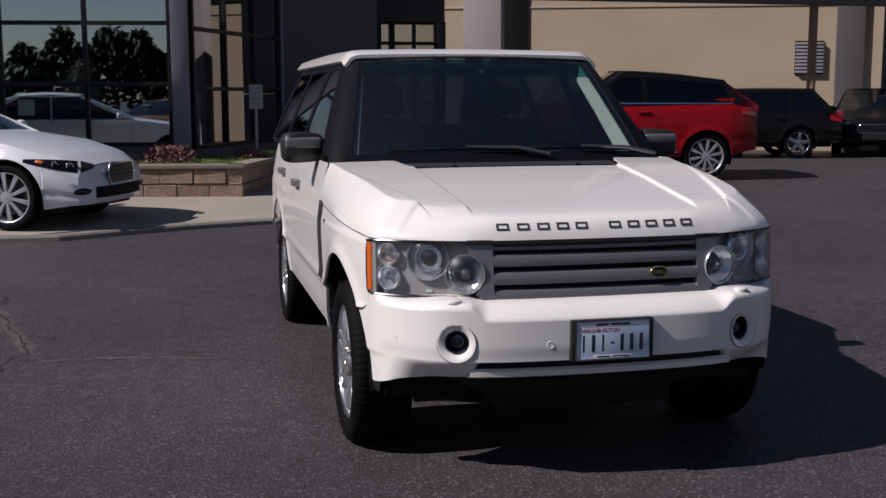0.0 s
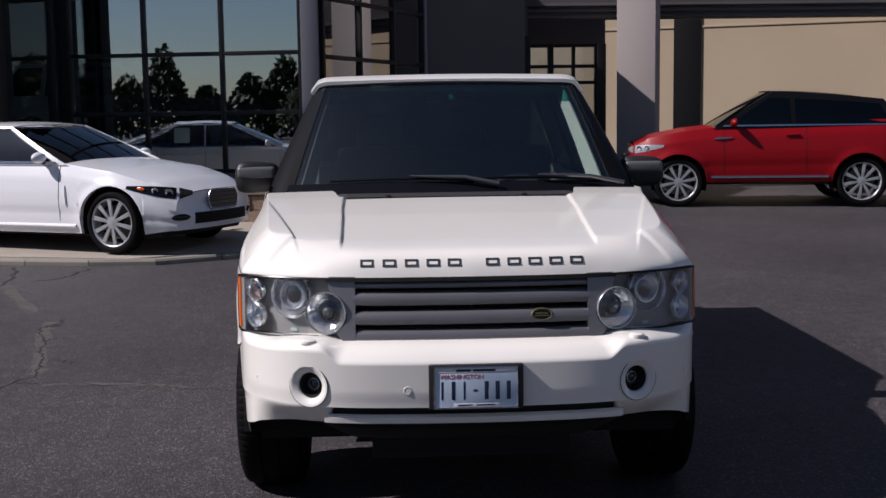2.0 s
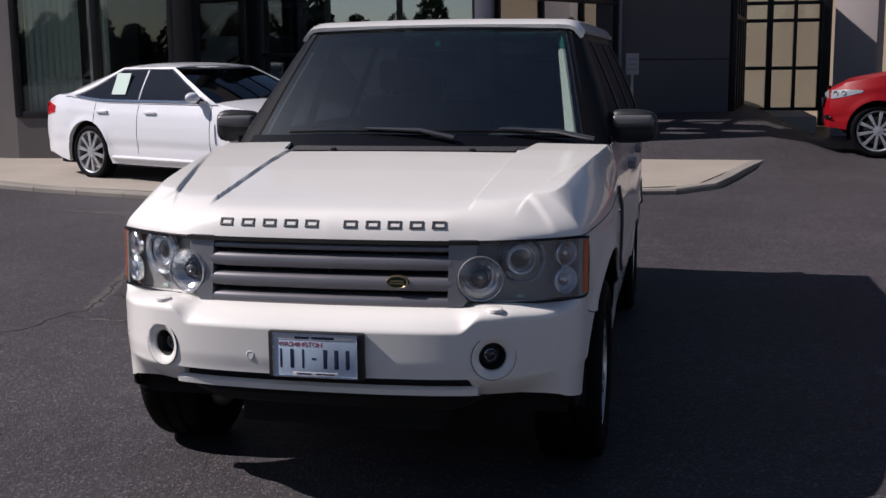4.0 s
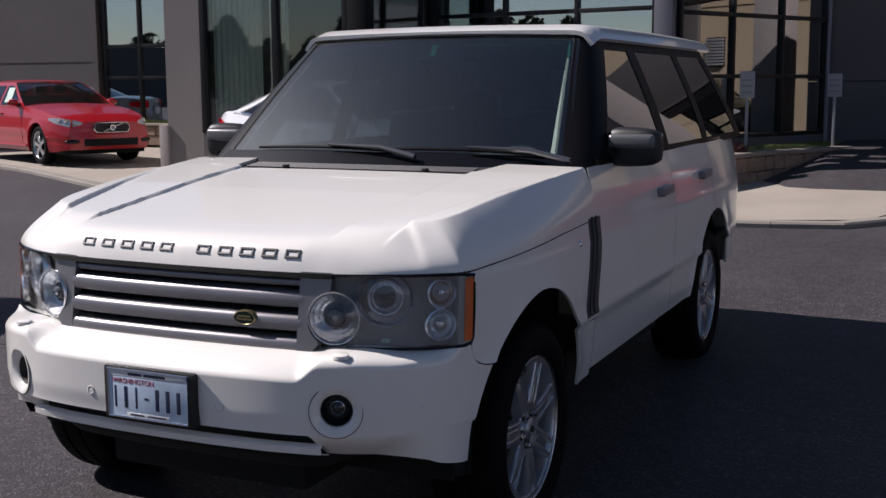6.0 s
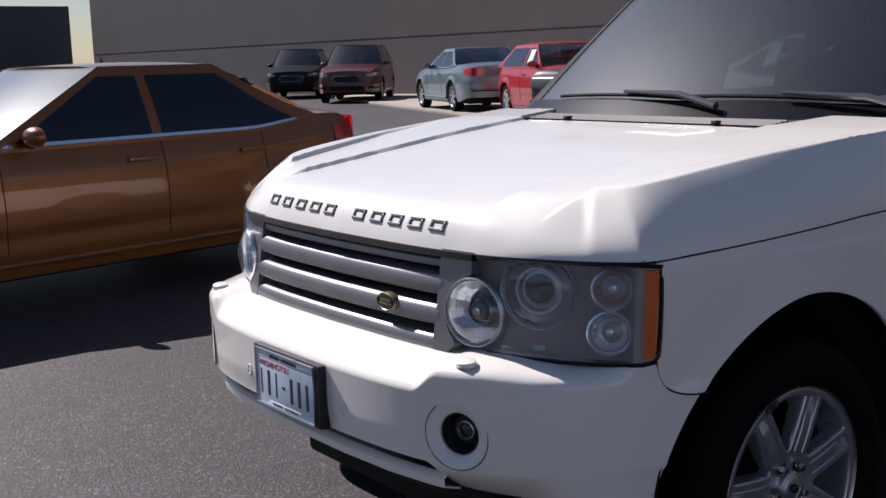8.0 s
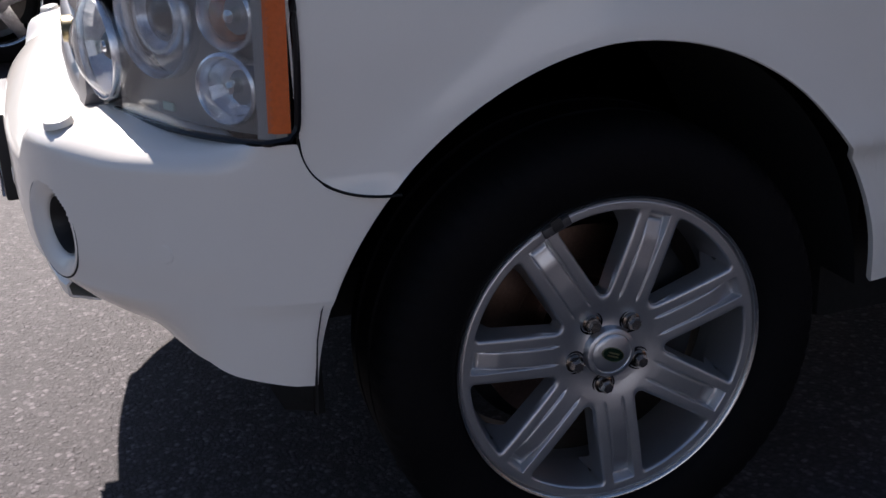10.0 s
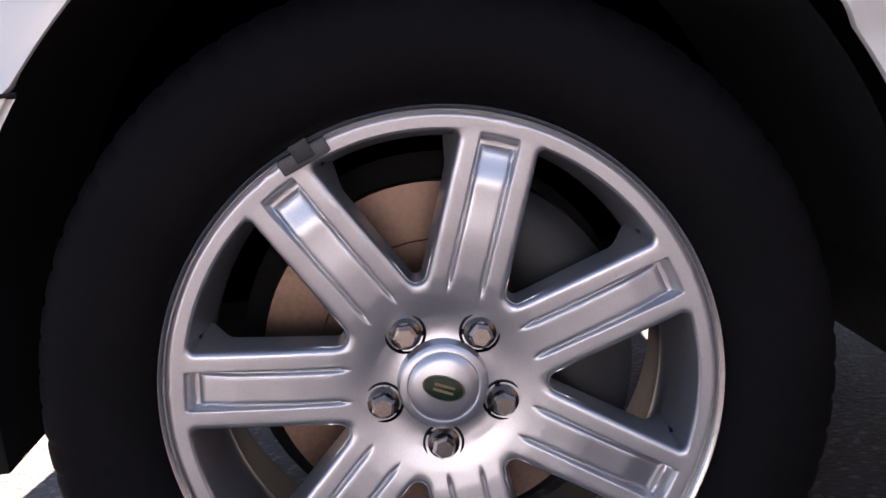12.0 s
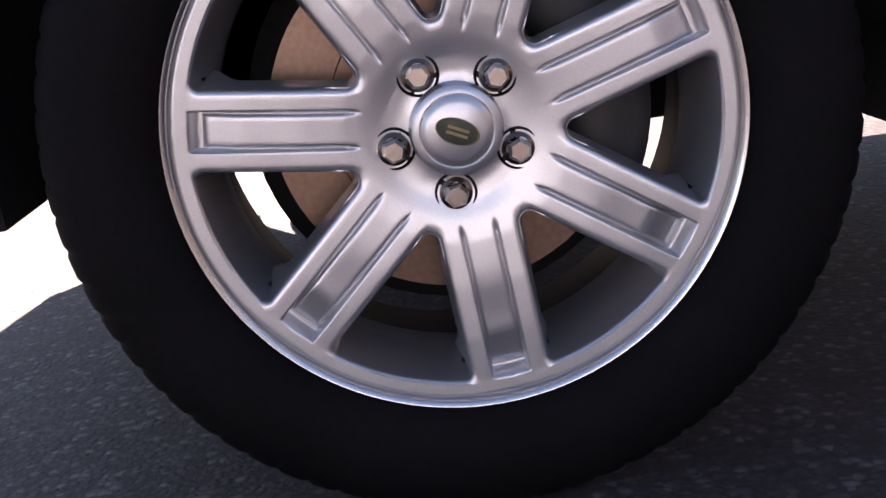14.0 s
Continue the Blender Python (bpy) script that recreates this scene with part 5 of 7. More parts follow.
    for k in np.linspace(0, 1, 16):
        row = []
        for u in np.linspace(-1, 1, 19):
            a, b = scr(u, 1.0), rear(u, 1.0)
            bow = s.get("bow", 0.035) * math.sin(math.pi * (0.15 + 0.7 * k)) * (1 - 0.3 * u * u)
            row.append((a[0] + (b[0] - a[0]) * k, a[1] + (b[1] - a[1]) * k, zr - drop * k**1.4 + bow - 0.02 * abs(u) ** 6))
        rows.append(row)
    part("roof", grid(rows, 0.012), roof_paint, car)
    pane_top = s.get("pane", 0.86)
    for g in (1, -1):
        def cs(y, h, out=0.0):
            z0 = zbelt + (zdeck - zbelt) * smooth(rr, db, y) * (1 - h)
            return (g * (wbse + 0.012 + (wrf - wbse) * max(0.0, h) ** 1.2 + out), y, z0 + (zrf(y) + 0.006 - z0) * h)

        fa = lambda h: scr(1, h)[1] - 0.01
        fb = lambda h: rear(1, h)[1] + 0.01
        rows = [[cs(fa(h) + (fb(h) - fa(h)) * k, h) for k in np.linspace(0, 1, 26)] for h in np.linspace(-0.06, 1.0, 12)]
        part("cabin_side", grid(rows, 0.006, flip=g < 0), s.get("side", roof_paint), car)
        a = lambda h: fa(h) + 0.075 + 0.06 * (1 - h)
        b = lambda h: fb(h) - 0.10 - s.get("tail", 0.10) * (1 - h)
        cuts = s["panes"]
        for c0, c1 in cuts:
            rows = []
            for h in np.linspace(0.05, pane_top, 8):
                lo = max(a(h), c0)
                hi = min(b(h), c1)
                hi = max(hi, lo + 0.01)
                rows.append([cs(lo + (hi - lo) * k, h, 0.008) for k in np.linspace(0, 1, 8)])
            part("side_window", grid(rows, 0.004, flip=g < 0), glassm if c0 > 1.2 else s.get("front_glass", glassm), car, "dark side window")
        if s.get("trim"):
            rows = []
            for h in (0.0, 0.045):
                rows.append([cs(a(h) - 0.05 + (b(h) - a(h) + 0.05) * k, h, 0.011) for k in np.linspace(0, 1, 20)])
            part("window_trim", grid(rows, 0.006, flip=g < 0), CHROME, car)
        if s.get("arch_trim"):
            pts = [cs(a(pane_top) + (b(pane_top) - a(pane_top)) * k, pane_top + 0.02, 0.012) for k in np.linspace(0, 1, 16)]
            pts = [cs(a(h) - 0.02, h, 0.012) for h in np.linspace(0.02, pane_top, 6)] + pts + [cs(b(h) + 0.02, h, 0.012) for h in np.linspace(pane_top, 0.02, 6)]
            part("window_arch_trim", rod(pts, 0.007, 6), CHROME, car)
        if s.get("vent"):
            z = zbelt - 0.18
            q = [(g * (side(y, z + dz) + 0.006), y, z + dz) for y, dz in ((0.52, 0.0), (0.60, 0.008), (0.78, 0.014))]
            part("side_vent", rod(q, [0.010, 0.022, 0.012], 8), CHROME, car)
        if s.get("gill"):
            q = [(g * (side(0.56, z) + 0.003), 0.57 + 0.09 * (z - 0.45), z) for z in np.linspace(0.52, 0.75, 8)]
            part("side_gill", rod(q, [0.006] + [0.013] * 6 + [0.006], 8), paint, car)
        # mirror, handles
        my = sb + 0.42
        mx = g * (W / 2 + 0.03)
        bm = bmesh.new()
        bmesh.ops.create_icosphere(bm, subdivisions=3, radius=1)
        for v in bm.verts:
            v.co = Vector((v.co.x * 0.105, v.co.y * (0.075 if v.co.y < 0 else 0.03), v.co.z * 0.062))
        mi = part("door_mirror", bm, paint if s.get("mirror", True) else BLACK, car)
        mi.matrix_basis = Matrix.Translation((mx, my, zbelt + 0.06))
        part("mirror_foot", rod([(g * (wbse + 0.01), my + 0.01, zbelt + 0.0), (mx, my, zbelt + 0.045)], 0.02, 8), BLACK, car)
        for hy_ in s["handles"]:
            z = zbelt - 0.13
            hnd = part("door_handle", box(-0.012, 0.022, -0.10, 0.10, -0.015, 0.015, 0.01, 2), s.get("handle_mat", paint), car)
            hnd.matrix_basis = Matrix.Translation((g * (side(hy_, z) + 0.01), hy_, z)) @ pose(0, 0, 0, 0, 0, 0 if g > 0 else 180)
        for dy in s["seams"]:
            pts = [(g * (side(dy, z) + 0.0005), dy, z) for z in np.linspace(zb + 0.14, lerp(top, dy) - 0.01, 12)]
            part("door_gap", rod(pts, 0.0035, 5), SHADE, car)
        sill = [(g * (side(y, zb + 0.10) + 0.004), y, zb + 0.08) for y in np.linspace(ra + 0.06, wb - ra - 0.06, 10)]
        part("sill_strip", rod(sill, 0.022, 8), s.get("sill", paint), car)
        # lamps
        hz, hl = s["lamp_z"], s["lamp_len"]
        rows = []
        for k in np.linspace(0, 1, 12):
            y = y0 + 0.02 + hl * k
            hh = 0.060 * (1 - 0.75 * k**1.6)
            zc = hz + s.get("lamp_rise", 0.05) * k
            rows.append([(g * (side(y, zc + hh * q) + 0.006), y - 0.0, zc + hh * q) for q in np.linspace(-1, 1, 7)])
        lamp = part("headlamp", grid(rows, 0.01, flip=g > 0), s.get("lamp_mat", CLEAR_LAMP), car, "swept clear headlamp")
        for k, rr_ in ((0.14, 0.040), (0.40, 0.034)):
            y = y0 + 0.02 + hl * k
            zc = hz + s.get("lamp_rise", 0.05) * k
            yaw = 50
            part("lamp_reflector", lathe([(0, -0.01), (rr_ * 0.6, 0.0), (rr_, 0.010), (rr_ * 1.08, 0.002)], 20, m=Matrix.Translation((g * (side(y, zc) + 0.006), y, zc)) @ pose(0, 0, 0, 90, 0, g * yaw)), CHROME, lamp)
        if s.get("lamp_corner"):
            y = y0 + 0.02 + hl * 0.72
            zc = hz + s.get("lamp_rise", 0.05) * 0.72
            part("lamp_amber", lathe([(0, 0.008), (0.02, 0.004), (0.03, -0.004)], 16, m=Matrix.Translation((g * (side(y, zc) + 0.006), y, zc)) @ pose(0, 0, 0, 0, g * 90, 0) @ Matrix.Diagonal((0.8, 2.2, 1, 1))), AMBER, lamp)
        front = [(g * xe_, y0 - 0.13 * (1 - abs(xe_ / (side(y0, hz))) ** 2.6) - 0.004, 0) for xe_ in np.linspace(side(y0, hz) * 0.78, side(y0, hz), 6)]
        part("lamp_front", grid([[(p[0], p[1], hz - 0.020 - 0.008 * i), (p[0], p[1] - 0.002, hz), (p[0], p[1] + 0.004, hz + 0.020 + 0.008 * i)] for i, p in enumerate(front)], 0.01, flip=g < 0), s.get("lamp_mat", CLEAR_LAMP), lamp)
        tz = s["tail_z"]
        rows = []
        for k in np.linspace(0, 1, 8):
            y = y1 - 0.01 - 0.26 * k
            hh = s.get("tail_h", 0.085) * (1 - 0.5 * k)
            rows.append([(g * (side(y, tz + hh * q) + 0.007), y, tz + hh * q) for q in np.linspace(-1, 1, 5)])
        tl = part("tail_lamp", grid(rows, 0.01, flip=g < 0), TAIL_RED, car, "red tail lamp")
        xs_ = np.linspace(side(y1, tz) * 0.66, side(y1, tz) + 0.006, 7)
        rows = [[(g * x, y1 + 0.13 * (1 - min(1, abs(x / side(y1, tz))) ** 2.6) * 0.98 + 0.012, z) for x in xs_] for z in np.linspace(tz - s.get("tail_h", 0.085), tz + s.get("tail_h", 0.085), 5)]
        part("tail_lens", grid(rows, 0.01, flip=g > 0), TAIL_RED, tl)
    # nose: grille, intakes, plate
    gz0, gz1, gw = s["grille"]
    fy = lambda x, z: y0 - 0.13 * (1 - abs(x / side(y0, z)) ** 2.6) * 0.97 - 0.010
    n = 17
    rows = []
    for z in np.linspace(gz0, gz1, 6):
        w = gw * (1 - 0.18 * ((z - (gz0 + gz1) / 2) / (gz1 - gz0) * 2) ** 2)
        rows.append([(w * u, fy(w * u, z), z) for u in np.linspace(-1, 1, n)])
    gr = part("grille", grid(rows, 0.012), s.get("grille_mat", GLOSS_BLACK), car, "dark mesh grille with bright surround")
    ring = [rows[0][i] for i in range(n)] + [rows[k][-1] for k in range(1, 6)] + [rows[-1][i] for i in range(n - 1, -1, -1)] + [rows[k][0] for k in range(4, -1, -1)]
    part("grille_surround", rod(ring, 0.008, 6), CHROME, gr)
    for z in np.linspace(gz0, gz1, 6)[1:-1]:
        part("grille_bar", rod([(x, fy(x, z) - 0.006, z) for x in np.linspace(-gw * 0.9, gw * 0.9, 7)], 0.005, 5), s.get("bar_mat", BLACK), gr)
    if s.get("bar_badge"):
        part("grille_stroke", rod([(-gw * 0.55, fy(0.1, gz0) - 0.016, gz0 + 0.01), (gw * 0.55, fy(0.1, gz1) - 0.016, gz1 - 0.01)], 0.010, 6), CHROME, gr)
        part("grille_roundel", lathe([(0.03, 0.0), (0.05, 0.006), (0.052, -0.004)], 24, m=Matrix.Translation((0, fy(0, (gz0 + gz1) / 2) - 0.02, (gz0 + gz1) / 2)) @ pose(0, 0, 0, 90, 0, 0)), CHROME, gr)
    iz = zb + 0.16
    rows = [[(x, fy(x, z) - 0.002, z) for x in np.linspace(-W * 0.27, W * 0.27, 15)] for z in (iz - 0.06, iz, iz + 0.06)]
    part("lower_intake", grid(rows, 0.012), SHADE, car)
    for g in (1, -1):
        x = g * W * 0.37
        part("fog_lamp", lathe([(0, 0.010), (0.035, 0.006), (0.055, 0.0), (0.06, -0.01)], 20, m=Matrix.Translation((x, fy(x, iz) - 0.004, iz + 0.02)) @ pose(0, 0, 0, 90, 0, g * 22) @ Matrix.Diagonal((2.0, 0.62, 1, 1))), s.get("fog_mat", GLOSS_BLACK), car)
    ry = y1 + 0.13
    part("rear_plate", box(-0.16, 0.16, ry - 0.012, ry + 0.012, 0.62, 0.78, 0.004), PLATE, car)
    part("rear_bumper_strip", rod([(x, y1 + 0.13 * (1 - abs(x / side(y1, 0.5)) ** 2.6) + 0.006, zb + 0.24) for x in np.linspace(-W * 0.42, W * 0.42, 12)], 0.014, 6), BLACK, car)
    # inside
    part("cabin_floor", box(-W / 2 + 0.12, W / 2 - 0.12, sb + 0.05, db - 0.1, zbelt - 0.36, zbelt - 0.30, 0.01), SEAT, car)
    part("dashboard", box(-W / 2 + 0.14, W / 2 - 0.14, sb + 0.10, sb + 0.50, zbelt - 0.25, zbelt - 0.03, 0.05, 3), SEAT, car)
    for x in (-0.37, 0.37):
        for y in ((rf + 0.45, rf + 1.30) if s.get("rear_seats", True) else (rf + 0.45,)):
            if y < db - 0.45:
                st = part("seat", box(x - 0.24, x + 0.24, y, y + 0.14, zbelt - 0.30, zbelt + 0.18, 0.05, 3), SEAT, car)
                part("head_restraint", box(x - 0.12, x + 0.12, y + 0.05, y + 0.14, zbelt + 0.20, zbelt + 0.36, 0.035, 3), SEAT, st)
    if s.get("sunroof"):
        part("sunroof", box(-0.38, 0.38, rf + 0.12, rf + 0.72, zr + 0.018, zr + 0.030, 0.008), GLOSS_BLACK, car)
        part("roof_aerial", box(-0.03, 0.03, rr - 0.20, rr - 0.05, zr + 0.01, zr + 0.055, 0.015, 3), paint, car)
    if s.get("paper"):
        py, ph = s["paper"]
        for g in (1, -1):
            x = wbse + 0.012 + (wrf - wbse) * 0.45**1.2 - 0.008
            o = part("price_sheet", box(-0.002, 0.002, -0.13, 0.13, -0.14, 0.14), PAPER, car, "price sheet inside the side window")
            o.matrix_basis = Matrix.Translation((g * (x + 0.020), py, ph)) @ pose(0, 0, 0, 0, g * -24, 0)
    out = Matrix(((0, 0, 1, 0), (1, 0, 0, 0), (0, 1, 0, 0), (0, 0, 0, 1)))
    for c in (0, wb):
        road_wheel(car, Matrix.Translation((W / 2 - 0.035, c, r)) @ out, r, s["spokes"], s.get("twin", False), s.get("wheel_mat", ALLOY_BRIGHT), 11)
        road_wheel(car, Matrix.Translation((-W / 2 + 0.035, c, r)) @ pose(0, 0, 0, 0, 0, 180) @ out, r, s["spokes"], s.get("twin", False), s.get("wheel_mat", ALLOY_BRIGHT), 24)
    return car


def beside(px, py, hx, hy, half, side_sign, z):
    """Front axle's middle from the outer face of a front wheel; side_sign +1: the car's left side shows."""
    n = math.hypot(hx, hy)
    hx, hy = hx / n, hy / n
    lx, ly = -hy, hx
    return (px - side_sign * lx * half, py - side_sign * ly * half, z)


def slope(x, y):
    """Height of the site, rising towards the building."""
    return 0.0243 * min(8.2, max(0.0, y - 4.3)) + 0.065 * smooth(0.5, 6.0, y)


def gz(x, y):
    """Height of the asphalt."""
    z = slope(x, y)
    z += 0.45 * smooth(10.2, 14.2, y) * smooth(-0.6, 0.6, x) * (1 - smooth(2.6, 3.6, x))
    return z


KERB = 0.06
WHITE_SALOON = dict(name="saloon_car", label="white saloon car parked on the pavement", L=4.62, W=1.84, H=1.425, wb=2.91, fo=0.73, r=0.345, paint=PEARL, heading=(0.912, -0.410),
    top=((-0.73, 0.63), (-0.52, 0.75), (0.0, 0.895), (0.62, 0.98), (1.5, 0.985), (2.6, 1.00), (3.3, 1.06), (3.62, 1.06), (3.88, 1.00)), cabin=(0.48, 1.42, 2.55, 3.50, 0.99, 1.07), panes=((0.6, 1.945), (1.975, 3.6)), trim=True, handles=(1.72, 2.62), seams=(0.68, 1.96, 2.78),
    lamp_z=0.66, lamp_len=0.50, lamp_rise=0.07, tail_z=0.88, grille=(0.46, 0.68, 0.29), grille_mat=VENT_GREY, spokes=10, twin=True, wheel_mat=WHEEL_SILVER, sunroof=True, paper=(2.35, 1.20), front_glass=PRIVACY, handle_mat=PEARL, lamp_mat=GLOSS_BLACK, pane=0.93, screen=DARK_PANE, arch_trim=True, bow=0.065, gill=True, lamp_corner=True)
RED_SUV = dict(name="compact_suv", label="two-tone red compact SUV with a black roof", L=4.16, W=1.96, H=1.74, drop=0.15, zb=0.36, wb=2.66, fo=0.66, r=0.365, paint=RED, roof=BLACK_PAINT, heading=(-0.986, 0.166),
    top=((-0.66, 0.92), (-0.43, 1.03), (0.1, 1.13), (0.6, 1.18), (1.7, 1.22), (2.8, 1.27), (3.34, 1.28), (3.50, 1.20)), cabin=(0.40, 1.30, 3.07, 3.45, 1.19, 1.27), panes=((0.5, 1.62), (1.70, 3.39)), pane=0.80, trim=True, handles=(1.65,), seams=(0.66, 1.85), tail=0.16,
    lamp_z=0.86, lamp_len=0.42, lamp_rise=0.05, tail_z=1.08, grille=(0.66, 0.78, 0.45), spokes=10, twin=True, sill=CHROME, vent=True, handle_mat=RED, wheel_mat=WHEEL_SILVER, glass=DARK_PANE, front_glass=DARK_PANE, screen=DARK_PANE)
RED_HATCH = dict(name="hatchback", label="bright red three-door hatchback parked on the pavement", L=4.25, W=1.78, H=1.41, wb=2.64, fo=0.86, r=0.325, paint=RED_SOLID, heading=(0.922, -0.387),
    top=((-0.86, 0.68), (-0.6, 0.80), (0.0, 0.91), (0.55, 0.97), (1.5, 0.98), (2.6, 1.00), (3.2, 1.00), (3.39, 0.94)), cabin=(0.42, 1.30, 2.75, 3.34, 0.97, 1.00), panes=((0.5, 1.62), (1.72, 3.2)), handles=(1.55,), seams=(0.62, 1.70),
    lamp_z=0.70, lamp_len=0.46, lamp_rise=0.07, tail_z=0.95, tail_h=0.14, grille=(0.54, 0.70, 0.32), spokes=5, bar_badge=True, wheel_mat=ALLOY_BRIGHT, bow=0.06, paper=(1.35, 1.16))
SILVER_COUPE = dict(name="coupe", label="silver-blue hardtop convertible coupe seen from behind", L=4.58, W=1.82, H=1.40, wb=2.64, fo=0.90, r=0.325, paint=SILVER_BLUE, heading=(-0.935, 0.355),
    top=((-0.9, 0.68), (-0.6, 0.80), (0.0, 0.90), (0.55, 0.95), (1.5, 0.96), (2.6, 1.00), (3.2, 1.02), (3.5, 1.00), (3.68, 0.95)), cabin=(0.42, 1.28, 2.20, 3.02, 0.95, 1.02), panes=((0.5, 1.62), (1.70, 2.9)), handles=(1.60,), seams=(0.62, 1.82), trim=True,
    lamp_z=0.68, lamp_len=0.44, tail_z=0.86, grille=(0.54, 0.68, 0.30), spokes=7, bar_badge=True)
COPPER_SALOON = dict(name="saloon_car", label="copper-orange saloon car parked alongside in shade", L=4.46, W=1.87, H=1.48, wb=2.78, fo=0.90, r=0.335, paint=ORANGE, heading=(0.18, -0.984),
    top=((-0.9, 0.70), (-0.6, 0.82), (0.0, 0.93), (0.58, 0.99), (1.5, 0.99), (2.6, 1.02), (3.1, 1.07), (3.4, 1.06), (3.56, 1.00)), cabin=(0.45, 1.38, 2.45, 3.26, 0.99, 1.07), panes=((0.5, 1.72), (1.80, 3.2)), trim=True, handles=(1.60, 2.48), seams=(0.66, 1.78, 2.60),
    lamp_z=0.70, lamp_len=0.46, tail_z=0.90, tail_h=0.13, grille=(0.52, 0.70, 0.34), spokes=5, bar_badge=True, front_glass=PRIVACY, glass=PRIVACY)
SUV_TOP = ((-0.9, 0.90), (-0.6, 0.98), (0.0, 1.06), (0.55, 1.10), (1.6, 1.12), (2.8, 1.14), (3.5, 1.14), (3.85, 1.06))
BLACK_SUV = dict(name="suv", label="black tall estate SUV parked by the wall", L=4.75, W=1.90, H=1.74, wb=2.85, fo=0.90, r=0.36, paint=BLACK_PAINT, heading=(-0.97, 0.24), top=SUV_TOP, cabin=(0.45, 1.20, 3.30, 3.80, 1.10, 1.14), panes=((0.5, 1.6), (1.7, 2.6), (2.7, 3.7)), handles=(1.55, 2.45), seams=(0.7, 1.7, 2.6), lamp_z=0.82, lamp_len=0.4, tail_z=1.0, tail_h=0.18, grille=(0.6, 0.8, 0.4), spokes=5, zb=0.28)


def parked():
    def put(base, px, py, half, sign, lift, **more):
        s = dict(base)
        s.update(more)
        hx, hy = s["heading"]
        x, y, _ = beside(px, py, hx, hy, half, sign, 0)
        s["at"] = (x, y, s.get("lift_to", gz(x, y) + lift))
        return parked_car(s)

    put(WHITE_SALOON, -3.41, 7.36, 0.88, -1, KERB - 0.012)
    put(RED_SUV, 3.91, 11.95, 0.94, 1, 0)
    put(RED_HATCH, -12.0, 10.95, 0.85, -1, KERB)
    put(SILVER_COUPE, -20.0, 13.95, 0.87, 1, KERB)
    put(COPPER_SALOON, -4.10, -1.08, 0.90, 1, 0.03)
    low = dict(L=4.35, W=1.80, H=1.48, wb=2.60, fo=0.82, r=0.325, top=tuple((y * 0.91, z * 0.87) for y, z in SUV_TOP), cabin=(0.42, 1.10, 3.02, 3.48, 0.96, 0.99), panes=((0.45, 1.45), (1.55, 2.38), (2.46, 3.36)), handles=(1.40, 2.22), seams=(0.64, 1.55, 2.38), lamp_z=0.72, tail_z=0.88, tail_h=0.13, grille=(0.52, 0.70, 0.36))
    put(BLACK_SUV, -3.95, 15.0, 0.86, -1, 0, heading=(0.98, -0.17), paint=SHOWROOM_BLUE, label="pale blue SUV standing inside the showroom", spokes=10, twin=True, wheel_mat=WHEEL_SILVER, lift_to=1.0)
    put(BLACK_SUV, 8.54, 17.05, 0.86, 1, 0, **low)
    put(BLACK_SUV, 14.0, 16.6, 0.86, 1, 0, **low, heading=(-0.55, -0.84), label="black SUV facing outward by the wall")
    put(BLACK_SUV, -26.3, 17.0, 0.9, 1, 0, heading=(0.76, -0.65), paint=DARK_RED, label="dark red SUV parked by the grey wall")
    put(BLACK_SUV, -32.2, 18.4, 0.9, 1, 0, heading=(0.80, -0.60), label="black SUV parked by the grey wall")
    put(BLACK_SUV, -18.3, 18.4, 0.9, 1, 0, heading=(-1, 0.1), paint=SILVER_BLUE, label="pale SUV parked behind the hatchback")


parked()

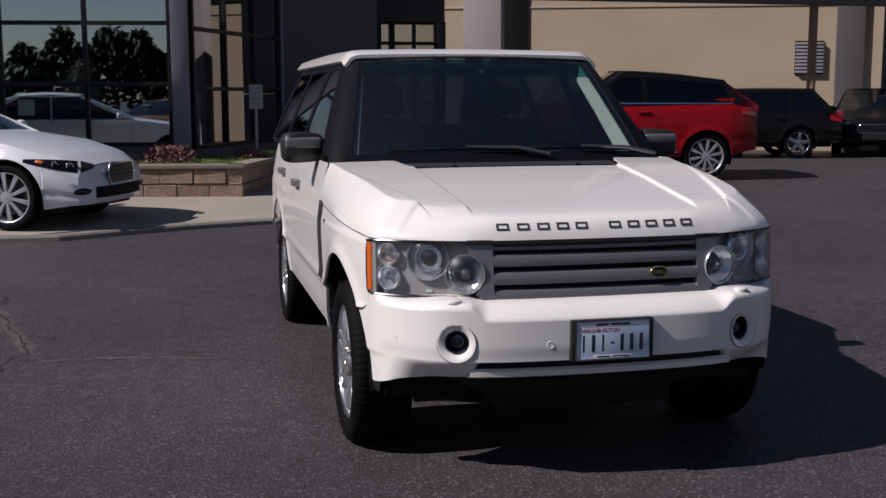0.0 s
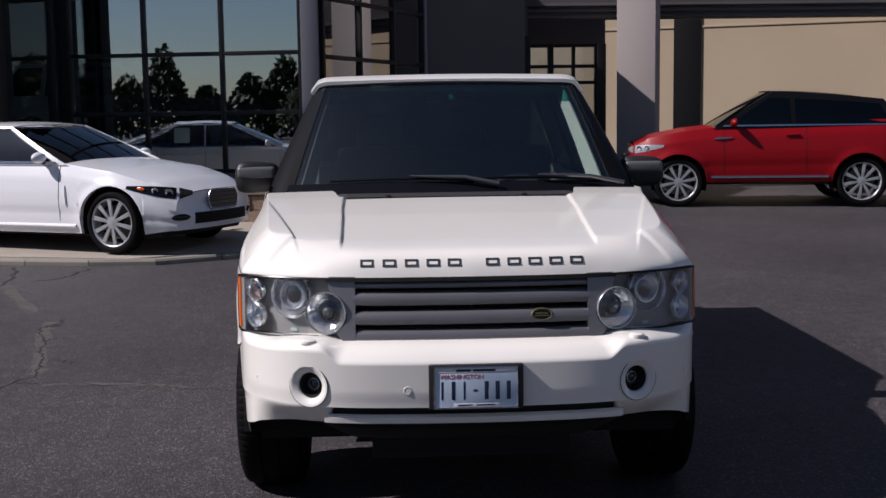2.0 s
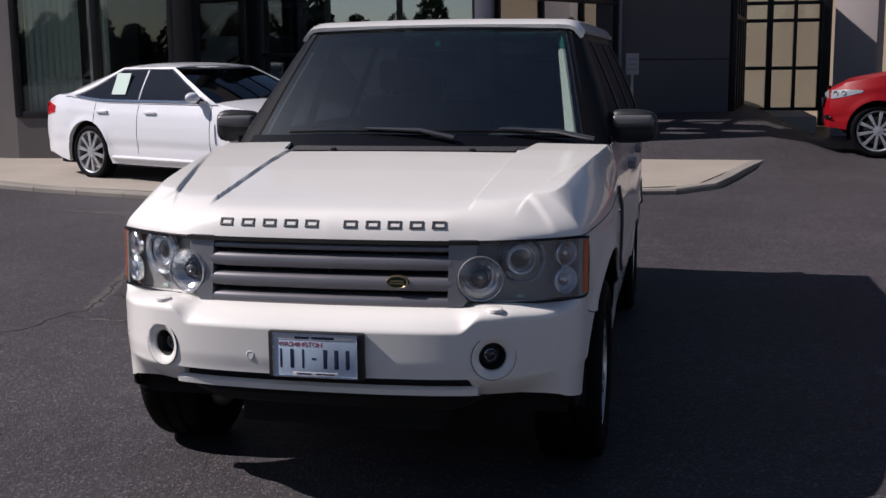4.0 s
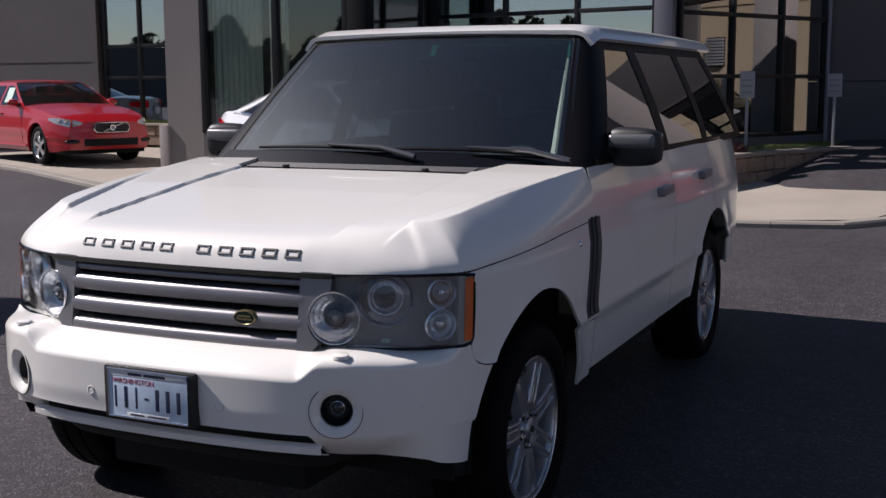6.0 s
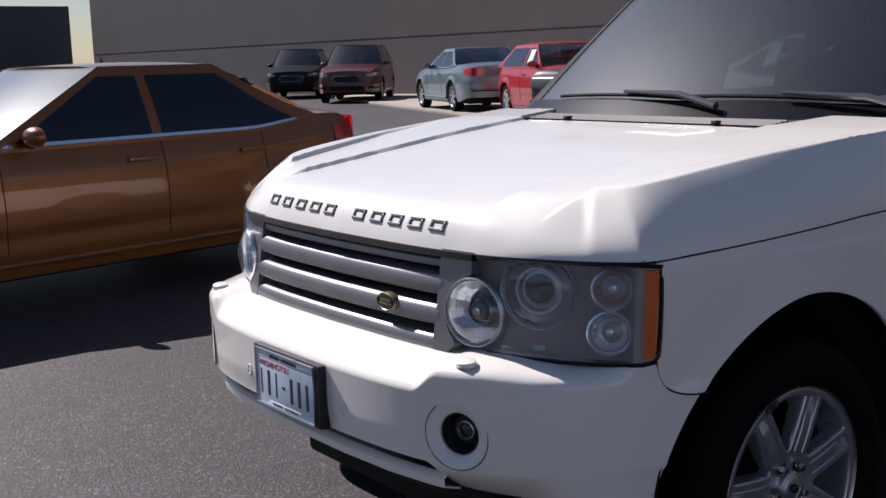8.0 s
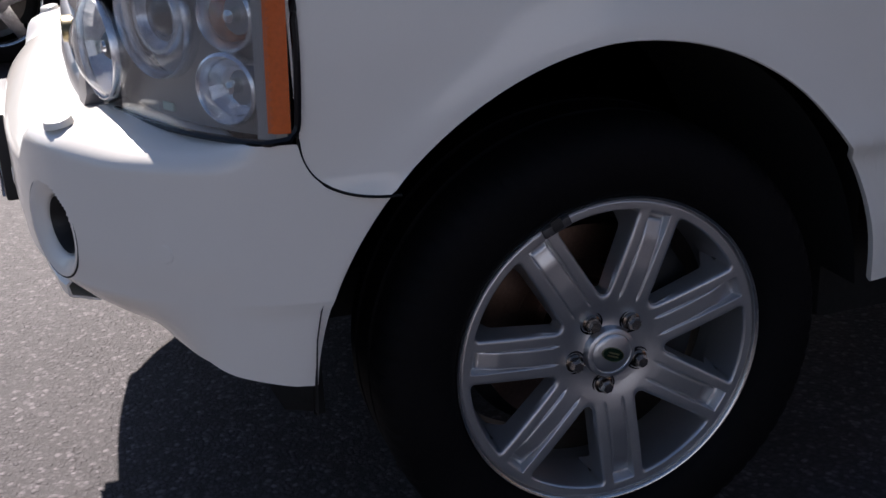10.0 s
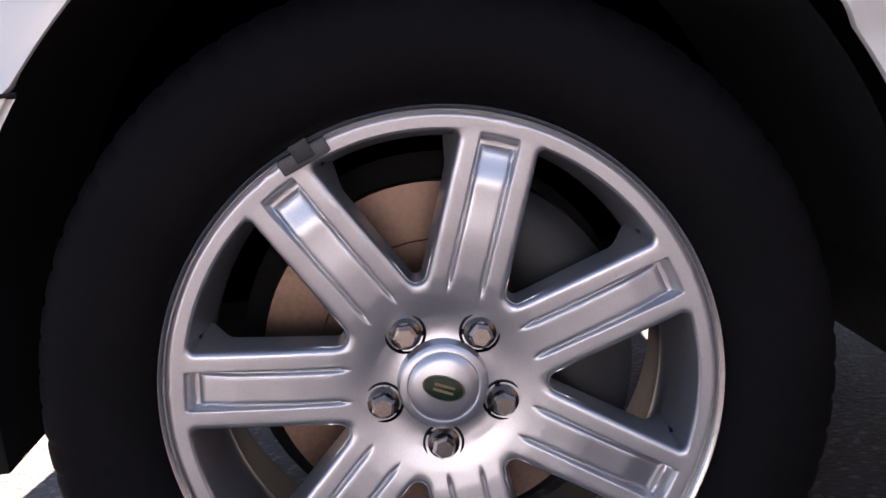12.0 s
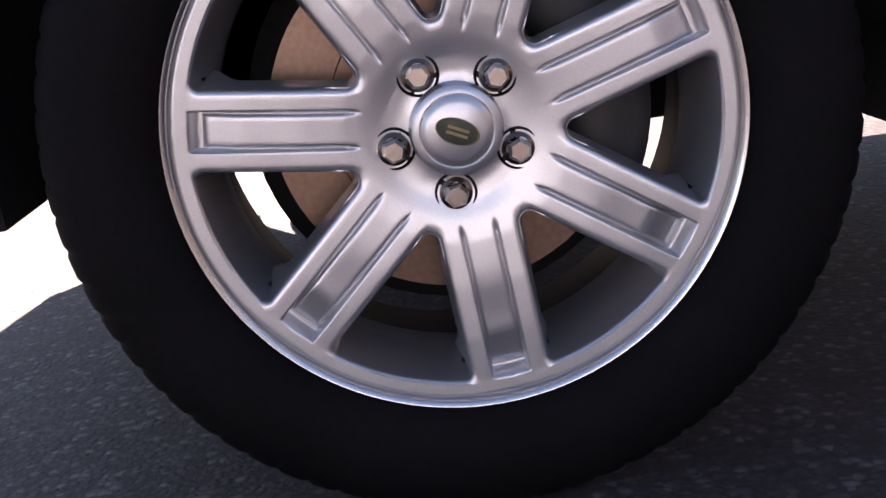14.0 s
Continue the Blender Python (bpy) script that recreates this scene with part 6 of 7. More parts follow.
# ---- ground, pavement, building ----
def asphalt():
    m = bpy.data.materials.new("asphalt")
    m.use_nodes = True
    n, l = m.node_tree.nodes, m.node_tree.links
    p = n["Principled BSDF"]
    tc = n.new("ShaderNodeTexCoord")

    def noise_(scale, detail, rough=0.5):
        t = n.new("ShaderNodeTexNoise")
        t.inputs["Scale"].default_value, t.inputs["Detail"].default_value, t.inputs["Roughness"].default_value = scale, detail, rough
        l.new(tc.outputs["Object"], t.inputs["Vector"])
        return t

    def ramp(src, a, b, c0, c1):
        r = n.new("ShaderNodeMapRange")
        for k, v in (("From Min", a), ("From Max", b), ("To Min", c0), ("To Max", c1)):
            r.inputs[k].default_value = v
        l.new(src, r.inputs["Value"])
        return r.outputs[0]

    def times(a, b):
        x = n.new("ShaderNodeMath")
        x.operation = "MULTIPLY"
        l.new(a, x.inputs[0])
        l.new(b, x.inputs[1])
        return x.outputs[0]

    vor = n.new("ShaderNodeTexVoronoi")
    vor.inputs["Scale"].default_value = 90
    l.new(tc.outputs["Object"], vor.inputs["Vector"])
    stones = ramp(vor.outputs["Distance"], 0.0, 0.7, 1.25, 0.65)
    sep = n.new("ShaderNodeSeparateColor")
    l.new(vor.outputs["Color"], sep.inputs[0])
    fleck = ramp(sep.outputs[0], 0.78, 1.0, 0.98, 2.5)
    broad = ramp(noise_(0.55, 5).outputs["Fac"], 0.3, 0.7, 0.82, 1.18)
    mid = ramp(noise_(7, 6).outputs["Fac"], 0.3, 0.7, 0.88, 1.12)
    val = times(times(times(stones, fleck), broad), mid)
    col = n.new("ShaderNodeMix")
    col.data_type, col.blend_type = "RGBA", "MULTIPLY"
    col.inputs["Factor"].default_value = 1
    col.inputs["A"].default_value = (0.0640, 0.0580, 0.0615, 1)
    l.new(val, col.inputs["B"])
    l.new(col.outputs["Result"], p.inputs["Base Color"])
    p.inputs["Roughness"].default_value = 0.58
    p.inputs["Specular IOR Level"].default_value = 0.22
    b = n.new("ShaderNodeBump")
    b.inputs["Strength"].default_value = 0.75
    b.inputs["Distance"].default_value = 0.0035
    grit = noise_(240, 5, 0.65)
    add = n.new("ShaderNodeMath")
    add.operation = "ADD"
    l.new(times(sep.outputs[1], ramp(vor.outputs["Distance"], 0.25, 0.6, 1.0, 0.0)), add.inputs[0])
    l.new(grit.outputs["Fac"], add.inputs[1])
    l.new(add.outputs[0], b.inputs["Height"])
    l.new(b.outputs[0], p.inputs["Normal"])
    return m


ASPHALT = asphalt()
CRACK = material("crack_dark", (0.012, 0.011, 0.011), 0.95, grain=0.3, scale=40)
DUST = material("dusty_asphalt", (0.070, 0.062, 0.060), 0.9, grain=0.35, scale=60, bump=0.3, patch=0.25, patch_scale=6)
CONCRETE = material("pavement_concrete", (0.34, 0.30, 0.25), 0.85, grain=0.10, scale=120, bump=0.12, patch=0.10, patch_scale=0.9)
KERBSTONE = material("kerb_concrete", (0.24, 0.22, 0.19), 0.85, grain=0.12, scale=90, bump=0.15, patch=0.15, patch_scale=1.4)
TAUPE = material("taupe_stucco", (0.115, 0.105, 0.105), 0.85, grain=0.06, scale=160, bump=0.10, patch=0.06, patch_scale=0.7)
DARK_TAUPE = material("dark_stucco", (0.115, 0.105, 0.108), 0.85, grain=0.06, scale=160, bump=0.10, patch=0.06, patch_scale=0.7)
PALE_PIER = material("pale_stucco", (0.34, 0.30, 0.29), 0.85, grain=0.06, scale=160, bump=0.10, patch=0.05, patch_scale=0.7)
BEIGE = material("beige_stucco", (0.50, 0.40, 0.28), 0.88, grain=0.05, scale=140, bump=0.12, patch=0.06, patch_scale=0.5)
BOUNCE_GREY = material("pale_grey_cladding", (0.36, 0.38, 0.42), 0.7, grain=0.05, scale=60, patch=0.05, patch_scale=0.5)
WARM_TAUPE = material("warm_stucco", (0.21, 0.19, 0.18), 0.85, grain=0.06, scale=160, bump=0.10, patch=0.06, patch_scale=0.7)
COLUMN_DARK = material("black_column_cladding", (0.006, 0.006, 0.007), 0.6, grain=0.1, scale=150, spec=0.2)
FRAME_METAL = material("dark_anodised_frame", (0.020, 0.020, 0.022), 0.4, metal=0.5, grain=0.08, scale=200)
COLUMN_METAL = material("grey_column_cladding", (0.20, 0.20, 0.23), 0.5, metal=0.2, grain=0.05, scale=150)
BLOCK = material("tan_split_block", (0.27, 0.19, 0.14), 0.9, grain=0.25, scale=30, bump=0.8, patch=0.2, patch_scale=5)
CAP = material("block_cap", (0.26, 0.22, 0.18), 0.9, grain=0.15, scale=60, bump=0.3)
SOIL = material("planter_soil", (0.045, 0.05, 0.02), 0.95, grain=0.3, scale=30, bump=0.5)
GRASS = material("grass_blades", (0.15, 0.19, 0.05), 0.7, grain=0.3, scale=6, patch=0.3, patch_scale=2)
SHRUB_RED = material("dark_red_leaves", (0.10, 0.025, 0.025), 0.6, grain=0.3, scale=20)
INTERIOR = material("showroom_interior", (0.10, 0.09, 0.085), 0.8, grain=0.1, scale=8)
CURTAIN = material("pale_curtain", (0.80, 0.79, 0.74), 0.8, grain=0.06, scale=30)
POLE_BROWN = material("brown_pole", (0.32, 0.19, 0.12), 0.7, grain=0.15, scale=60)
SIGN_GREY = material("sign_grey", (0.30, 0.30, 0.32), 0.5, grain=0.05, scale=80)


def ground():
    def steps(a, b, fine0, fine1):
        out = list(np.linspace(a, fine0, 14)[:-1]) + list(np.arange(fine0, fine1, 0.5)) + list(np.linspace(fine1, b, 14))
        return out

    xs = steps(-420, 420, -30, 24)
    ys = steps(-300, 420, -8, 24)
    rows = [[(x, y, gz(x, y)) for x in xs] for y in ys]
    tagged(part("ground", grid(rows), ASPHALT), "dark worn asphalt car park surface", "ground", kind="structure")
    # wandering cracks, let into the surface as dark strips
    rnd = random.Random(4)

    def crack(pts, w):
        line = curve(pts, 70)
        rows = []
        off = 0.0
        for i, (x, y) in enumerate(line):
            off = 0.8 * off + rnd.uniform(-0.02, 0.02)
            d = line[min(i + 1, 69)] - line[max(i - 1, 0)]
            d /= np.linalg.norm(d)
            nx, ny = -d[1], d[0]
            ww = w * rnd.uniform(0.4, 1.3)
            rows.append([(x + nx * (off + k * ww), y + ny * (off + k * ww), gz(x, y) + 0.0015 - 0.001 * abs(k)) for k in (-1, 0, 1)])
        return tagged(part("asphalt_crack", grid(rows, 0.0, flip=True), CRACK), "dark wandering crack in the asphalt", "crack", "cracks", "structure")

    def dusty(pts, w):
        line = curve(pts, 60)
        rows = []
        for i, (x, y) in enumerate(line):
            d = line[min(i + 1, 59)] - line[max(i - 1, 0)]
            d /= np.linalg.norm(d)
            a, b = w * rnd.uniform(0.3, 1.3), w * rnd.uniform(0.3, 1.3)
            rows.append([(x - d[1] * k, y + d[0] * k, gz(x, y) + 0.0006) for k in (-a, b)])
        return tagged(part("dusty_patch", grid(rows, 0.0, flip=True), DUST), "pale dusty band of worn asphalt", "patch", "worn bands", "structure")

    dusty([(-5.15, 6.30), (-4.67, 6.22), (-4.37, 6.14), (-4.05, 5.80), (-3.80, 5.30), (-3.46, 4.68), (-3.23, 4.28), (-3.02, 3.93)], 0.10)
    dusty([(-3.07, 3.81), (-2.92, 3.30), (-2.80, 2.83), (-2.67, 2.35), (-2.65, 2.22)], 0.06)
    dusty([(-2.54, 1.95), (-2.19, 1.94), (-1.81, 1.87), (-1.55, 1.77)], 0.03)
    crack([(-3.51, 6.75), (-3.66, 6.20), (-3.83, 6.03)], 0.022)
    crack([(-3.25, 1.35), (-2.86, 1.60), (-2.73, 1.78), (-2.72, 2.06), (-2.65, 2.22), (-2.80, 2.83), (-2.92, 3.30), (-3.07, 3.81)], 0.012)
    crack([(-2.70, 2.01), (-2.44, 1.97), (-2.19, 1.94), (-1.81, 1.87), (-1.55, 1.77), (-1.18, 1.65)], 0.007)
    crack([(-3.07, 3.81), (-3.00, 3.89), (-3.00, 4.14)], 0.020)
    crack([(-2.94, 3.23), (-2.85, 3.37), (-2.75, 3.37)], 0.009)
    crack([(-2.67, 2.69), (-2.55, 2.57), (-2.50, 2.60)], 0.008)
    crack([(-4.07, 5.73), (-4.14, 6.21), (-4.33, 6.97)], 0.020)


FRONT_EDGE = [(-34, 19.4), (-22.5, 14.7), (-16.5, 12.4), (-12.1, 10.5), (-10.2, 9.5), (-8.5, 8.6), (-6.2, 7.6), (-3.19, 6.92), (-1.9, 7.42), (-0.58, 7.81), (0.45, 7.95), (1.53, 8.38), (2.1, 10.2), (2.65, 12.1)]


def slab(name, outline, h, mat, label, cat, low=0.05, kind="structure"):
    bm = bmesh.new()
    a = [bm.verts.new((x, y, slope(x, y) + h)) for x, y in outline]
    b = [bm.verts.new((x, y, slope(x, y) - low)) for x, y in outline]
    f = bm.faces.new(a)
    k = len(a)
    for i in range(k):
        bm.faces.new((a[(i + 1) % k], a[i], b[i], b[(i + 1) % k]))
    bmesh.ops.triangulate(bm, faces=[f])
    bmesh.ops.recalc_face_normals(bm, faces=bm.faces[:])
    return tagged(part(name, bm, mat, smooth=0), label, cat, kind=kind)


def pavement():
    back = [(0.45, 12.0), (-0.3, 12.2), (-1.2, 12.6), (-9.0, 13.2), (-9.0, 16.2), (-15.4, 16.2), (-34, 24)]
    inner = []
    e = np.array(FRONT_EDGE)
    t = np.gradient(e, axis=0)
    nrm = np.stack([-t[:, 1], t[:, 0]], 1)
    nrm /= np.linalg.norm(nrm, axis=1)[:, None]
    inset = [tuple(p) for p in e + nrm * 0.15]
    slab("pavement", inset + back, KERB, CONCRETE, "pale tan concrete pavement", "pavement")
    kerb = root("kerb", pose(0, 0, 0), "worn concrete kerb along the pavement", "kerb", kind="structure")
    pts = curve(FRONT_EDGE, 60)
    for i in range(len(pts) - 1):
        a, b = pts[i], pts[i + 1]
        d = (b - a) / np.linalg.norm(b - a)
        q = np.array([-d[1], d[0]])
        a2, b2 = a + d * 0.004, b - d * 0.004
        bm = bmesh.new()
        vs = []
        for p in (a2, b2):
            z = slope(p[0], p[1])
            for off, h in ((0.0, -0.05), (0.0, KERB - 0.018), (0.018, KERB + 0.002), (0.16, KERB + 0.003), (0.16, -0.05)):
                vs.append(bm.verts.new((p[0] + q[0] * off, p[1] + q[1] * off, z + h)))
        for k in range(4):
            bm.faces.new((vs[k], vs[5 + k], vs[6 + k], vs[k + 1]))
        bm.faces.new(vs[:5])
        bm.faces.new(vs[9:4:-1])
        bmesh.ops.recalc_face_normals(bm, faces=bm.faces[:])
        part("kerb_stone", bm, KERBSTONE, kerb, smooth=25)


def wall(name, x0, y0, x1, y1, z0, z1, thick, mat, label, holes=()):
    """An upright wall along a line, with oblong openings (from, to, low, high) measured along it."""
    L = math.hypot(x1 - x0, y1 - y0)
    ang = math.atan2(y1 - y0, x1 - x0)
    bm = bmesh.new()
    us = sorted({0.0, L, *(h[0] for h in holes), *(h[1] for h in holes)})
    zs = sorted({z0, z1, *(h[2] for h in holes), *(h[3] for h in holes)})
    for a, b in zip(us, us[1:]):
        for c, d in zip(zs, zs[1:]):
            mu, mz = (a + b) / 2, (c + d) / 2
            if any(h[0] < mu < h[1] and h[2] < mz < h[3] for h in holes):
                continue
            box(a, b, 0, thick, c, d, bm=bm)
    bmesh.ops.remove_doubles(bm, verts=bm.verts[:], dist=0.0005)
    o = part(name, bm, mat, smooth=0)
    o.matrix_basis = pose(x0, y0, 0, 0, 0, math.degrees(ang))
    return tagged(o, label, "wall", kind="structure")


def curtain_wall(name, x0, y0, x1, y1, uprights, levels, label, bar=0.06, pane_mat=SHOP_GLASS):
    """Metal-framed glazing along a line; each pane and bar is a part."""
    L = math.hypot(x1 - x0, y1 - y0)
    ang = math.degrees(math.atan2(y1 - y0, x1 - x0))
    r = root(name, pose(x0, y0, 0, 0, 0, ang), label, "window", kind="structure")
    for u in uprights:
        part("mullion", box(u - bar / 2, u + bar / 2, -0.05, 0.09, levels[0] - 0.03, levels[-1] + 0.03, 0.006), FRAME_METAL, r)
    for z in levels:
        for a, b in zip(uprights, uprights[1:]):
            part("transom", box(a + bar / 2, b - bar / 2, -0.045, 0.08, z - bar / 2, z + bar / 2, 0.006), FRAME_METAL, r)
    for a, b in zip(uprights, uprights[1:]):
        for c, d in zip(levels, levels[1:]):
            p = part("pane", box(a + bar / 2 - 0.005, b - bar / 2 + 0.005, 0.0, 0.012, c + bar / 2 - 0.005, d - bar / 2 + 0.005), pane_mat, r)
            p.visible_shadow = False
    return r


def building():
    TOP, LOW = 6.0, 4.1
    lv = [0.90, 1.76, 2.63, 3.50, 4.37, 5.24]
    fx0, fy0, fx1, fy1 = -5.21, 12.48, -1.70, 11.90
    curtain_wall("window_1", fx0, fy0, fx1, fy1, [0.0, 1.17, 2.36, 3.55], lv, "tall dark-framed showroom windows")
    wall("wall_sill_front", fx0, fy0 - 0.08, fx1, fy1 - 0.08, 0.2, 0.87, 0.2, TAUPE, "taupe stucco sill wall")
    wall("wall_head_front", fx0, fy0 - 0.08, fx1, fy1 - 0.08, 5.27, TOP, 0.2, TAUPE, "taupe stucco wall head")
    tagged(part("facade_column", box(-1.69, -1.44, 11.76, 12.04, 0.2, TOP, 0.01), COLUMN_METAL), "grey metal-clad corner column", "column", kind="structure")
    # steeply angled windows between the facade and the entrance wall
    bx0, by0, bx1, by1 = -1.42, 12.00, 0.16, 15.18
    L = math.hypot(bx1 - bx0, by1 - by0)
    curtain_wall("window_2", bx0, by0, bx1, by1, [0.03, L * 0.335, L * 0.665, L - 0.05], [0.84, 1.70, 2.57, 3.43, 4.30], "angled dark-framed showroom windows", pane_mat=BAY_GLASS)
    wall("wall_sill_bay", bx0 + 0.04, by0 - 0.02, bx1 + 0.04, by1 - 0.02, 0.2, 0.81, 0.2, DARK_TAUPE, "dark stucco sill wall")
    wall("wall_head_bay", bx0 + 0.04, by0 - 0.02, bx1 + 0.04, by1 - 0.02, 4.33, TOP, 0.2, DARK_TAUPE, "dark stucco wall head")
    # plain wall beside the angled windows, with a recessed joint
    wall("wall_entry_low", 0.18, 15.26, 2.04, 15.97, 0.2, 1.62, 0.25, DARK_TAUPE, "dark taupe stucco wall")
    wall("wall_entry", 0.18, 15.25, 2.04, 15.96, 1.635, LOW, 0.25, DARK_TAUPE, "dark taupe stucco wall with a joint line")
    tagged(part("downpipe", rod([(0.20, 15.12, 0.6), (0.20, 15.12, LOW)], 0.035, 10), COLUMN_METAL), "slim grey corner pipe", "pipe", kind="structure")
    # entrance recess under the canopy, with a glazed side
    curtain_wall("window_6", 2.12, 16.22, 2.42, 19.05, [0.04, 0.72, 1.45, 2.12, 2.76], [0.62, 2.36, 3.10], "dark-framed windows at the side of the entrance", 0.09, CLEAR_SHOP)
    wall("wall_recess", 2.12, 16.22, 2.42, 19.05, 3.13, LOW, 0.2, DARK_TAUPE, "dark recess side wall")
    curtain_wall("door_1", 2.44, 19.15, 3.89, 19.15, [0.0, 0.46, 0.51, 0.97, 1.45], [0.62, 1.43, 2.36, 2.70, 3.13], "dark-framed glass entrance door", 0.07, CLEAR_SHOP)
    wall("wall_above_door", 2.44, 19.10, 4.08, 19.10, 3.16, LOW, 0.2, DARK_TAUPE, "dark wall above the entrance")
    tagged(part("entrance_post", box(3.90, 4.08, 19.0, 19.25, 0.3, 3.16, 0.01), FRAME_METAL), "dark metal entrance post", "post", kind="structure")
    tagged(part("entrance_landing", box(2.45, 3.6, 16.6, 19.6, 0.1, 0.60, 0.02), CONCRETE), "concrete entrance landing", "landing", kind="structure")
    # canopy on piers
    tagged(part("canopy_beam", box(2.2, 30, 17.3, 17.7, 3.53, 5.3, 0.02), DARK_TAUPE), "dark canopy beam", "canopy", kind="structure")
    for k in range(3):
        tagged(part("canopy_moulding", box(2.2, 30, 17.25 - 0.03 * k, 17.298, 3.54 + 0.11 * k, 3.59 + 0.11 * k, 0.006), TAUPE), "stepped canopy edge moulding", "moulding", "canopy mouldings", "structure")
    pier = tagged(part("canopy_pier", box(-0.37, 0.37, -0.19, 0.19, 0.1, 5.2, 0.02), PALE_PIER), "pale stucco pier beside the entrance", "pier", kind="structure")
    pier.matrix_basis = pose(4.24, 16.5, 0, 0, 0, -26)
    # beige building behind; its face is turned towards the sun, and u runs along it from the vent
    turn = -20.0
    ca, sa = math.cos(radians(turn)), math.sin(radians(turn))
    at = lambda u: (13.1 + u * ca, 19.5 + u * sa)
    along = pose(13.1, 19.5, 0, 0, 0, turn)
    wall("wall_beige", *at(-15), *at(1.65), 0.0, 7.2, 0.3, BEIGE, "sunlit beige stucco wall")
    wall("wall_dark_bay", 14.9, 19.2, 40, 9.5, 0.0, 7.2, 0.3, DARK_TAUPE, "dark loading bay")

    def on_wall(name, bm, mat, label, cat, kind="structure"):
        o = part(name, bm, mat)
        o.matrix_basis = along
        return tagged(o, label, cat, kind=kind)

    on_wall("wall_pilaster", box(0.57, 1.21, -0.12, -0.002, 0.0, 7.2, 0.01), TAUPE, "darker upright pilaster strip", "pilaster")
    on_wall("wall_line", box(-15, 0.55, -0.02, -0.002, 3.68, 3.72, 0.004), BEIGE, "thin horizontal stucco joint", "joint")
    on_wall("wall_post", box(-7.31, -6.68, -0.04, -0.002, 0.0, 7.2, 0.01), FRAME_METAL, "dark upright post on the beige wall", "post")
    vent = on_wall("wall_vent", box(-0.36, 0.30, -0.03, -0.003, 2.07, 2.86, 0.005), FRAME_METAL, "white louvred wall vent", "vent", "")
    for k in range(9):
        part("slat", box(-0.35, 0.29, -0.10, -0.04, 2.105 + 0.083 * k, 2.158 + 0.083 * k, 0.006), SIGN_GREY, vent)
    tagged(part("service_pole", rod([(12.0, 17.6, 0.1), (12.0, 17.6, 8.0)], 0.095, 14), POLE_BROWN), "brown wooden service pole", "pole")
    # projecting glazed block
    wall("wall_pier", -9.20, 10.85, -8.52, 10.85, 0.2, TOP, 0.6, WARM_TAUPE, "warm taupe stucco pier")
    wall("wall_block_sill", -8.52, 10.85, -5.91, 10.85, 0.2, 0.87, 0.2, TAUPE, "taupe stucco sill wall")
    wall("wall_block_head", -8.52, 10.85, -5.91, 10.85, 4.92, TOP, 0.2, TAUPE, "taupe stucco wall head")
    curtain_wall("window_3", -8.52, 10.87, -5.91, 10.87, [0.05, 1.36, 2.56], [0.91, 4.88], "large dark-framed showroom window", 0.10, BLOCK_GLASS)
    tagged(part("block_column", box(-5.90, -5.60, 10.78, 11.04, 0.2, TOP, 0.01), COLUMN_DARK), "black metal corner column", "column", kind="structure")
    curtain_wall("window_4", -5.74, 11.06, -5.38, 12.28, [0.05, 1.22], [0.5, 4.88], "dark-framed side window", 0.10, CLEAR_SHOP)
    tagged(part("inner_column", box(-5.41, -5.19, 12.30, 12.62, 0.2, TOP, 0.01), COLUMN_DARK), "black metal column", "column", kind="structure")
    wall("wall_block_side", -9.20, 11.45, -9.20, 16.3, 0.2, TOP, 0.2, PALE_PIER, "pale block side wall")
    tagged(part("pier_plinth", box(-9.34, -9.17, 10.80, 11.15, 0.1, 1.0, 0.012), PALE_PIER), "pale concrete pier plinth", "plinth", kind="structure")
    # left-hand glazing and the far wall
    curtain_wall("window_5", -15.2, 16.3, -9.42, 16.3, [0.06, 1.02, 1.92, 2.88, 4.15, 5.76], [0.84, 1.79, 2.48, 3.68, 4.86], "dark-framed showroom windows", 0.075)
    wall("wall_left_sill", -15.2, 16.22, -9.42, 16.22, 0.2, 0.81, 0.2, TAUPE, "taupe stucco sill wall")
    wall("wall_left_head", -15.2, 16.22, -9.42, 16.22, 4.90, TOP, 0.2, TAUPE, "taupe stucco wall head")
    wall("wall_left_return", -15.3, 16.2, -15.3, 20.5, 0.2, TOP, 0.15, TAUPE, "taupe stucco return wall")
    wall("wall_far_low", -60, 20.5, -15.2, 20.5, 0.0, 2.28, 0.25, DARK_TAUPE, "dark grey far wall")
    wall("wall_west", -62, -60, -62, 20, 0.0, 5.0, 0.3, TAUPE, "plain grey far boundary wall")
    wall("wall_far", -60, 20.49, -15.2, 20.49, 2.2805, TOP, 0.25, TAUPE, "grey far wall with a joint line")
    # plain pale wall added out of view to bounce light onto the car's shaded side
    wall("wall_east", 30.0, -30, 30.0, 8.0, 0.0, 6.5, 0.3, BOUNCE_GREY, "unseen pale grey wall added to bounce light onto the car")
    # rooms behind the glass
    tagged(part("showroom_floor", box(-9.1, -1.5, 12.9, 18.6, 0.30, 1.00, 0.0), INTERIOR), "dark raised showroom floor", "floor", kind="structure")
    tagged(part("entry_floor", box(-1.5, 2.0, 15.9, 18.6, 0.20, 0.28, 0.0), INTERIOR), "dark entrance hall floor", "floor", kind="structure")
    tagged(part("showroom_ceiling", box(-15.1, -1.5, 12.9, 20.4, 5.5, 5.6, 0.0), INTERIOR), "dark showroom ceiling", "ceiling", kind="structure")
    tagged(part("block_ceiling", box(-9.1, -5.6, 11.1, 12.9, 4.95, 5.05, 0.0), INTERIOR), "dark ceiling of the glazed block", "ceiling", kind="structure")
    tagged(part("entry_ceiling", box(-1.5, 2.1, 15.6, 18.6, 4.0, 4.1, 0.0), INTERIOR), "dark entrance ceiling", "ceiling", kind="structure")
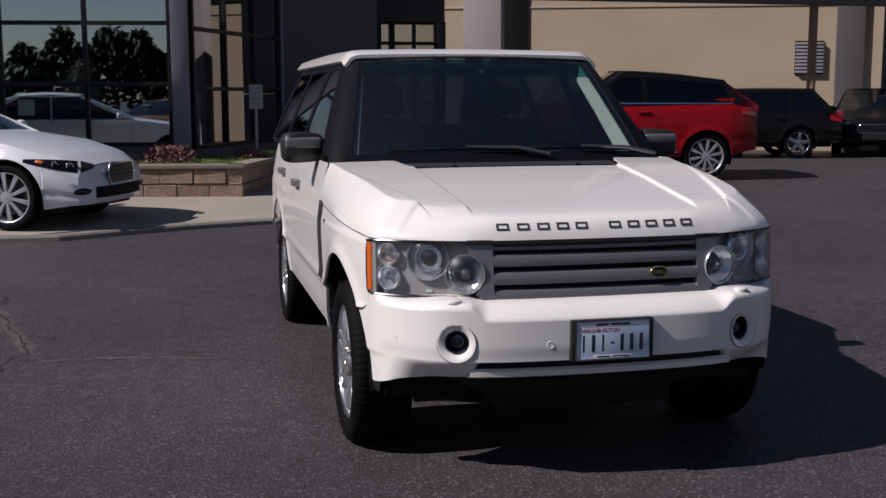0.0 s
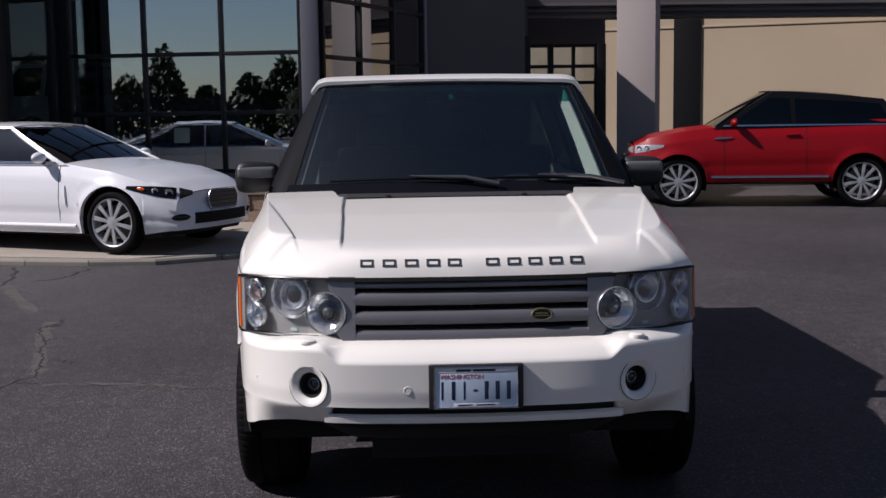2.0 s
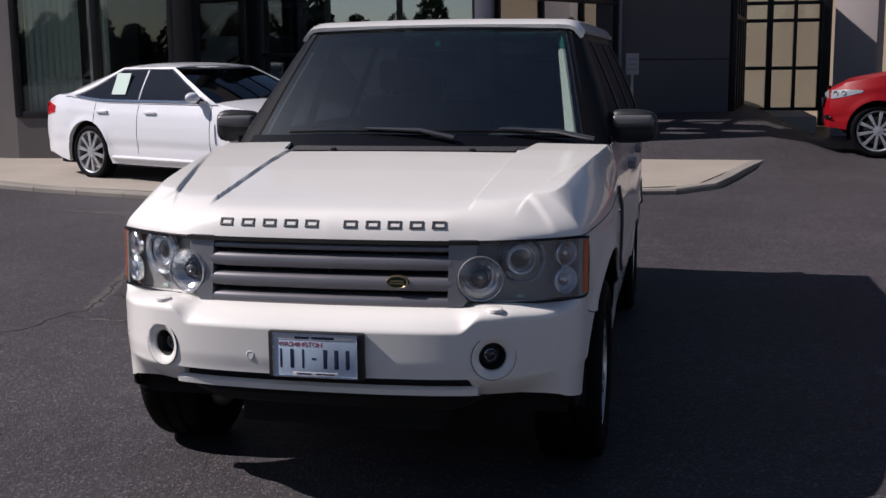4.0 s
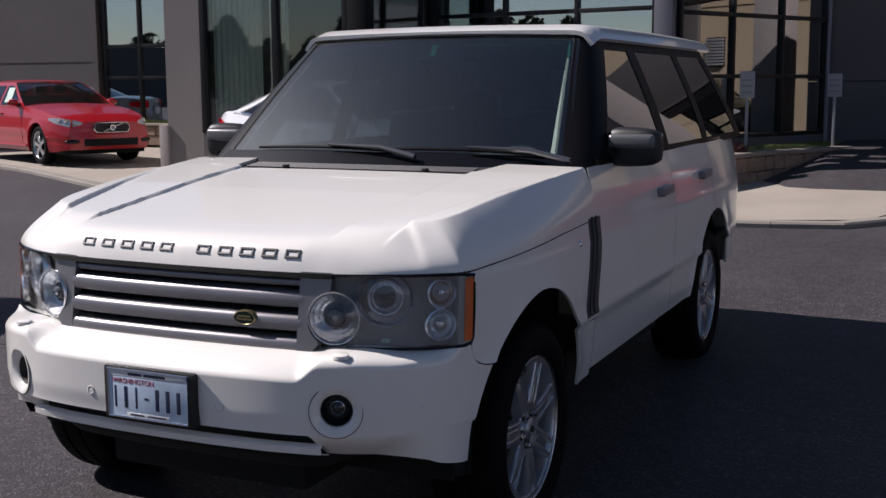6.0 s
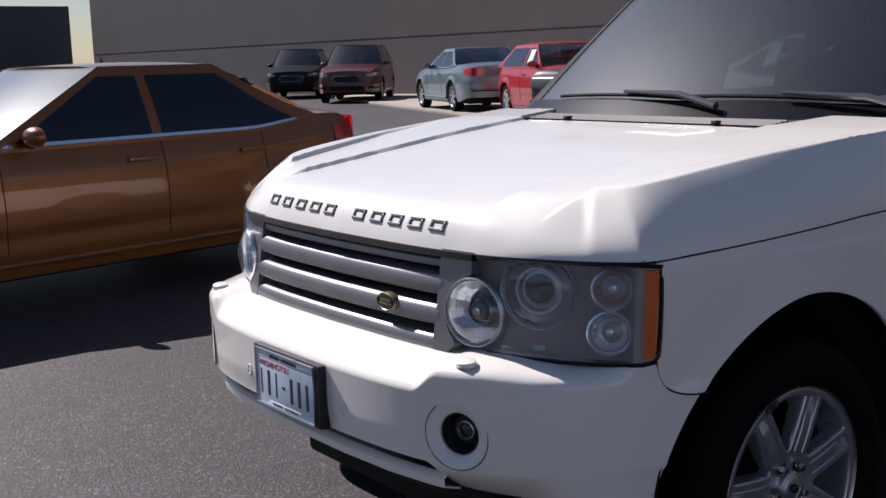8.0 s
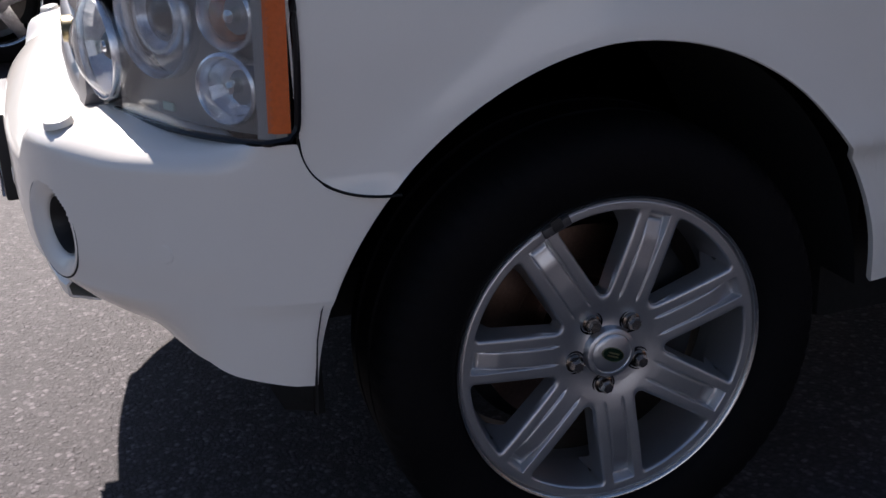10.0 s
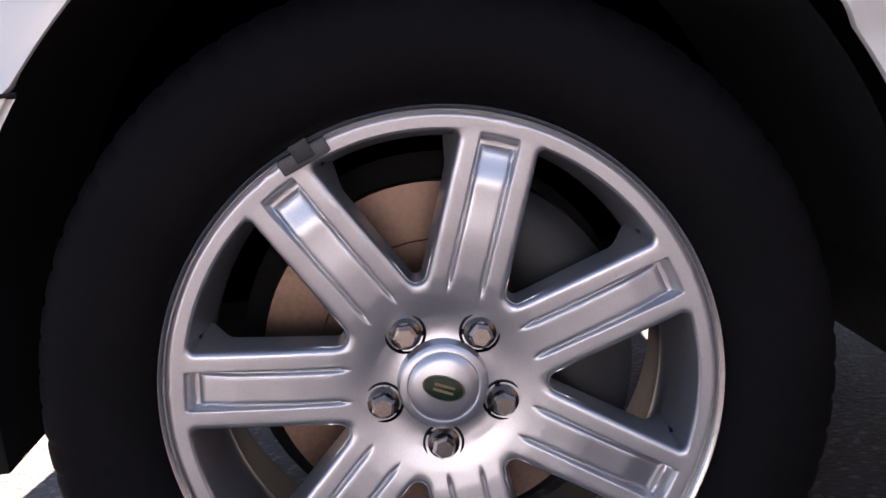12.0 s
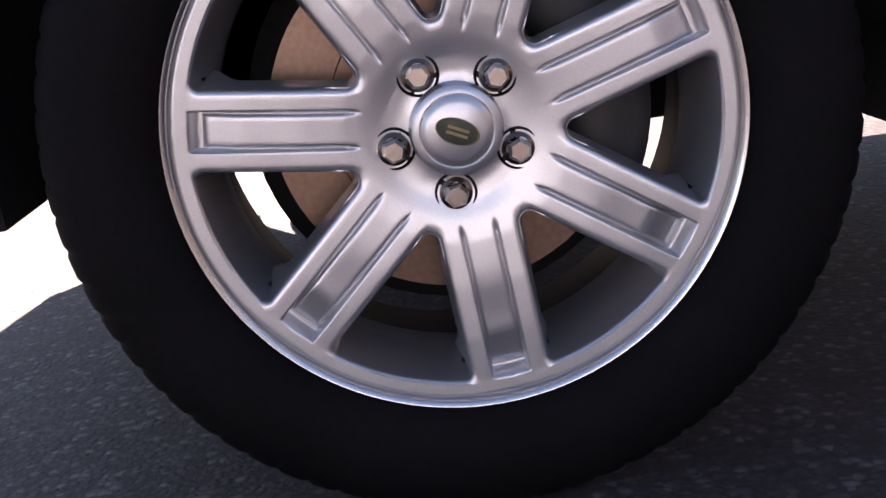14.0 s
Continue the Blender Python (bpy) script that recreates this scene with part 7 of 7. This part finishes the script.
    wall("wall_showroom_back", -15.1, 18.8, 2.2, 18.8, 0.2, 5.6, 0.2, INTERIOR, "dark showroom back wall")
    for x, w in ((-8.38, 0.90), (-7.35, 0.32)):
        rows = [[(x + w * k, 10.995 + 0.022 * math.sin(k * 62 * w), z) for k in np.linspace(0, 1, 60)] for z in (0.95, 3.45)]
        tagged(part("curtain", grid(rows, 0.004), CURTAIN), "pale hanging window curtain", "curtain", "curtains")


def planter(name, pts, z0, courses, label):
    """A low wall of split-faced blocks along a line, with a cap and soil behind."""
    r = root(name, pose(0, 0, 0), label, "planter", kind="structure")
    rnd = random.Random(7)
    for (xa, ya), (xb, yb) in zip(pts, pts[1:]):
        L = math.hypot(xb - xa, yb - ya)
        ang = math.degrees(math.atan2(yb - ya, xb - xa))
        n = max(1, round(L / 0.42))
        for c in range(courses):
            edges = [0.0] + [(k + (0.5 if c % 2 else 0.0)) * L / n for k in range(0 if c % 2 else 1, n)] + [L]
            for a, b in zip(edges, edges[1:]):
                bm = box(a + 0.004, b - 0.004, 0.0, 0.20, z0 + 0.20 * c + 0.004, z0 + 0.20 * (c + 1) - 0.004, 0.012, 1)
                for v in bm.verts:
                    if v.co.y < 0.05:
                        v.co += Vector((rnd.uniform(-0.004, 0.004), rnd.uniform(-0.014, 0.012), rnd.uniform(-0.004, 0.004)))
                o = part("block", bm, BLOCK, r, smooth=0)
                o.matrix_basis = pose(xa, ya, 0, 0, 0, ang)
        o = part("cap_stone", box(-0.02, L + 0.02, -0.03, 0.24, z0 + 0.20 * courses + 0.002, z0 + 0.20 * courses + 0.06, 0.012), CAP, r)
        o.matrix_basis = pose(xa, ya, 0, 0, 0, ang)
    return r


def grass(name, x0, x1, yf, yb, z, count, seed):
    rnd = random.Random(seed)
    verts, faces = [], []
    for _ in range(count):
        x, k = rnd.uniform(x0, x1), rnd.random()
        a, b = yf(x), yb(x)
        y = a + (b - a) * k
        h, w, d = rnd.uniform(0.04, 0.11), rnd.uniform(0.006, 0.012), rnd.uniform(0, 6.28)
        lx, ly = rnd.uniform(-0.05, 0.05), rnd.uniform(-0.05, 0.05)
        i = len(verts)
        verts += [(x - w * math.cos(d), y - w * math.sin(d), z), (x + w * math.cos(d), y + w * math.sin(d), z), (x + lx, y + ly, z + h)]
        faces.append((i, i + 1, i + 2))
    me = bpy.data.meshes.new(name)
    me.from_pydata(verts, [], faces)
    me.materials.append(GRASS)
    tagged(new(name, me), "short green planter grass", "grass", kind="stuff")


def shrub(x, y, z, r, h, mat, label, seed, n=700):
    rnd = random.Random(seed)
    top = root("shrub", pose(x, y, z), label, "shrub", "planter shrubs")
    bm = bmesh.new()
    for _ in range(9):
        a, t = rnd.uniform(0, 6.28), rnd.uniform(0.3, 0.8)
        rod([(0, 0, 0), (r * t * 0.5 * math.cos(a), r * t * 0.5 * math.sin(a), h * 0.5), (r * t * math.cos(a), r * t * math.sin(a), h * rnd.uniform(0.7, 1))], [0.008, 0.006, 0.003], 5, bm)
    part("stems", bm, POLE_BROWN, top)
    verts, faces = [], []
    for _ in range(n):
        a, t = rnd.uniform(0, 6.28), math.sqrt(rnd.random())
        q = Vector((r * t * math.cos(a), r * t * math.sin(a), h * rnd.uniform(0.15, 1.0) * (1 - 0.35 * t * t)))
        u = Vector((rnd.gauss(0, 1), rnd.gauss(0, 1), rnd.gauss(0, 1))).normalized() * 0.035
        v = u.orthogonal().normalized() * 0.014
        i = len(verts)
        verts += [tuple(q - u), tuple(q + v), tuple(q + u), tuple(q - v)]
        faces.append((i, i + 1, i + 2, i + 3))
    me = bpy.data.meshes.new("leaves")
    me.from_pydata(verts, [], faces)
    me.materials.append(mat)
    o = new("leaves", me)
    o.parent = top


def planters():
    planter("planter_1", [(-5.5, 10.95), (-0.82, 10.15), (-0.12, 12.23), (0.75, 13.75)], 0.235, 2, "low planter wall of tan split-faced blocks")
    bm = bmesh.new()
    vs = [bm.verts.new(p) for p in ((-5.3, 11.1, 0.62), (-0.95, 10.34, 0.62), (-0.27, 12.3, 0.62), (0.55, 13.8, 0.64), (0.18, 15.2, 0.70), (-1.4, 12.0, 0.66), (-5.2, 12.45, 0.66))]
    bm.faces.new(vs)
    tagged(part("planter_soil", bm, SOIL, smooth=0), "dark planter soil", "soil", kind="structure")
    grass("planter_grass", -5.2, 0.5, lambda x: 11.05 - 0.172 * (x + 5.3) if x < -0.95 else 10.35 + 2.45 * (x + 0.95), lambda x: 12.35 - 0.14 * (x + 5.2) if x < -1.45 else 12.0 + 1.75 * (x + 1.45), 0.62, 30000, 3)
    planter("planter_2", [(-15.3, 15.75), (-9.45, 15.75)], 0.37, 2, "low planter wall of tan split-faced blocks")
    tagged(part("planter_soil", box(-15.2, -9.5, 15.95, 16.21, 0.4, 0.80, 0.0), SOIL, smooth=0), "dark planter soil", "soil", kind="structure")
    grass("planter_grass", -15.2, -9.5, lambda x: 15.97, lambda x: 16.2, 0.80, 7000, 5)
    shrub(-1.75, 11.05, 0.62, 0.36, 0.32, SHRUB_RED, "low dark red planter shrub", 11)
    shrub(-0.62, 11.75, 0.62, 0.25, 0.22, SHRUB_RED, "low dark red planter shrub", 12, 350)
    shrub(4.05, 15.3, 0.32, 0.20, 0.55, GRASS, "small green shrub by the entrance", 13, 400)
    for x, y, zb, zt, zl in ((0.48, 13.66, 0.62, 1.73, 1.40), (-0.48, 12.12, 0.62, 1.76, 1.40)):
        r = root("sign_post", pose(x, y, zb), "grey sign plate on a slim post", "sign", "planter signs")
        part("post", box(-0.02, 0.02, -0.015, 0.015, 0.0, zt - zb, 0.004), SIGN_GREY, r)
        pl = part("plate", box(-0.10, 0.10, -0.03, -0.018, zl - zb, zt - zb, 0.006), SIGN_GREY, r)
        for k in range(3):
            part("text_bar", box(-0.07, 0.07, -0.034, -0.031, zl - zb + 0.07 + 0.08 * k, zl - zb + 0.09 + 0.08 * k), COLUMN_METAL, pl)


def far_trees():
    """Trees across the road behind the viewer, seen mirrored in the glazing."""
    bark = material("tree_bark", (0.10, 0.075, 0.055), 0.9, grain=0.25, scale=20, bump=0.4)
    leaf = material("tree_leaves", (0.030, 0.046, 0.018), 0.7, grain=0.35, scale=4, patch=0.3, patch_scale=0.5)
    rnd = random.Random(21)
    kinds = []
    for kind in range(2):
        bm = bmesh.new()
        tops = []
        rod([(0, 0, -0.1), (0.05, 0.03, 1.2), (0.0, 0.1, 2.6), (0.1, 0.0, 4.6), (0.1, 0.1, 6.6)], [0.24, 0.19, 0.15, 0.10, 0.03], 9, bm)
        for _ in range(22):
            z = rnd.uniform(1.9, 6.0)
            a, L = rnd.uniform(0, 6.28), rnd.uniform(1.0, 2.4) * (1 - 0.09 * z)
            tip = (L * math.cos(a), L * math.sin(a), z + rnd.uniform(0.4, 1.4))
            rod([(0.05, 0.05, z), (tip[0] * 0.5, tip[1] * 0.5, z + 0.3), tip], [0.07, 0.05, 0.02], 6, bm)
            tops.append(Vector(tip))
        tops += [Vector((0.1, 0.1, 6.6)), Vector((0, 0.2, 7.2))]
        me = bpy.data.meshes.new("trunk")
        bm.to_mesh(me)
        bm.free()
        me.materials.append(bark)
        verts, faces = [], []
        for t in tops:
            for _ in range(150):
                q = t + Vector((rnd.gauss(0, 0.42), rnd.gauss(0, 0.42), rnd.gauss(0.1, 0.36)))
                u = Vector((rnd.gauss(0, 1), rnd.gauss(0, 1), rnd.gauss(0, 1))).normalized() * 0.13
                v = u.orthogonal().normalized() * 0.07
                i = len(verts)
                verts += [tuple(q - u), tuple(q + v), tuple(q + u), tuple(q - v)]
                faces.append((i, i + 1, i + 2, i + 3))
        lv = bpy.data.meshes.new("crown")
        lv.from_pydata(verts, [], faces)
        lv.materials.append(leaf)
        kinds.append((me, lv))
    verts, faces = [], []
    for _ in range(90000):
        a = radians(rnd.uniform(-185, 25))
        x = a * 85
        top = 5.6 + 1.0 * math.sin(x * 0.21) + 0.8 * math.sin(x * 0.53 + 1) + 2.6 * max(0.0, math.sin(x * 0.37 + 2)) ** 6 + 1.0 * math.sin(x * 1.7)
        rr = 85 + rnd.gauss(0, 1.6)
        q = Vector((rr * math.cos(a), rr * math.sin(a), top * rnd.random() ** 0.6))
        u = Vector((rnd.gauss(0, 1), rnd.gauss(0, 1), rnd.gauss(0, 1))).normalized() * 0.46
        v = u.orthogonal().normalized() * 0.27
        i = len(verts)
        verts += [tuple(q - u), tuple(q + v), tuple(q + u), tuple(q - v)]
        faces.append((i, i + 1, i + 2, i + 3))
    me = bpy.data.meshes.new("far_woods")
    me.from_pydata(verts, [], faces)
    me.materials.append(leaf)
    tagged(new("far_woods", me), "distant dark green line of trees", "trees", kind="stuff")
    for k, (x, y) in enumerate(((-27, -45), (-21, -52), (-15, -47), (-8, -51), (-1, -46), (9, -50), (18, -46), (-12, -60))):
        sc = rnd.uniform(0.42, 0.66)
        r = root("tree", pose(x, y, 0, 0, 0, 57 * k) @ Matrix.Diagonal((sc, sc, sc * rnd.uniform(0.9, 1.15), 1)), "leafy green street tree across the car park", "tree", "street trees")
        for nm, me in zip(("trunk", "crown"), kinds[k % 2]):
            new(nm, me).parent = r


ground()
far_trees()
pavement()
building()
planters()
